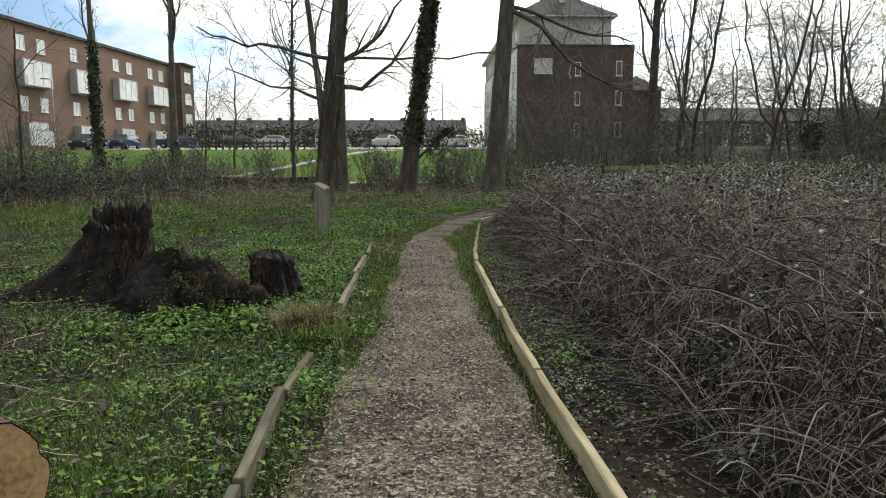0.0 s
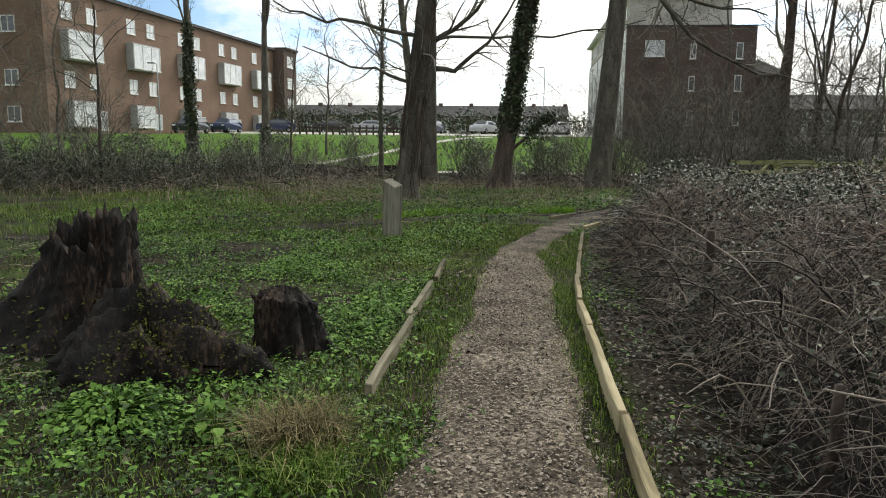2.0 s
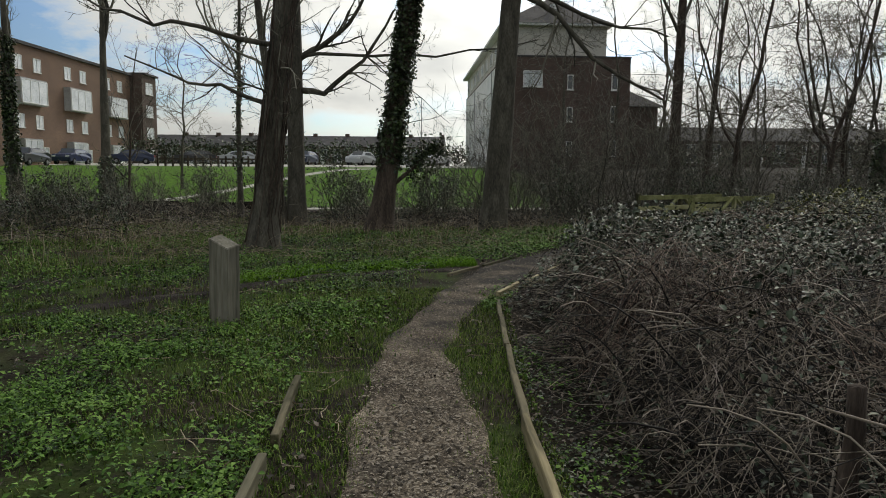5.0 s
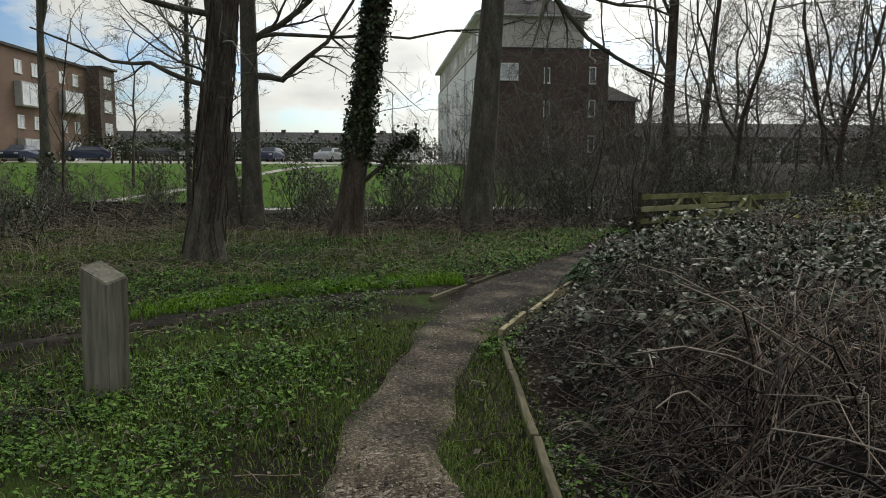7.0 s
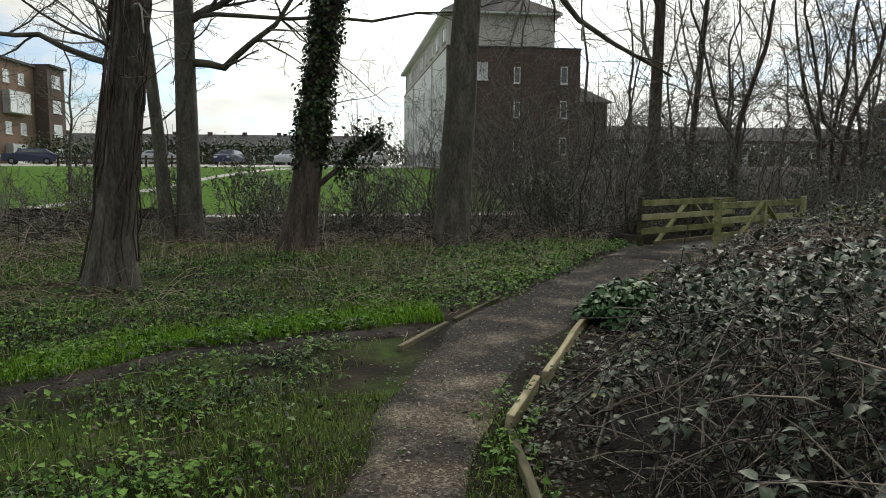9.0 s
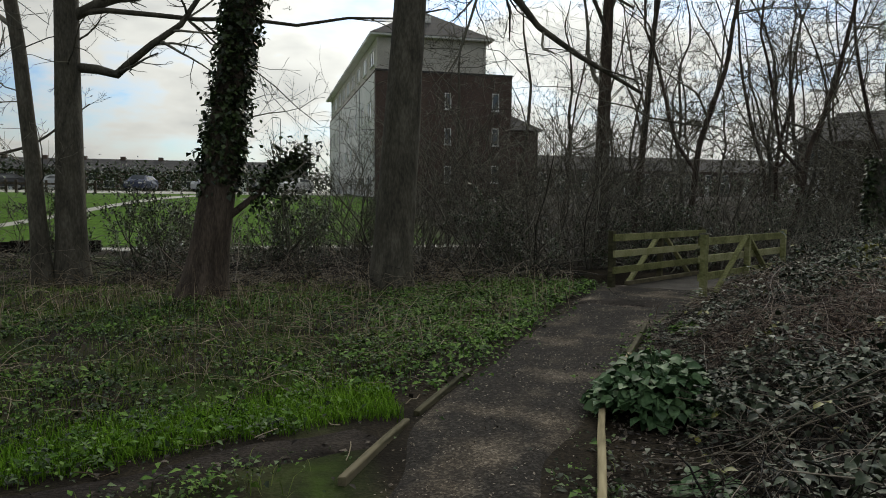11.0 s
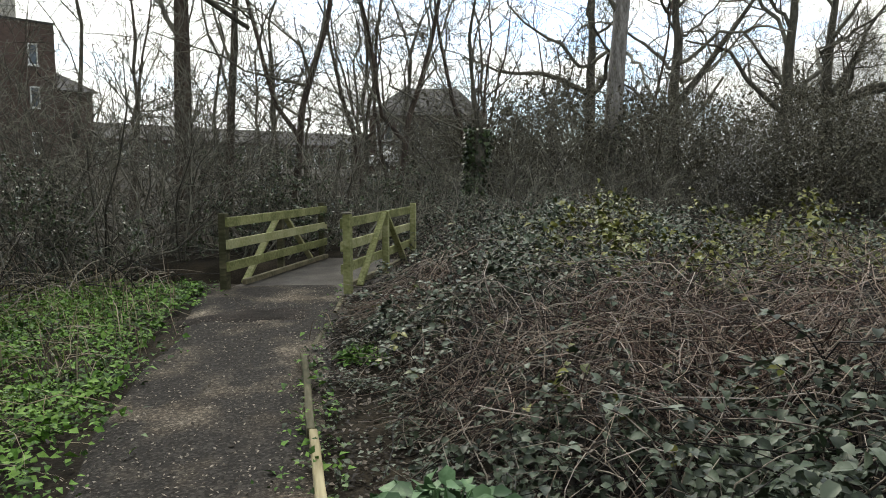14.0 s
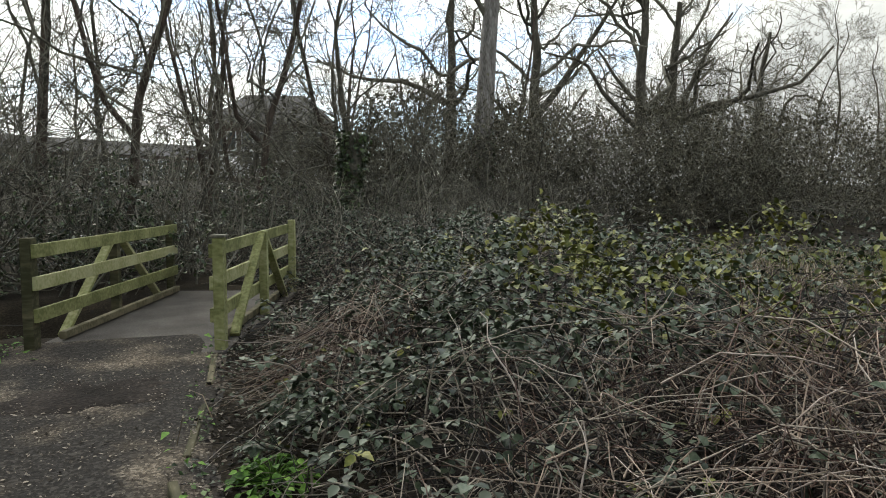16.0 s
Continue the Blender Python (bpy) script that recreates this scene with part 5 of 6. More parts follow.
def maisonettes():
    """Four-storey brick block with projecting white bays."""
    X, Y0, Y1, Z0, Z1 = -36.0, 59.2, 105.0, 1.4, 13.8
    root = thing("apartment_block", (0, 0, 0), "long four-storey red-brick apartment block with white projecting bay windows", "apartment building")
    part("wall", box(X - 11, Y0, Z0, X, Y1, Z1), M_BRICK, root)
    part("roof", box(X - 11.3, Y0 - 0.3, Z1 + 0.002, X + 0.3, Y1 + 0.3, Z1 + 0.3), M_SLATE, root, "flat dark roof edge")
    part("stair_tower", box(X - 6, Y1 + 0.002, Z0, X + 1.6, Y1 + 4.5, Z1 + 0.25), M_BRICK_DARK, root, "dark brick stair tower")
    part("tower_roof", box(X - 6.2, Y1 + 0.35, Z1 + 0.252, X + 1.9, Y1 + 4.8, Z1 + 0.5), M_SLATE, root)
    wall_m = Matrix.Translation((X, 0, 0)) @ Matrix.Rotation(radians(-90), 4, "Z")
    def at(y, z):
        return wall_m @ Matrix.Translation((-y, 0, z))
    pitch = (Y1 - Y0) / 5
    for k in range(5):
        y = Y0 + pitch * (k + 0.5)
        for dy in (-1.75, 1.55):
            window_unit(root, at(y + dy, Z0 + 10.0), 1.35, 1.35, 2, M_CURTAIN_SKY)
            window_unit(root, at(y + dy, Z0 + 4.3), 1.3, 1.35, 2, M_CURTAIN_SKY)
        for dy, zz, wd in ((-0.35, 6.55, 4.6), (-0.9, 0.9, 3.2)):
            hgt = 2.55 if zz > 3 else 2.3
            bay = part("bay", box(-wd / 2, 0.002, 0, wd / 2, 0.75, hgt, 0.0, at(y + dy, Z0 + zz)), M_PANEL, root, "pale grey projecting bay")
            window_unit(root, at(y + dy, Z0 + zz + 0.12) @ Matrix.Translation((0, 0.775, 0.05)), wd - 0.1, hgt - 0.3, 3, M_CURTAIN_SKY, "bay_window")
        door_m = at(y + 2.3, Z0 + 0.15)
        window_unit(root, door_m @ Matrix.Translation((0, 0, 0.6)), 1.5, 1.7, 2, M_CURTAIN_SKY)
    gable = Matrix.Translation((X - 3.2, Y0, 0)) @ Matrix.Rotation(radians(180), 4, "Z")
    for z in (1.3, 4.3, 8.6):
        window_unit(root, gable @ Matrix.Translation((0, 0, Z0 + z)), 1.3, 1.3, 2)
    for z in (1.5, 4.3, 7.2, 10.2):
        window_unit(root, Matrix.Translation((X + 1.6, Y1 + 2.2, Z0 + z)) @ Matrix.Rotation(radians(-90), 4, "Z"), 2.2, 1.5, 2, M_CURTAIN_SKY)
    part("chimney", box(X - 3.4, Y1 - 9, Z1 + 0.3, X - 2.6, Y1 - 8.2, Z1 + 1.1), M_BRICK_DARK, root)
    root.matrix_world = Matrix.Translation((X, Y1, 0)) @ Matrix.Rotation(radians(-4), 4, "Z") @ Matrix.Translation((-X, -Y1, 0))
    # low front wall, a thing of its own
    bm = box(X + 2.2, Y0 + 1, float(land(X + 2.3, Y0 + 2)) - 1.2, X + 2.45, Y1 - 14, Z0 + 0.75)
    tagged(part("garden_wall", bm, M_BRICK), "low brick front garden wall before the block", "wall")


def hip_roof(x0, y0, x1, y1, z, rise, over=0.45):
    x0, y0, x1, y1 = x0 - over, y0 - over, x1 + over, y1 + over
    w = min(x1 - x0, y1 - y0) / 2
    if x1 - x0 < y1 - y0:
        a, b = ((x0 + x1) / 2, y0 + w, z + rise), ((x0 + x1) / 2, y1 - w, z + rise)
        V = [(x0, y0, z), (x1, y0, z), (x1, y1, z), (x0, y1, z), a, b]
        F = [(0, 1, 4), (1, 2, 5, 4), (2, 3, 5), (3, 0, 4, 5), (3, 2, 1, 0)]
    else:
        a, b = (x0 + w, (y0 + y1) / 2, z + rise), (x1 - w, (y0 + y1) / 2, z + rise)
        V = [(x0, y0, z), (x1, y0, z), (x1, y1, z), (x0, y1, z), a, b]
        F = [(0, 1, 5, 4), (1, 2, 5), (2, 3, 4, 5), (3, 0, 4), (3, 2, 1, 0)]
    bm = bmesh.new()
    vs = [bm.verts.new(v) for v in V]
    for f in F:
        bm.faces.new([vs[i] for i in f])
    bmesh.ops.recalc_face_normals(bm, faces=bm.faces[:])
    return bm


def flats():
    """Brick flats with a rendered attic storey and hipped slate roof."""
    X0, X1, XU, Y0, Y1, Z0, ZB, ZE = 8.2, 18.6, 16.6, 66.0, 103.0, 0.4, 11.1, 13.5
    root = thing("flats", (0, 0, 0), "dark brick flats with cream rendered top floor and hipped roof", "apartment building")
    part("wall", box(X0, Y0, Z0, X1, Y1, ZB), M_BRICK_DARK, root)
    part("upper_wall", box(X0 + 0.15, Y0 + 0.3, ZB + 0.001, XU, Y1 - 0.3, ZE), M_RENDER, root, "cream rendered top floor")
    part("parapet", box(X0 - 0.06, Y0 - 0.06, ZB - 0.12, X1 + 0.06, Y0 - 0.002, ZB + 0.02), M_SLATE, root, "parapet coping")
    roof = part("roof", hip_roof(X0, Y0 + 0.1, XU, Y1, ZE + 0.16, 2.9), M_SLATE, root, "hipped slate roof")
    part("fascia", box(X0 - 0.42, Y0 - 0.3, ZE + 0.002, XU + 0.42, Y1 + 0.4, ZE + 0.155), M_WHITE, root, "white eaves board")
    part("skylight", box(12.2, Y0 + 1.9, ZE + 1.6, 12.7, Y0 + 2.6, ZE + 2.1), M_WHITE, roof)
    front = Matrix.Translation((0, Y0, 0)) @ Matrix.Rotation(radians(180), 4, "Z")
    window_unit(root, front @ Matrix.Translation((-10.5, 0, 8.6)), 1.6, 1.3, 2, M_CURTAIN_SKY)
    for z in (3.0, 5.8, 8.4):
        window_unit(root, front @ Matrix.Translation((-13.6, 0, z)), 0.5, 1.2, 1)
        window_unit(root, front @ Matrix.Translation((-17.3, 0, z)), 0.55, 1.3, 1)
    # pale panelled long side with its rows of windows
    part("side_panel", box(X0 - 0.05, Y0 + 0.4, Z0, X0 - 0.002, Y1 - 0.4, ZB - 0.2), M_WHITE, root, "pale clad side wall")
    for k in range(9):
        y = Y0 + 2.6 + 4.0 * k
        for z in (1.6, 4.4, 7.2, 9.4 + 1.9):
            hh = 1.5 if z < 9 else 1.2
            window_unit(root, Matrix.Translation((X0 - 0.05 if z < 9 else X0 + 0.15, y, Z0 + z)) @ Matrix.Rotation(radians(90), 4, "Z"), 1.9, hh, 2, M_GLASS if (k + int(z)) % 3 else M_CURTAIN_SKY)
        if k % 4 == 1:
            part("downpipe", box(X0 - 0.13, y + 1.9, Z0, X0 - 0.052, y + 1.98, ZB - 0.2), M_PANEL, root)
    annex = part("annex", box(X1 + 0.002, Y0 + 6, Z0, X1 + 4.5, Y0 + 16, 7.6), M_BRICK_DARK, root, "lower brick wing")
    part("annex_roof", hip_roof(X1 + 0.5, Y0 + 6, X1 + 4.5, Y0 + 16, 7.62, 1.6), M_SLATE, annex)


def terrace(name, x0, x1, y, depth, eave, ridge, n, label, turn=0.0, windows=True, chimneys=True, hip=0.0):
    """A row of brick houses under one pitched roof, each with windows, a door and a chimney."""
    cx, L = (x0 + x1) / 2, x1 - x0
    z0 = float(land(cx, y)) - 0.4
    root = thing(name, (cx, y, z0), label, "house", turn=turn)
    part("wall", box(-L / 2, 0, 0, L / 2, depth, eave), M_BRICK_DARK, root)
    bm = bmesh.new()
    pts = [(-L / 2 - 0.3, -0.4, eave), (-L / 2 - 0.3, depth + 0.4, eave), (-L / 2 - 0.3, depth / 2, ridge)]
    pts[2] = (pts[2][0] + hip, *pts[2][1:])
    vs = [bm.verts.new(p) for p in pts] + [bm.verts.new((-p[0], p[1], p[2])) for p in pts]
    for f in ((0, 1, 2), (5, 4, 3), (0, 2, 5, 3), (1, 4, 5, 2), (0, 3, 4, 1)):
        bm.faces.new([vs[i] for i in f])
    bmesh.ops.recalc_face_normals(bm, faces=bm.faces[:])
    roof = part("roof", bm, M_SLATE, root, "dark pitched slate roof")
    w = L / n
    for k in range(n):
        x = -L / 2 + w * (k + 0.5)
        if chimneys:
            part("chimney", box(x + w * 0.4, depth / 2 - 0.4, ridge - 0.5, x + w * 0.4 + 0.8, depth / 2 + 0.4, ridge + 0.45), M_BRICK_DARK, roof)
        if windows:
            f = Matrix.Rotation(radians(180), 4, "Z")
            window_unit(root, f @ Matrix.Translation((-x - w * 0.2, 0, eave - 1.7)), 1.5, 1.2, 2)
            window_unit(root, f @ Matrix.Translation((-x + w * 0.22, 0, eave - 1.7)), 1.2, 1.2, 2)
            window_unit(root, f @ Matrix.Translation((-x - w * 0.2, 0, 1.2)), 1.8, 1.4, 2)
            part("door", box(x - w * 0.25 - 0.45, -0.05, 0.3, x - w * 0.25 + 0.45, -0.002, 2.4), M_WHITE, root)
    return root


maisonettes()
flats()
terrace("terraced_houses", -62, 8, 150, 8, 4.2, 6.4, 11, "distant row of low brick houses under a long dark roof")
terrace("terraced_houses", 24, 92, 112, 8, 4.4, 6.6, 10, "distant row of low brick houses under a long dark roof", chimneys=False)
terrace("house", 33.6, 41.4, 52.0, 8, 4.3, 6.6, 2, "pair of brick houses with a dark pitched roof behind trees", turn=-50.7, chimneys=False, hip=2.2)


def hedge(a, b, h, n, seed, leaf, material, label, name="hedge", deep=0.5):
    """A long ragged mass of small leaves and twigs between two plan points."""
    r = np.random.default_rng(seed)
    t, f = r.random(n), r.random(n) ** 0.8
    x, y = a[0] + (b[0] - a[0]) * t + r.normal(size=n) * deep, a[1] + (b[1] - a[1]) * t + r.normal(size=n) * deep
    along = t * math.hypot(b[0] - a[0], b[1] - a[1])
    C = np.stack([x, y, land(x, y) + f * h * (0.8 + 0.3 * waves(along, along * 0.3, 0.7, seed) + 0.12 * r.normal(size=n))], -1)
    v, q = leaves(C, r.normal(size=(n, 3)), r.uniform(0.6, 1.3, n) * leaf, 0.7, 0.1, 0.2, r)
    stuff(name, fast_mesh(name, v, [], q, material), label, "hedge")


# ---- cars, railings, lamp post ----
def car(at, turn, colour, label, van=False):
    root = thing("car", (at[0], at[1], float(land(*at)) + 0.05), label, "car", "parked cars", turn)
    paint = glossy("car_paint", colour, 0.3)
    H = 1.95 if van else 1.45
    prof = [(-2.1, 0.3), (-2.15, 0.75), (-2.0, 0.95), (-1.15, 1.0), (-0.55, H - 0.06), (0.2, H), (1.2, H - 0.05), (1.85, 1.02), (2.1, 0.95), (2.15, 0.6), (2.05, 0.3)]
    if van:
        prof = [(-2.2, 0.3), (-2.25, 0.9), (-1.6, 1.15), (-1.1, H - 0.05), (-0.6, H), (2.2, H), (2.25, 0.3)]
    bm = bmesh.new()
    rows = [[bm.verts.new((x, s * (0.86 if z < 1.05 else 0.68), z)) for x, z in prof] for s in (-1, 1)]
    n = len(prof)
    for k in range(n):
        bm.faces.new((rows[0][k], rows[0][(k + 1) % n], rows[1][(k + 1) % n], rows[1][k]))
    bm.faces.new(rows[0][::-1]), bm.faces.new(rows[1])
    bmesh.ops.recalc_face_normals(bm, faces=bm.faces[:])
    bmesh.ops.bevel(bm, geom=bm.edges[:], offset=0.05, segments=2, affect="EDGES")
    body = part("body", bm, paint, root, smooth=False)
    for s in (-1, 1):
        bm = bmesh.new()
        q = [(-0.85, 1.06), (-0.45, H - 0.14), (1.05, H - 0.14), (1.5, 1.06)]
        if van:
            q = [(-1.35, 1.16), (-1.0, H - 0.2), (-0.2, H - 0.2), (-0.2, 1.16)]
        lo = [bm.verts.new((x, s * (0.80 - 0.1 * (z > 1.2)), z)) for x, z in q]
        hi = [bm.verts.new((x, s * (0.835 - 0.1 * (z > 1.2)), z)) for x, z in q]
        bm.faces.new(hi)
        bm.faces.new(lo[::-1])
        for k in range(4):
            bm.faces.new((lo[k], lo[(k + 1) % 4], hi[(k + 1) % 4], hi[k]))
        bmesh.ops.recalc_face_normals(bm, faces=bm.faces[:])
        part("side_window", bm, M_GLASS, body)
        for x in (-1.35, 1.35):
            bm = bmesh.new()
            bmesh.ops.create_cone(bm, cap_ends=True, segments=20, radius1=0.31, radius2=0.31, depth=0.2, matrix=Matrix.Translation((x, s * 0.78, 0.31)) @ Matrix.Rotation(radians(90), 4, "X"))
            wheel = part("tyre", bm, M_TYRE, root)
            bm = bmesh.new()
            bmesh.ops.create_cone(bm, cap_ends=True, segments=16, radius1=0.18, radius2=0.15, depth=0.22, matrix=Matrix.Translation((x, s * 0.785, 0.31)) @ Matrix.Rotation(radians(90), 4, "X"))
            part("rim", bm, M_BRASS, wheel)
        part("headlight", box(-2.19, s * 0.62 - 0.16, 0.68, -2.08, s * 0.62 + 0.16, 0.82, 0.02), M_CURTAIN_SKY, root)
        part("tail_light", box(2.1, s * 0.64 - 0.12, 0.72, 2.17, s * 0.64 + 0.12, 0.9, 0.02), glossy("red_lens", (0.35, 0.02, 0.02), 0.3), root)
    wind = Matrix.Translation((-0.86, 0, 1.22)) @ Matrix.Rotation(radians(-53 if not van else -28), 4, "Y") if not van else Matrix.Translation((-1.36, 0, 1.5)) @ Matrix.Rotation(radians(-58), 4, "Y")
    part("windscreen", box(-0.29, -0.58, 0.012, 0.29, 0.58, 0.05, 0, wind), M_GLASS, body)
    return root


WHITE, SILVER, BLUE, DARK = (0.75, 0.75, 0.75), (0.4, 0.42, 0.44), (0.025, 0.035, 0.08), (0.03, 0.03, 0.035)
for x, y, turn, c, label, van in [(3.3, 84, 60, WHITE, "white parked hatchback on the road", False), (-4.6, 84, 70, SILVER, "silver parked car on the road", False), (-10.5, 84, 80, BLUE, "dark blue parked car on the road", False),
                                  (-22, 84, 20, DARK, "dark parked car on the road", False), (-27, 80, 15, BLUE, "dark blue parked car on the road", False), (-18, 86, 10, SILVER, "silver parked hatchback on the road", False), (-31, 68, 88, DARK, "dark parked car before the apartment block", False), (-31, 76, 88, BLUE, "dark blue parked car before the apartment block", False),
                                  (32.0, 48.5, -30, WHITE, "white parked car glimpsed through the thicket", False), (35.0, 46.0, -35, SILVER, "silver parked car glimpsed through the thicket", False), (46, 48, -20, WHITE, "white parked car glimpsed through trees", False)]:
    car((x, y), turn, c, label, van)


def railing(x0, x1, y):
    root = thing("railing", (0, 0, 0), "dark low post-and-rail barrier along the road", "railing")
    n = 16
    for k in range(n):
        x = x0 + (x1 - x0) * k / (n - 1)
        z = float(land(x, y))
        part("post", box(x - 0.08, y - 0.08, z - 0.2, x + 0.08, y + 0.08, z + 0.95, 0.01), M_BARK_RED, root)
    zz = float(land((x0 + x1) / 2, y))
    part("rail", box(x0, y - 0.13, zz + 0.6, x1, y - 0.085, zz + 0.75), M_BARK_RED, root)


hedge((-34, 97), (8, 97), 3.2, 9000, 99, 0.32, M_IVY, "long dark ragged hedge beyond the road")
hedge((22, 104), (80, 104), 3.4, 9000, 100, 0.32, M_IVY, "long dark ragged hedge beyond the road")
hedge((25, 46), (38, 36), 3.6, 7000, 101, 0.2, M_SCRUB, "dense grey-brown scrub deep in the wood", "woodland_scrub", 1.2)
hedge((33, 36), (50, 16), 5.2, 12000, 102, 0.2, M_SCRUB, "dense grey-brown scrub deep in the wood", "woodland_scrub", 1.4)
hedge((19, 33), (27, 27.5), 4.6, 8000, 103, 0.13, M_SCRUB, "dense dark scrub at the wood's edge", "woodland_scrub", 0.8)
hedge((27, 26.8), (33, 21.5), 3.8, 7000, 104, 0.13, M_SCRUB, "dense dark scrub at the wood's edge", "woodland_scrub", 0.8)
railing(-22, -12, 72.5)


def street_lamp(x, y, h):
    root = thing("street_lamp", (x, y, float(land(x, y)) - 0.1), "tall thin grey street lamp column", "street lamp")
    v, q = tubes(np.array([[[0, 0, 0], [0, 0, h * 0.5], [0, 0, h], [-0.25, 0, h + 0.12]]]), np.array([[0.08, 0.06, 0.05, 0.05]]), 8)
    piece("column", fast_mesh("column", v, q, [], M_BRASS, True), root)
    part("lantern", box(-0.85, -0.12, h + 0.08, -0.22, 0.12, h + 0.2, 0.03), M_BRASS, root)


street_lamp(2.2, 98, 8.5)
street_lamp(-31.5, 63, 6.0)


# ---- brambles, litter, grass ----
def bramble_canes(n, lo, hi, rad, arch, label, name, material, seed, region=(0.9, 14.5, -1.5, 27), near=1.0, pts=6, wander=0.3, rise=0.0):
    """Arching stems that start in the bank and hang out over its surface."""
    r = np.random.default_rng(seed)
    x, y = sample(n * 5, *region, r)
    d, h = bramble_depth(x, y), bramble_height(x, y)
    keep = (h > 0.12) & (r.random(len(x)) < np.exp(-np.maximum(d - 1.2, 0) / (3.5 * near)))
    x, y, h = x[keep][:n], y[keep][:n], h[keep][:n]
    n = len(x)
    z0 = land(x, y) + h * r.uniform(0.0, 0.95, n)
    P = np.zeros((n, pts, 3))
    P[:, 0] = np.stack([x, y, z0], -1)
    a = r.uniform(0, 2 * np.pi, n)
    dirn = unit(np.stack([np.cos(a), np.sin(a), r.uniform(-0.4, 1.5, n) + rise], -1))
    ln = r.uniform(lo, hi, n)
    for k in range(1, pts):
        dirn = unit(dirn + r.normal(size=(n, 3)) * wander + np.array([0, 0, -arch]))
        P[:, k] = P[:, k - 1] + dirn * (ln / (pts - 1))[:, None]
    cap = land(P[..., 0], P[..., 1])
    top = cap + np.maximum(bramble_height(P[..., 0], P[..., 1]) * 1.05, 0.05) + r.uniform(0, 0.2, n)[:, None] ** 1.5
    P[..., 2] = np.clip(P[..., 2], cap + 0.01, top + 0.3 * np.tanh(np.maximum(P[..., 2] - top, 0)))
    inside = bramble_depth(P[..., 0], P[..., 1])
    bad = (inside < 0.05).any(1)
    P, ln = P[~bad], ln[~bad]
    R = np.linspace(1, 0.45, pts)[None] * r.uniform(rad * 0.6, rad * 1.35, len(P))[:, None]
    v, q = tubes(P, R, 3)
    stuff(name, fast_mesh(name, v, q, [], material, True), label, "brambles")
    return P


def bramble_leaf_layer(n, seed, region, size, label, name, material, depth_lo=0.35, up=0.5, surface=0.75, keep_noise=0.0, near=4.0):
    r = np.random.default_rng(seed)
    x, y = sample(n * 4, *region, r)
    # leaves sit in tufts, some of them above the rest
    tuft = r.integers(0, max(n // 12, 1), n * 4)
    x, y = x[tuft] + r.normal(size=n * 4) * 0.085, y[tuft] + r.normal(size=n * 4) * 0.085
    lift = (r.normal(size=n * 4) * 0.07)[tuft]
    d, h = bramble_depth(x, y), bramble_height(x, y)
    keep = (h > 0.1) & (d > depth_lo) & (r.random(len(x)) < np.exp(-np.maximum(d - 1.5, 0) / near)) & (waves(x, y, 1.4, seed) + 0.4 * r.normal(size=len(x)) > keep_noise)
    keep &= r.random(len(x)) > 0.93 * blob(x, y, RED_PATCH)
    x, y, h, lift = x[keep][:n], y[keep][:n], h[keep][:n], lift[keep][:n]
    n = len(x)
    z = land(x, y) + lift + h * (surface + (1.12 - surface) * r.random(n) ** 0.7)
    D = r.normal(size=(n, 3)) * np.array([1, 1, up]) + np.array([-0.2, -0.25, 0.0])
    v, t = leaves(np.stack([x, y, z], -1), D, r.uniform(0.6, 1.3, n) * size, 0.74, 0.2, 0.3, r, True)
    stuff(name, fast_mesh(name, v, [], t, material), label, "brambles")


def bramble_uprights(n, seed, region):
    """Stouter stems that stand in the soil and arch over at the top."""
    r = np.random.default_rng(seed)
    x, y = sample(n * 6, *region, r)
    h = bramble_height(x, y)
    keep = (h > 0.15) & (bramble_depth(x, y) < 3.2)
    x, y, h = x[keep][:n], y[keep][:n], h[keep][:n]
    n, K = len(x), 8
    P = np.zeros((n, K, 3))
    P[:, 0] = np.stack([x, y, land(x, y) - 0.02], -1)
    a = r.uniform(0, 2 * np.pi, n)
    d = unit(np.stack([np.cos(a) * 0.35, np.sin(a) * 0.35, np.ones(n)], -1))
    ln = (h + 0.3) * r.uniform(0.7, 1.3, n)
    for k in range(1, K):
        d = unit(d + r.normal(size=(n, 3)) * 0.14 + np.stack([np.cos(a), np.sin(a), np.full(n, -1.0)], -1) * 0.035 * k)
        P[:, k] = P[:, k - 1] + d * (ln / (K - 1))[:, None]
    P = P[(bramble_depth(P[..., 0], P[..., 1]) > 0.05).all(1)]
    P[..., 2] = np.maximum(P[..., 2], land(P[..., 0], P[..., 1]) - 0.02)
    v, q = tubes(P, np.linspace(1, 0.4, K)[None] * r.uniform(0.004, 0.0105, len(P))[:, None], 4)
    stuff("bramble_uprights", fast_mesh("bramble_uprights", v, q, [], M_CANE, True), "stout brown bramble stems standing and arching", "brambles")
    return P


def sprays(P, n, seed, size, label, name, material):
    """Leaves set along the outer half of given canes, in threes."""
    r = np.random.default_rng(seed)
    N, K, _ = P.shape
    i, f = r.integers(0, N, n), r.uniform(K * 0.45, K - 1.01, n)
    k = f.astype(int)
    C = P[i, k] + (P[i, k + 1] - P[i, k]) * (f - k)[:, None]
    C, a = np.repeat(C, 3, 0), np.repeat(r.uniform(0, 2 * np.pi, n), 3) + np.tile([-1.1, 0, 1.1], n)
    D = np.stack([np.cos(a), np.sin(a), r.uniform(-0.5, 0.5, 3 * n)], -1)
    v, t = leaves(C + D * 0.012, D, r.uniform(0.7, 1.3, 3 * n) * size, 0.78, 0.1, 0.25, r, True)
    stuff(name, fast_mesh(name, v, [], t, material), label, "brambles")


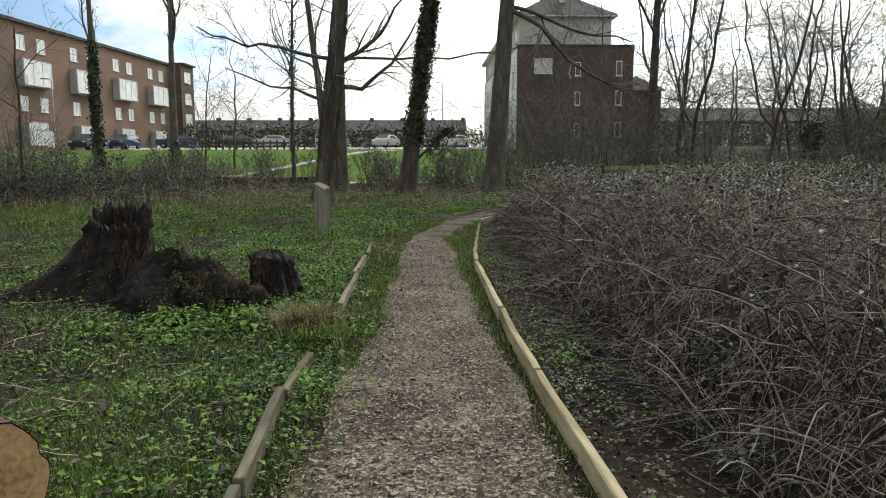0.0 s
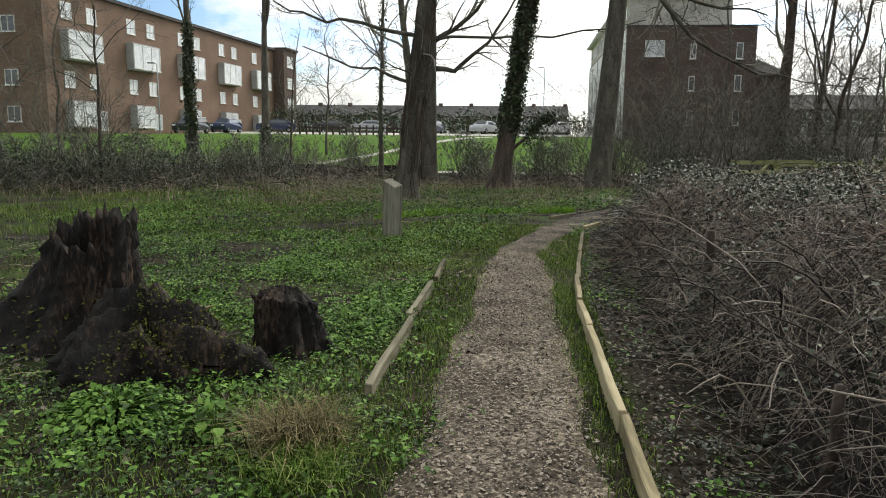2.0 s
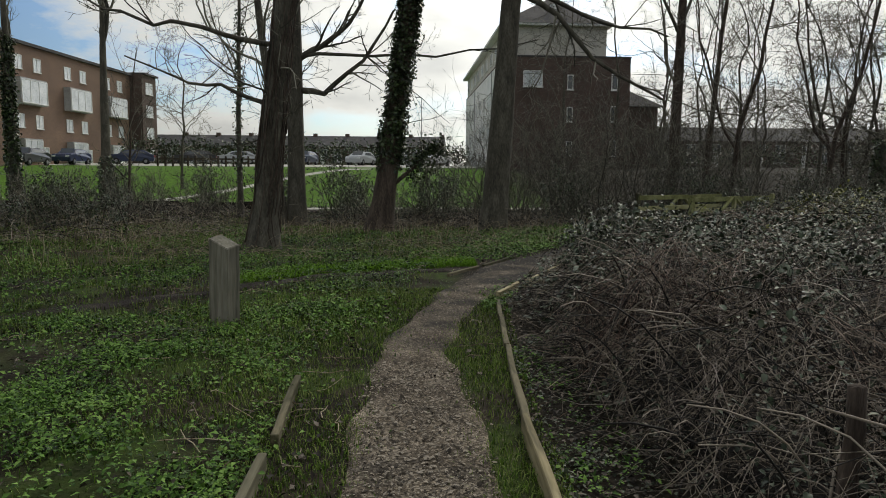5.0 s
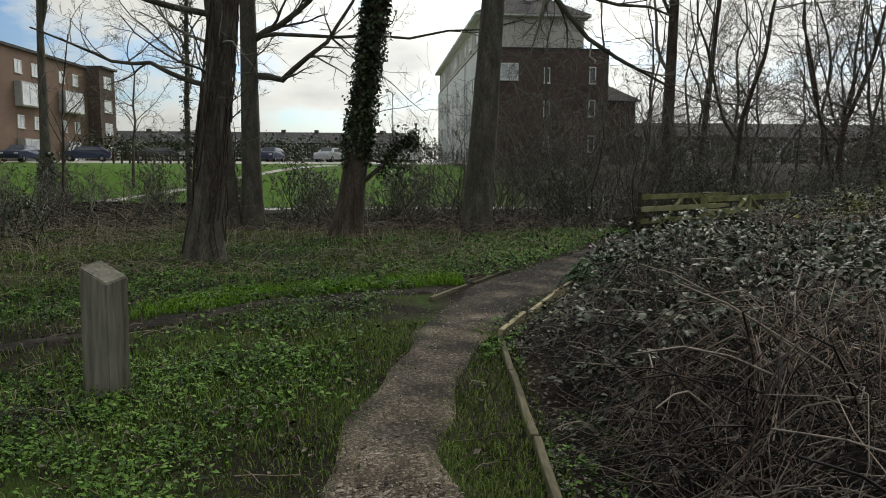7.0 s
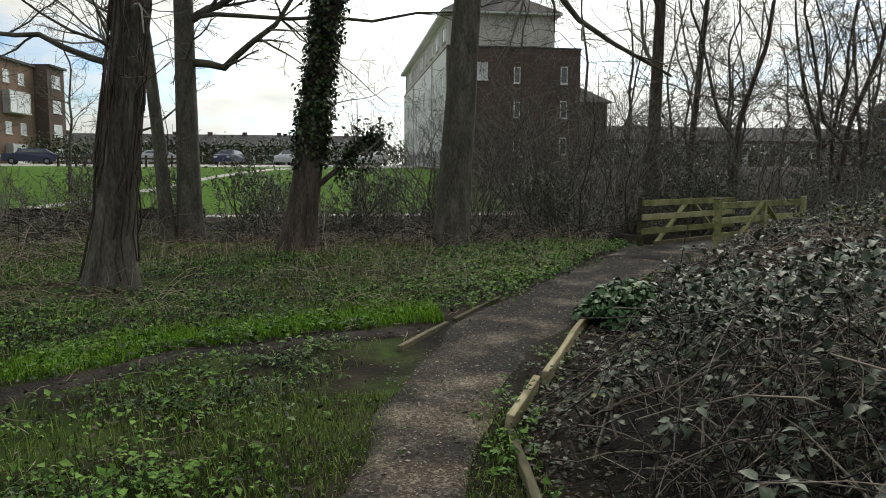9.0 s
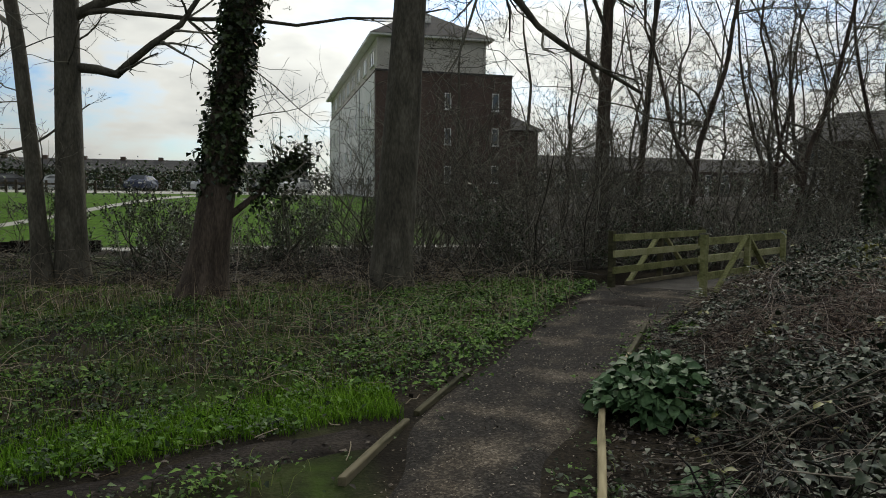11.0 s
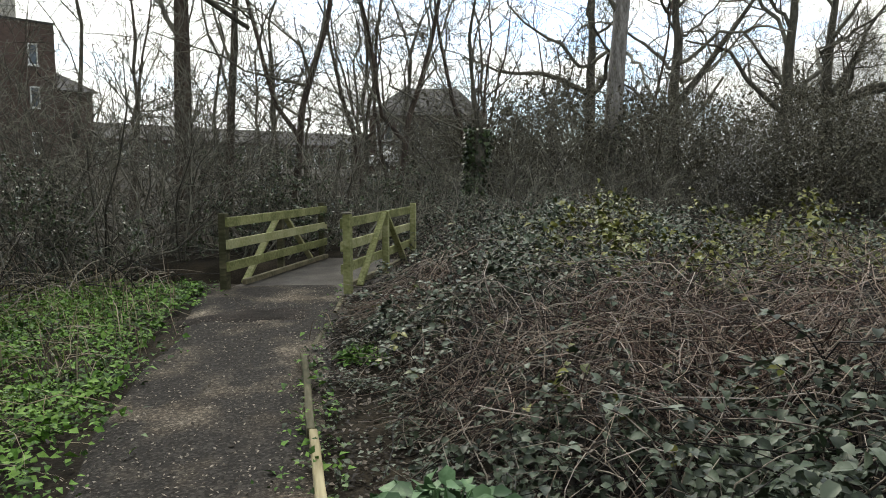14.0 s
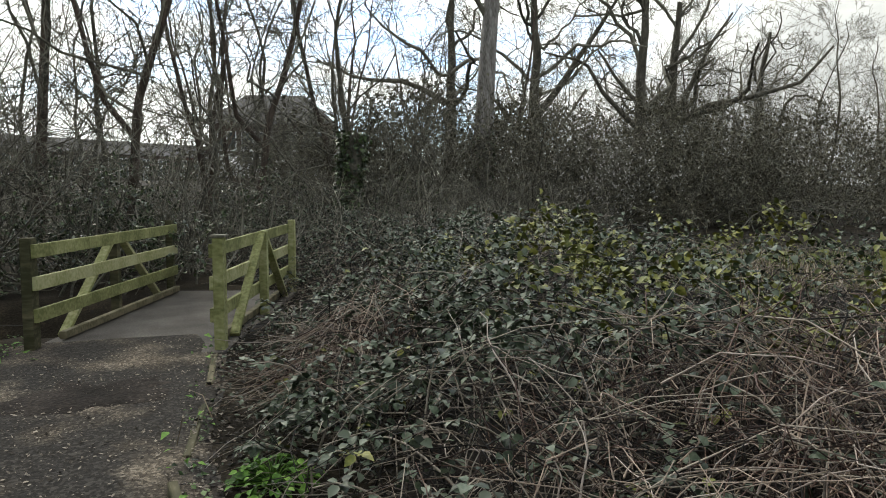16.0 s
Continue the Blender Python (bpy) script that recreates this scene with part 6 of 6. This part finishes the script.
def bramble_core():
    """Shade inside the bank, built as a lumpy near-black sheet lower than the canes."""
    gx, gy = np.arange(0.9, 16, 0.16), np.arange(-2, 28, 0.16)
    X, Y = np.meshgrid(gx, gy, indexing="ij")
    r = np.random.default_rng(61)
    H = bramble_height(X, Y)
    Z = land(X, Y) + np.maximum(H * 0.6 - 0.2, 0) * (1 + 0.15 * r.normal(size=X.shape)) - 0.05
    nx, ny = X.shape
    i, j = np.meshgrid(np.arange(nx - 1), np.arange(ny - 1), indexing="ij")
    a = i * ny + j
    me = fast_mesh("bramble_shade_core", np.stack([X, Y, Z], -1), np.stack([a, a + ny, a + ny + 1, a + 1], -1), [], M_BANK_SHADE)
    stuff("bramble_shade_core", me, "dark core sheet for the shade inside the bramble bank", "brambles")


# near-black brown: the shade between the stems is put into this colour
M_BANK_SHADE = surf("bank_shade", [(0.004, 0.0033, 0.0027), (0.01, 0.0075, 0.006), (0.024, 0.017, 0.013)], 6.0, 40.0, 0.95, 1.0, dist=0.03)
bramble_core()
bramble_uprights(1700, 163, (0.9, 7, 0.5, 14))
tall = bramble_uprights(900, 164, (1.5, 12, 12, 25))
sprays(tall, 2600, 165, 0.054, "bramble leaves in threes on arching stems", "bramble_sprays", M_BLEAF)
sprays(tall, 200, 166, 0.055, "yellowing bramble leaves on arching stems", "bramble_sprays", M_YLEAF)
bramble_canes(10500, 0.2, 1.0, 0.0027, 0.12, "tangle of thin brown bramble canes", "bramble_canes", M_CANE, 62, region=(0.9, 5.5, 0.5, 14), near=0.5, pts=5, rise=0.5)
bramble_canes(7000, 0.2, 1.1, 0.004, 0.12, "tangle of thin brown bramble canes", "bramble_canes", M_CANE, 161, region=(1.5, 14.5, 13, 27), near=0.9, pts=5)
for px, py, rad in RED_PATCH:
    bramble_canes(int(800 * rad ** 1.5), 0.25, 1.1, 0.0036, 0.1, "patch of reddish dead bramble canes", "red_canes", M_REDCANE, 167 + int(px * 10), region=(px - rad, px + rad, py - rad, py + rad), near=6.0, pts=5, wander=0.22, rise=0.3)
    bramble_canes(int(130 * rad ** 1.5), 0.5, 1.2, 0.0046, 0.1, "pale dead canes standing in the bank", "dead_canes", M_PALECANE, 267 + int(px * 10), region=(px - rad, px + rad, py - rad, py + rad), near=6.0, wander=0.2, rise=0.5)
bramble_canes(1100, 1.0, 2.2, 0.0048, 0.2, "long arching bramble stems over the bank", "bramble_stems", M_CANE, 63, wander=0.16)
bramble_canes(1800, 0.3, 1.1, 0.003, 0.1, "thin bleached dead stalks among brambles", "dead_stalks", M_PALECANE, 64, near=0.7)
bramble_canes(1400, 0.25, 0.9, 0.0024, 0.08, "thin bleached dead stalks among brambles", "dead_stalks", M_PALECANE, 264, region=(1.0, 5.0, 2.0, 12.5), near=0.6, pts=5, rise=0.8)
bramble_leaf_layer(42000, 65, (1.8, 14.5, 10.0, 27), 0.05, "grey-green bramble leaves on the bank", "bramble_leaves", M_BLEAF, keep_noise=0.02, surface=0.68)
bramble_leaf_layer(7000, 66, (1.0, 6, 0, 11), 0.04, "sparse bramble leaves among bare canes", "bramble_leaves", M_BLEAF, keep_noise=0.1, surface=0.3, depth_lo=0.2)
bramble_leaf_layer(5000, 67, (1.2, 9, -1, 24), 0.034, "withered brown leaves caught in the canes", "withered_leaves", M_LITTER, keep_noise=-0.2, surface=0.4)
for px, py, rad in LEAFY_PATCH:
    bramble_leaf_layer(int(1000 * rad), 365 + int(px * 10), (px - rad, px + rad, py - rad, py + rad), 0.05 if py < 15 else 0.06, "mound of large glossy grey-green bramble leaves", "bramble_leaves", M_BLEAF, keep_noise=-2.0, surface=0.85, near=20.0)
for px, py, rad in YELLOW_PATCH:
    bramble_leaf_layer(int(560 * rad), 465 + int(px * 10), (px - rad, px + rad, py - rad, py + rad), 0.075, "yellow-green bramble leaves on the bank's crest", "bramble_leaves", M_YLEAF, keep_noise=-2.0, surface=0.85, near=20.0)
bramble_leaf_layer(500, 68, (3.5, 12, 15, 24), 0.06, "yellow-green bramble leaves on the bank's crest", "bramble_leaves", M_YLEAF, keep_noise=0.35, surface=0.9)


def litter(n, seed):
    r = np.random.default_rng(seed)
    x, y = sample(n * 3, 0.6, 9, 0.5, 25, r)
    d = bramble_depth(x, y)
    keep = (d > 0.02) & (r.random(len(x)) < np.exp(-np.maximum(d - 0.5, 0) / 0.5))
    x, y = x[keep][:n], y[keep][:n]
    n = len(x)
    z = land(x, y) + r.uniform(0.008, 0.04, n)
    D = r.normal(size=(n, 3)) * np.array([1, 1, 0.25])
    v, t = leaves(np.stack([x, y, z], -1), D, r.uniform(0.022, 0.055, n), 0.65, 0.15, 0.1, r)
    stuff("leaf_litter", fast_mesh("leaf_litter", v, [], t, M_LITTER), "dry brown and pale fallen leaves under the brambles", "leaf litter")


litter(28000, 71)


def fallen(n, seed, region):
    """Dead leaves and broken twigs scattered thinly over the open ground."""
    r = np.random.default_rng(seed)
    x, y = sample(n * 2, *region, r)
    keep = (bramble_depth(x, y) < -0.2) & (path_mask(x, y) < -0.12) & (waves(x, y, 0.8, 33) + 0.5 * r.normal(size=len(x)) > 0.1)
    x, y = x[keep][:n], y[keep][:n]
    n = len(x)
    C = np.stack([x, y, land(x, y) + r.uniform(0.012, 0.06, n)], -1)
    v, t = leaves(C, r.normal(size=(n, 3)) * np.array([1, 1, 0.3]), r.uniform(0.03, 0.07, n), 0.6, 0.12, 0.1, r)
    stuff("fallen_leaves", fast_mesh("fallen_leaves", v, [], t, M_LITTER), "brown leaves scattered over grass and soil", "leaf litter")
    k = n // 8
    a, ln = r.uniform(0, 2 * np.pi, k), r.uniform(0.1, 0.45, k)
    f = np.linspace(-0.5, 0.5, 4)[None, :, None]
    P = C[:k, None] + f * np.stack([np.cos(a) * ln, np.sin(a) * ln, np.zeros(k)], -1)[:, None] + r.normal(size=(k, 4, 3)) * 0.012
    v, q = tubes(P, np.full((k, 4), 0.004), 3)
    stuff("fallen_twigs", fast_mesh("fallen_twigs", v, q, [], M_STRAW, True), "pale broken twigs scattered over the ground", "twigs")


fallen(6000, 74, (-7, 1.5, 1.5, 15))
fallen(6000, 75, (-9, 6, 15, 26))


def chippings(n, seed, lo, hi, y0, y1):
    r = np.random.default_rng(seed)
    x, y = sample(n * (3 if y1 < 13 else 7), -0.9, 0.9 if y1 < 13 else 7, y0, y1, r)
    m = path_mask(x, y) + r.normal(size=len(x)) * 0.09
    keep = m > 0.02
    x, y = x[keep][:n], y[keep][:n]
    n = len(x)
    z = land(x, y) + 0.036 * smooth01(-0.05, 0.1, path_mask(x, y))
    s = lo + (hi - lo) * r.random(n) ** 1.8
    s = s * np.where(r.random(n) < 0.06, 1.7, 1)
    # six-cornered flat chips
    base = np.array([[1, 0, 0], [-1, 0, 0], [0, 0.7, 0], [0, -0.7, 0], [0.2, 0.1, 0.22]])
    a = r.uniform(0, 2 * np.pi, n)
    tilt = r.normal(size=n) * 0.35
    V = base[None] * s[:, None, None] * r.uniform(0.6, 1.3, (n, 5, 1))
    c, sn = np.cos(a)[:, None], np.sin(a)[:, None]
    V = np.stack([V[..., 0] * c - V[..., 1] * sn, V[..., 0] * sn + V[..., 1] * c, V[..., 2] + V[..., 0] * tilt[:, None]], -1) + np.stack([x, y, z], -1)[:, None]
    f = np.array([[0, 2, 4], [2, 1, 4], [1, 3, 4], [3, 0, 4]])
    stuff("chippings", fast_mesh("chippings", V, [], (np.arange(n)[:, None, None] * 5 + f[None]).reshape(-1, 3), M_CHIP), "loose wood chips and gravel on the path", "gravel")


chippings(32000, 72, 0.0045, 0.017, 0.5, 12)
chippings(7000, 73, 0.005, 0.013, 12, 24.0)


def bare(x, y):
    """Where the soil lies open: trodden tracks and dark patches."""
    track = np.exp(-((np.asarray(y) - track_y(x)) / 0.3) ** 4) * (np.asarray(x) < 1.0)
    mud = smooth01(0.1, 0.5, waves(x, y, 1.0, 4)) * smooth01(8, 9.2, y) * (1 - smooth01(12.2, 13.5, y)) * (np.asarray(x) < -1.0)
    stumps = np.exp(-(((np.asarray(x) + 2.45) / 1.0) ** 2 + ((np.asarray(y) - 7.6) / 0.8) ** 2))
    root = np.exp(-(((np.asarray(x) + 3.2) / 1.8) ** 2 + ((np.asarray(y) - 20.6) / 1.2) ** 2)) * 0.85
    thin = 0.6 * smooth01(0.15, 0.6, waves(x, y, 0.7, 21))
    return np.maximum.reduce([track, 0.9 * mud, stumps, root, thin])


def cover(n, seed, region, kind, size, label, name, material, patch=0.0, falloff=None, reach=0.12, verge=True):
    """Low green plants or grass on the open side of the path."""
    r = np.random.default_rng(seed)
    x, y = sample(n * 4, *region, r)
    swell = np.zeros(len(x))
    if kind == "leaf":
        # weeds grow in clumps, higher in the middle of each
        tuft, off = r.integers(0, max(n // 9, 1), n * 4), r.normal(size=(2, n * 4)) * size * 1.7
        x, y = x[tuft] + off[0], y[tuft] + off[1]
        swell = size * (0.3 + 2.2 * r.random(n * 4) ** 2)[tuft] * np.exp(-(off[0] ** 2 + off[1] ** 2) / (size * 2.2) ** 2)
    d = bramble_depth(x, y)
    m = path_mask(x, y)
    ok = (m < 0.05 + 0.12 * r.normal(size=len(x))) & (d < reach) & (r.random(len(x)) > bare(x, y)) & (ditch_distance(x, y) > 1.0)
    ok &= np.hypot(x + 3.4, y - 7.75) > 0.62
    ok &= np.hypot(x + 1.58, y - 7.55) > 0.26
    field = waves(x, y, 0.8, 6 if kind == "leaf" else 14) + 0.5 * waves(x, y, 2.6, 8) + 0.35 * r.normal(size=len(x))
    ok &= field > patch
    if kind == "leaf" and verge:
        ok &= r.random(len(x)) > 0.93 * np.exp(-(np.maximum(-m, 0) / 0.62) ** 4) * smooth01(7, 9, y) * (d < -0.2)
    if falloff is not None:
        ok &= r.random(len(x)) < falloff(x, y)
    x, y, swell = x[ok][:n], y[ok][:n], swell[ok][:n]
    n = len(x)
    C = np.stack([x, y, land(x, y) + swell], -1)
    if kind == "grass":
        v, q, t = blades(C, r.uniform(0.4, 1.25, n) * size, r.uniform(0.2, 1.0, n), r.uniform(0.003, 0.006, n) + size * 0.012, r)
        me = fast_mesh(name, v, q, t, material)
    else:
        rise = np.maximum(0.15, 0.75 + 0.5 * waves(x, y, 1.7, 12)) * size * r.uniform(0.2, 1.9, n)
        C[:, 2] += rise
        D = r.normal(size=(n, 3)) * np.array([1, 1, 0.35]) + np.array([0, 0, 0.25])
        v, t = leaves(C, D, (0.45 + 1.1 * r.random(n) ** 2) * size, 0.62, 0.1, 0.25, r)
        me = fast_mesh(name, v, [], t, material)
    stuff(name, me, label, "grass" if kind == "grass" else "ground plants")


VERGE = lambda x, y: np.exp(-np.maximum(np.abs(path_mask(x, y)) - 0.7, 0) / 0.9)
cover(56000, 81, (-6.5, 0.0, 2.0, 14.5), "leaf", 0.038, "low bright green weeds carpeting the soil", "ground_plants", M_GLEAF, 0.1, lambda x, y: 0.45 + 0.55 * np.maximum(smooth01(5.2, 6.4, y) * smooth01(-3.6, -1.6, x), 0.5 * smooth01(10.5, 13, y)))
cover(40000, 82, (-9, 6, 14, 26.5), "leaf", 0.048, "low green weeds and nettles beneath the trees", "ground_plants", M_GLEAF, -0.05)
cover(60000, 83, (-2.6, 1.2, 0.5, 16), "grass", 0.048, "short green grass along the path's verge", "grass", M_GRASS, -1.2, VERGE)
cover(18000, 285, (-3.0, -0.9, 7.6, 12.6), "leaf", 0.036, "bright green weeds crowding beside the boards", "ground_plants", M_GLEAF, -0.35, verge=False)
cover(9000, 286, (2.2, 7.0, 20.8, 25.6), "leaf", 0.05, "bright green weeds beside the bridge", "ground_plants", M_GLEAF, -1.2, lambda x, y: (path_mask(x, y) < -0.08) * (bramble_depth(x, y) < -0.6) * 1.0, verge=False)
cover(30000, 281, (-4.2, -0.6, 2.2, 8.5), "leaf", 0.024, "fine dark green weeds covering the soil", "ground_plants", M_DARKLEAF, -0.4)
cover(16000, 282, (-7.5, -0.9, 8.0, 15), "leaf", 0.03, "fine dark green weeds covering the soil", "ground_plants", M_DARKLEAF, 0.05)
cover(22000, 283, (-4, 6.5, 15.5, 25), "leaf", 0.042, "dark green weeds beneath the trees", "ground_plants", M_DARKLEAF, -0.6)
cover(9000, 284, (0.75, 2.0, 1.0, 13), "leaf", 0.026, "small ivy leaves creeping behind the boards", "ground_plants", M_BLEAF, -0.5, lambda x, y: (bramble_depth(x, y) > 0.03) * 1.0, reach=0.9)
cover(34000, 84, (-7, 1.6, 2.5, 15), "grass", 0.06, "short grass on the open ground", "grass", M_GRASS, 0.1)
cover(52000, 85, (-11, 6, 12.5, 27), "grass", 0.12, "rough grass between path and trees", "grass", M_GRASS, -0.3, lambda x, y: smooth01(0.25, 0.8, -path_mask(x, y)))
cover(15000, 185, (-2.8, 1.2, 16.2, 20.0), "grass", 0.1, "lush bright grass beside the trodden track", "grass", M_LUSH, -1.5, lambda x, y: smooth01(0.25, 0.5, y - track_y(x)) * (1 - smooth01(0.9, 1.7, y - track_y(x))))
cover(16000, 86, (-18, -4, 12, 34), "grass", 0.14, "rough faded grass towards the ditch", "grass", M_GRASS, -0.2)
cover(9000, 186, (1.2, 8, 13.5, 24), "leaf", 0.04, "small ivy leaves creeping between board and brambles", "ground_plants", M_BLEAF, -0.3, lambda x, y: (bramble_depth(x, y) > 0.04) * 1.0, reach=0.75)
cover(3600, 187, (0.7, 1.8, 1.5, 13), "leaf", 0.032, "green weeds sprouting behind the boards", "ground_plants", M_GLEAF, 0.1, lambda x, y: (bramble_depth(x, y) > 0.04) * 1.0, reach=0.6)
cover(16000, 188, (-1.5, 7, 16.5, 25), "leaf", 0.06, "bright green weeds spilling over the path's edge", "ground_plants", M_GLEAF, -0.5, lambda x, y: np.exp(-np.maximum(-path_mask(x, y), 0) / 0.7) * (bramble_depth(x, y) < 0) * smooth01(18.6, 19.6, y), verge=False)
cover(3200, 189, (12.0, 22, 14.5, 22.5), "grass", 0.32, "dry straw-coloured grass in a clearing", "dry_grass", M_STRAW, -0.5, lambda x, y: np.exp(-((x - 16.5) ** 2 + (y - 18.8) ** 2) / 12), reach=99)
cover(7000, 190, (12.5, 25, 13, 22), "grass", 0.16, "green and yellow grass in a clearing", "grass", M_GRASS, -0.4, lambda x, y: np.exp(-((x - 18) ** 2 / 16 + (y - 18) ** 2 / 9)), reach=99)
cover(1500, 87, (-9, 6, 21.5, 27.5), "grass", 0.4, "dry straw-coloured stalks about the trunks", "dry_grass", M_STRAW, 0.1)
cover(3500, 88, (-18, -5, 18, 32), "grass", 0.4, "dry straw-coloured stalks by the ditch", "dry_grass", M_STRAW, 0.1)


def tussock(x, y, n, size, material, label, seed):
    r = np.random.default_rng(seed)
    C = np.stack([x + r.normal(size=n) * 0.1, y + r.normal(size=n) * 0.08, np.full(n, float(land(x, y)))], -1)
    v, q, t = blades(C, r.uniform(0.5, 1.1, n) * size, r.uniform(0.5, 1.5, n), 0.005, r)
    me = fast_mesh("grass_tussock", v - np.array([x, y, 0]), q, t, material)
    ob = new("grass_tussock", me)
    ob.location = (x, y, 0)
    tagged(ob, label, "grass")


tussock(-1.0, 5.8, 900, 0.32, M_DRYGRASS, "straw-coloured grass tussock beside the boards", 91)
tussock(-0.86, 5.5, 450, 0.22, M_GRASS, "green grass tussock beside the boards", 92)


def leafy_plant(x, y, rad, height, n, size, label, seed, name="leafy_plant", material=None):
    """A mound of broad leaves on stalks from one crown."""
    r = np.random.default_rng(seed)
    root = thing(name, (x, y, float(land(x, y))), label, "plant")
    a, f = r.uniform(0, 2 * np.pi, n), np.sqrt(r.random(n))
    tip = np.stack([np.cos(a) * rad * f, np.sin(a) * rad * f, height * (1 - 0.75 * f ** 2) * r.uniform(0.65, 1.1, n)], -1)
    K = 4
    t = np.linspace(0, 1, K)[None, :, None]
    P = tip[:, None] * t * np.array([1, 1, 1.0])
    P[..., 2] = tip[:, None, 2] * (1 - (1 - t[..., 0]) ** 1.6)
    v, q = tubes(P, np.full((n, K), 0.004), 3)
    piece("stalk", fast_mesh("stalk", v, q, [], material or M_DOCK, True), root)
    D = np.stack([np.cos(a), np.sin(a), 0.25 - 0.5 * f], -1) + r.normal(size=(n, 3)) * 0.35
    v, t = leaves(tip, D, r.uniform(0.7, 1.3, n) * size, 0.85, 0.12, 0.3, r, True)
    piece("foliage", fast_mesh("foliage", v, [], t, material or M_DOCK), root)


leafy_plant(3.05, 18.05, 0.46, 0.44, 700, 0.09, "mound of broad glossy green leaves overhanging the board", 93)
leafy_plant(2.55, 16.6, 0.16, 0.12, 40, 0.1, "small rosette of pale green leaves in litter", 94)
leafy_plant(-2.15, 6.15, 0.38, 0.16, 480, 0.04, "clump of bright green weeds before the stump", 95, material=M_GLEAF)
leafy_plant(-1.5, 6.0, 0.16, 0.2, 60, 0.06, "upright broad green dock leaves before the stump", 96, material=M_GLEAF)
leafy_plant(-2.7, 5.7, 0.16, 0.18, 56, 0.055, "upright broad green dock leaves before the stump", 97, material=M_GLEAF)
leafy_plant(5.15, 20.95, 0.22, 0.14, 120, 0.045, "low green plant beside the boards", 98, material=M_GLEAF)


def stake(x, y, h, rad, label, seed):
    r = np.random.default_rng(seed)
    z = np.linspace(-0.15, h, 7)
    P = np.stack([x + 0.015 * r.normal(size=7), y + 0.015 * r.normal(size=7), land(x, y) + z], -1)[None] - np.array([x, y, 0])
    v, q = tubes(P, np.linspace(1.1, 0.85, 7)[None] * rad, 9)
    top = np.arange(len(v) - 9, len(v))
    v = np.vstack([v, v[top].mean(0) + np.array([0, 0, 0.012])])
    tris = np.stack([top, np.roll(top, -1), np.full(9, len(v) - 1)], 1)
    ob = new("stake", fast_mesh("stake", v, q, tris, M_BARK_RED))
    ob.location = (x, y, 0)
    tagged(ob, label, "stake", "old stakes in the brambles")


for x, y, h, rd in [(1.62, 8.6, 0.85, 0.04), (1.75, 4.1, 0.75, 0.03), (2.1, 4.2, 0.95, 0.028), (1.45, 5.6, 0.55, 0.03), (2.4, 3.4, 0.8, 0.03)]:
    stake(x, y, h, rd, "rough dark wooden stake standing among bramble canes", int(x * 100))


def mud_patch(x, y, rad, label, seed):
    """A damp churned patch, draped on the path."""
    r = np.random.default_rng(seed)
    S, K = 40, 7
    a = np.arange(S) * 2 * np.pi / S
    edge = rad * (1 + 0.25 * np.sin(a * 2 + seed) + 0.15 * np.sin(a * 5 + 1) + 0.08 * r.normal(size=S))
    f = np.linspace(0.02, 1, K)[:, None]
    X, Y = x + f * edge * np.cos(a) * 1.0, y + f * edge * np.sin(a) * 0.75
    Z = land(X, Y) + 0.04 * (1 - f ** 4) + 0.012 * f ** 4 + 0.006 * waves(X, Y, 9, 2)
    i, j = np.meshgrid(np.arange(K - 1), np.arange(S), indexing="ij")
    j2 = (j + 1) % S
    q = np.stack([i * S + j, (i + 1) * S + j, (i + 1) * S + j2, i * S + j2], -1)
    ob = new("mud_patch", fast_mesh("mud_patch", np.stack([X, Y, Z], -1), q, [], M_MUD, True))
    tagged(ob, label, "mud", kind="structure")


mud_patch(5.45, 22.95, 0.62, "dark damp mud on the path before the bridge", 3)
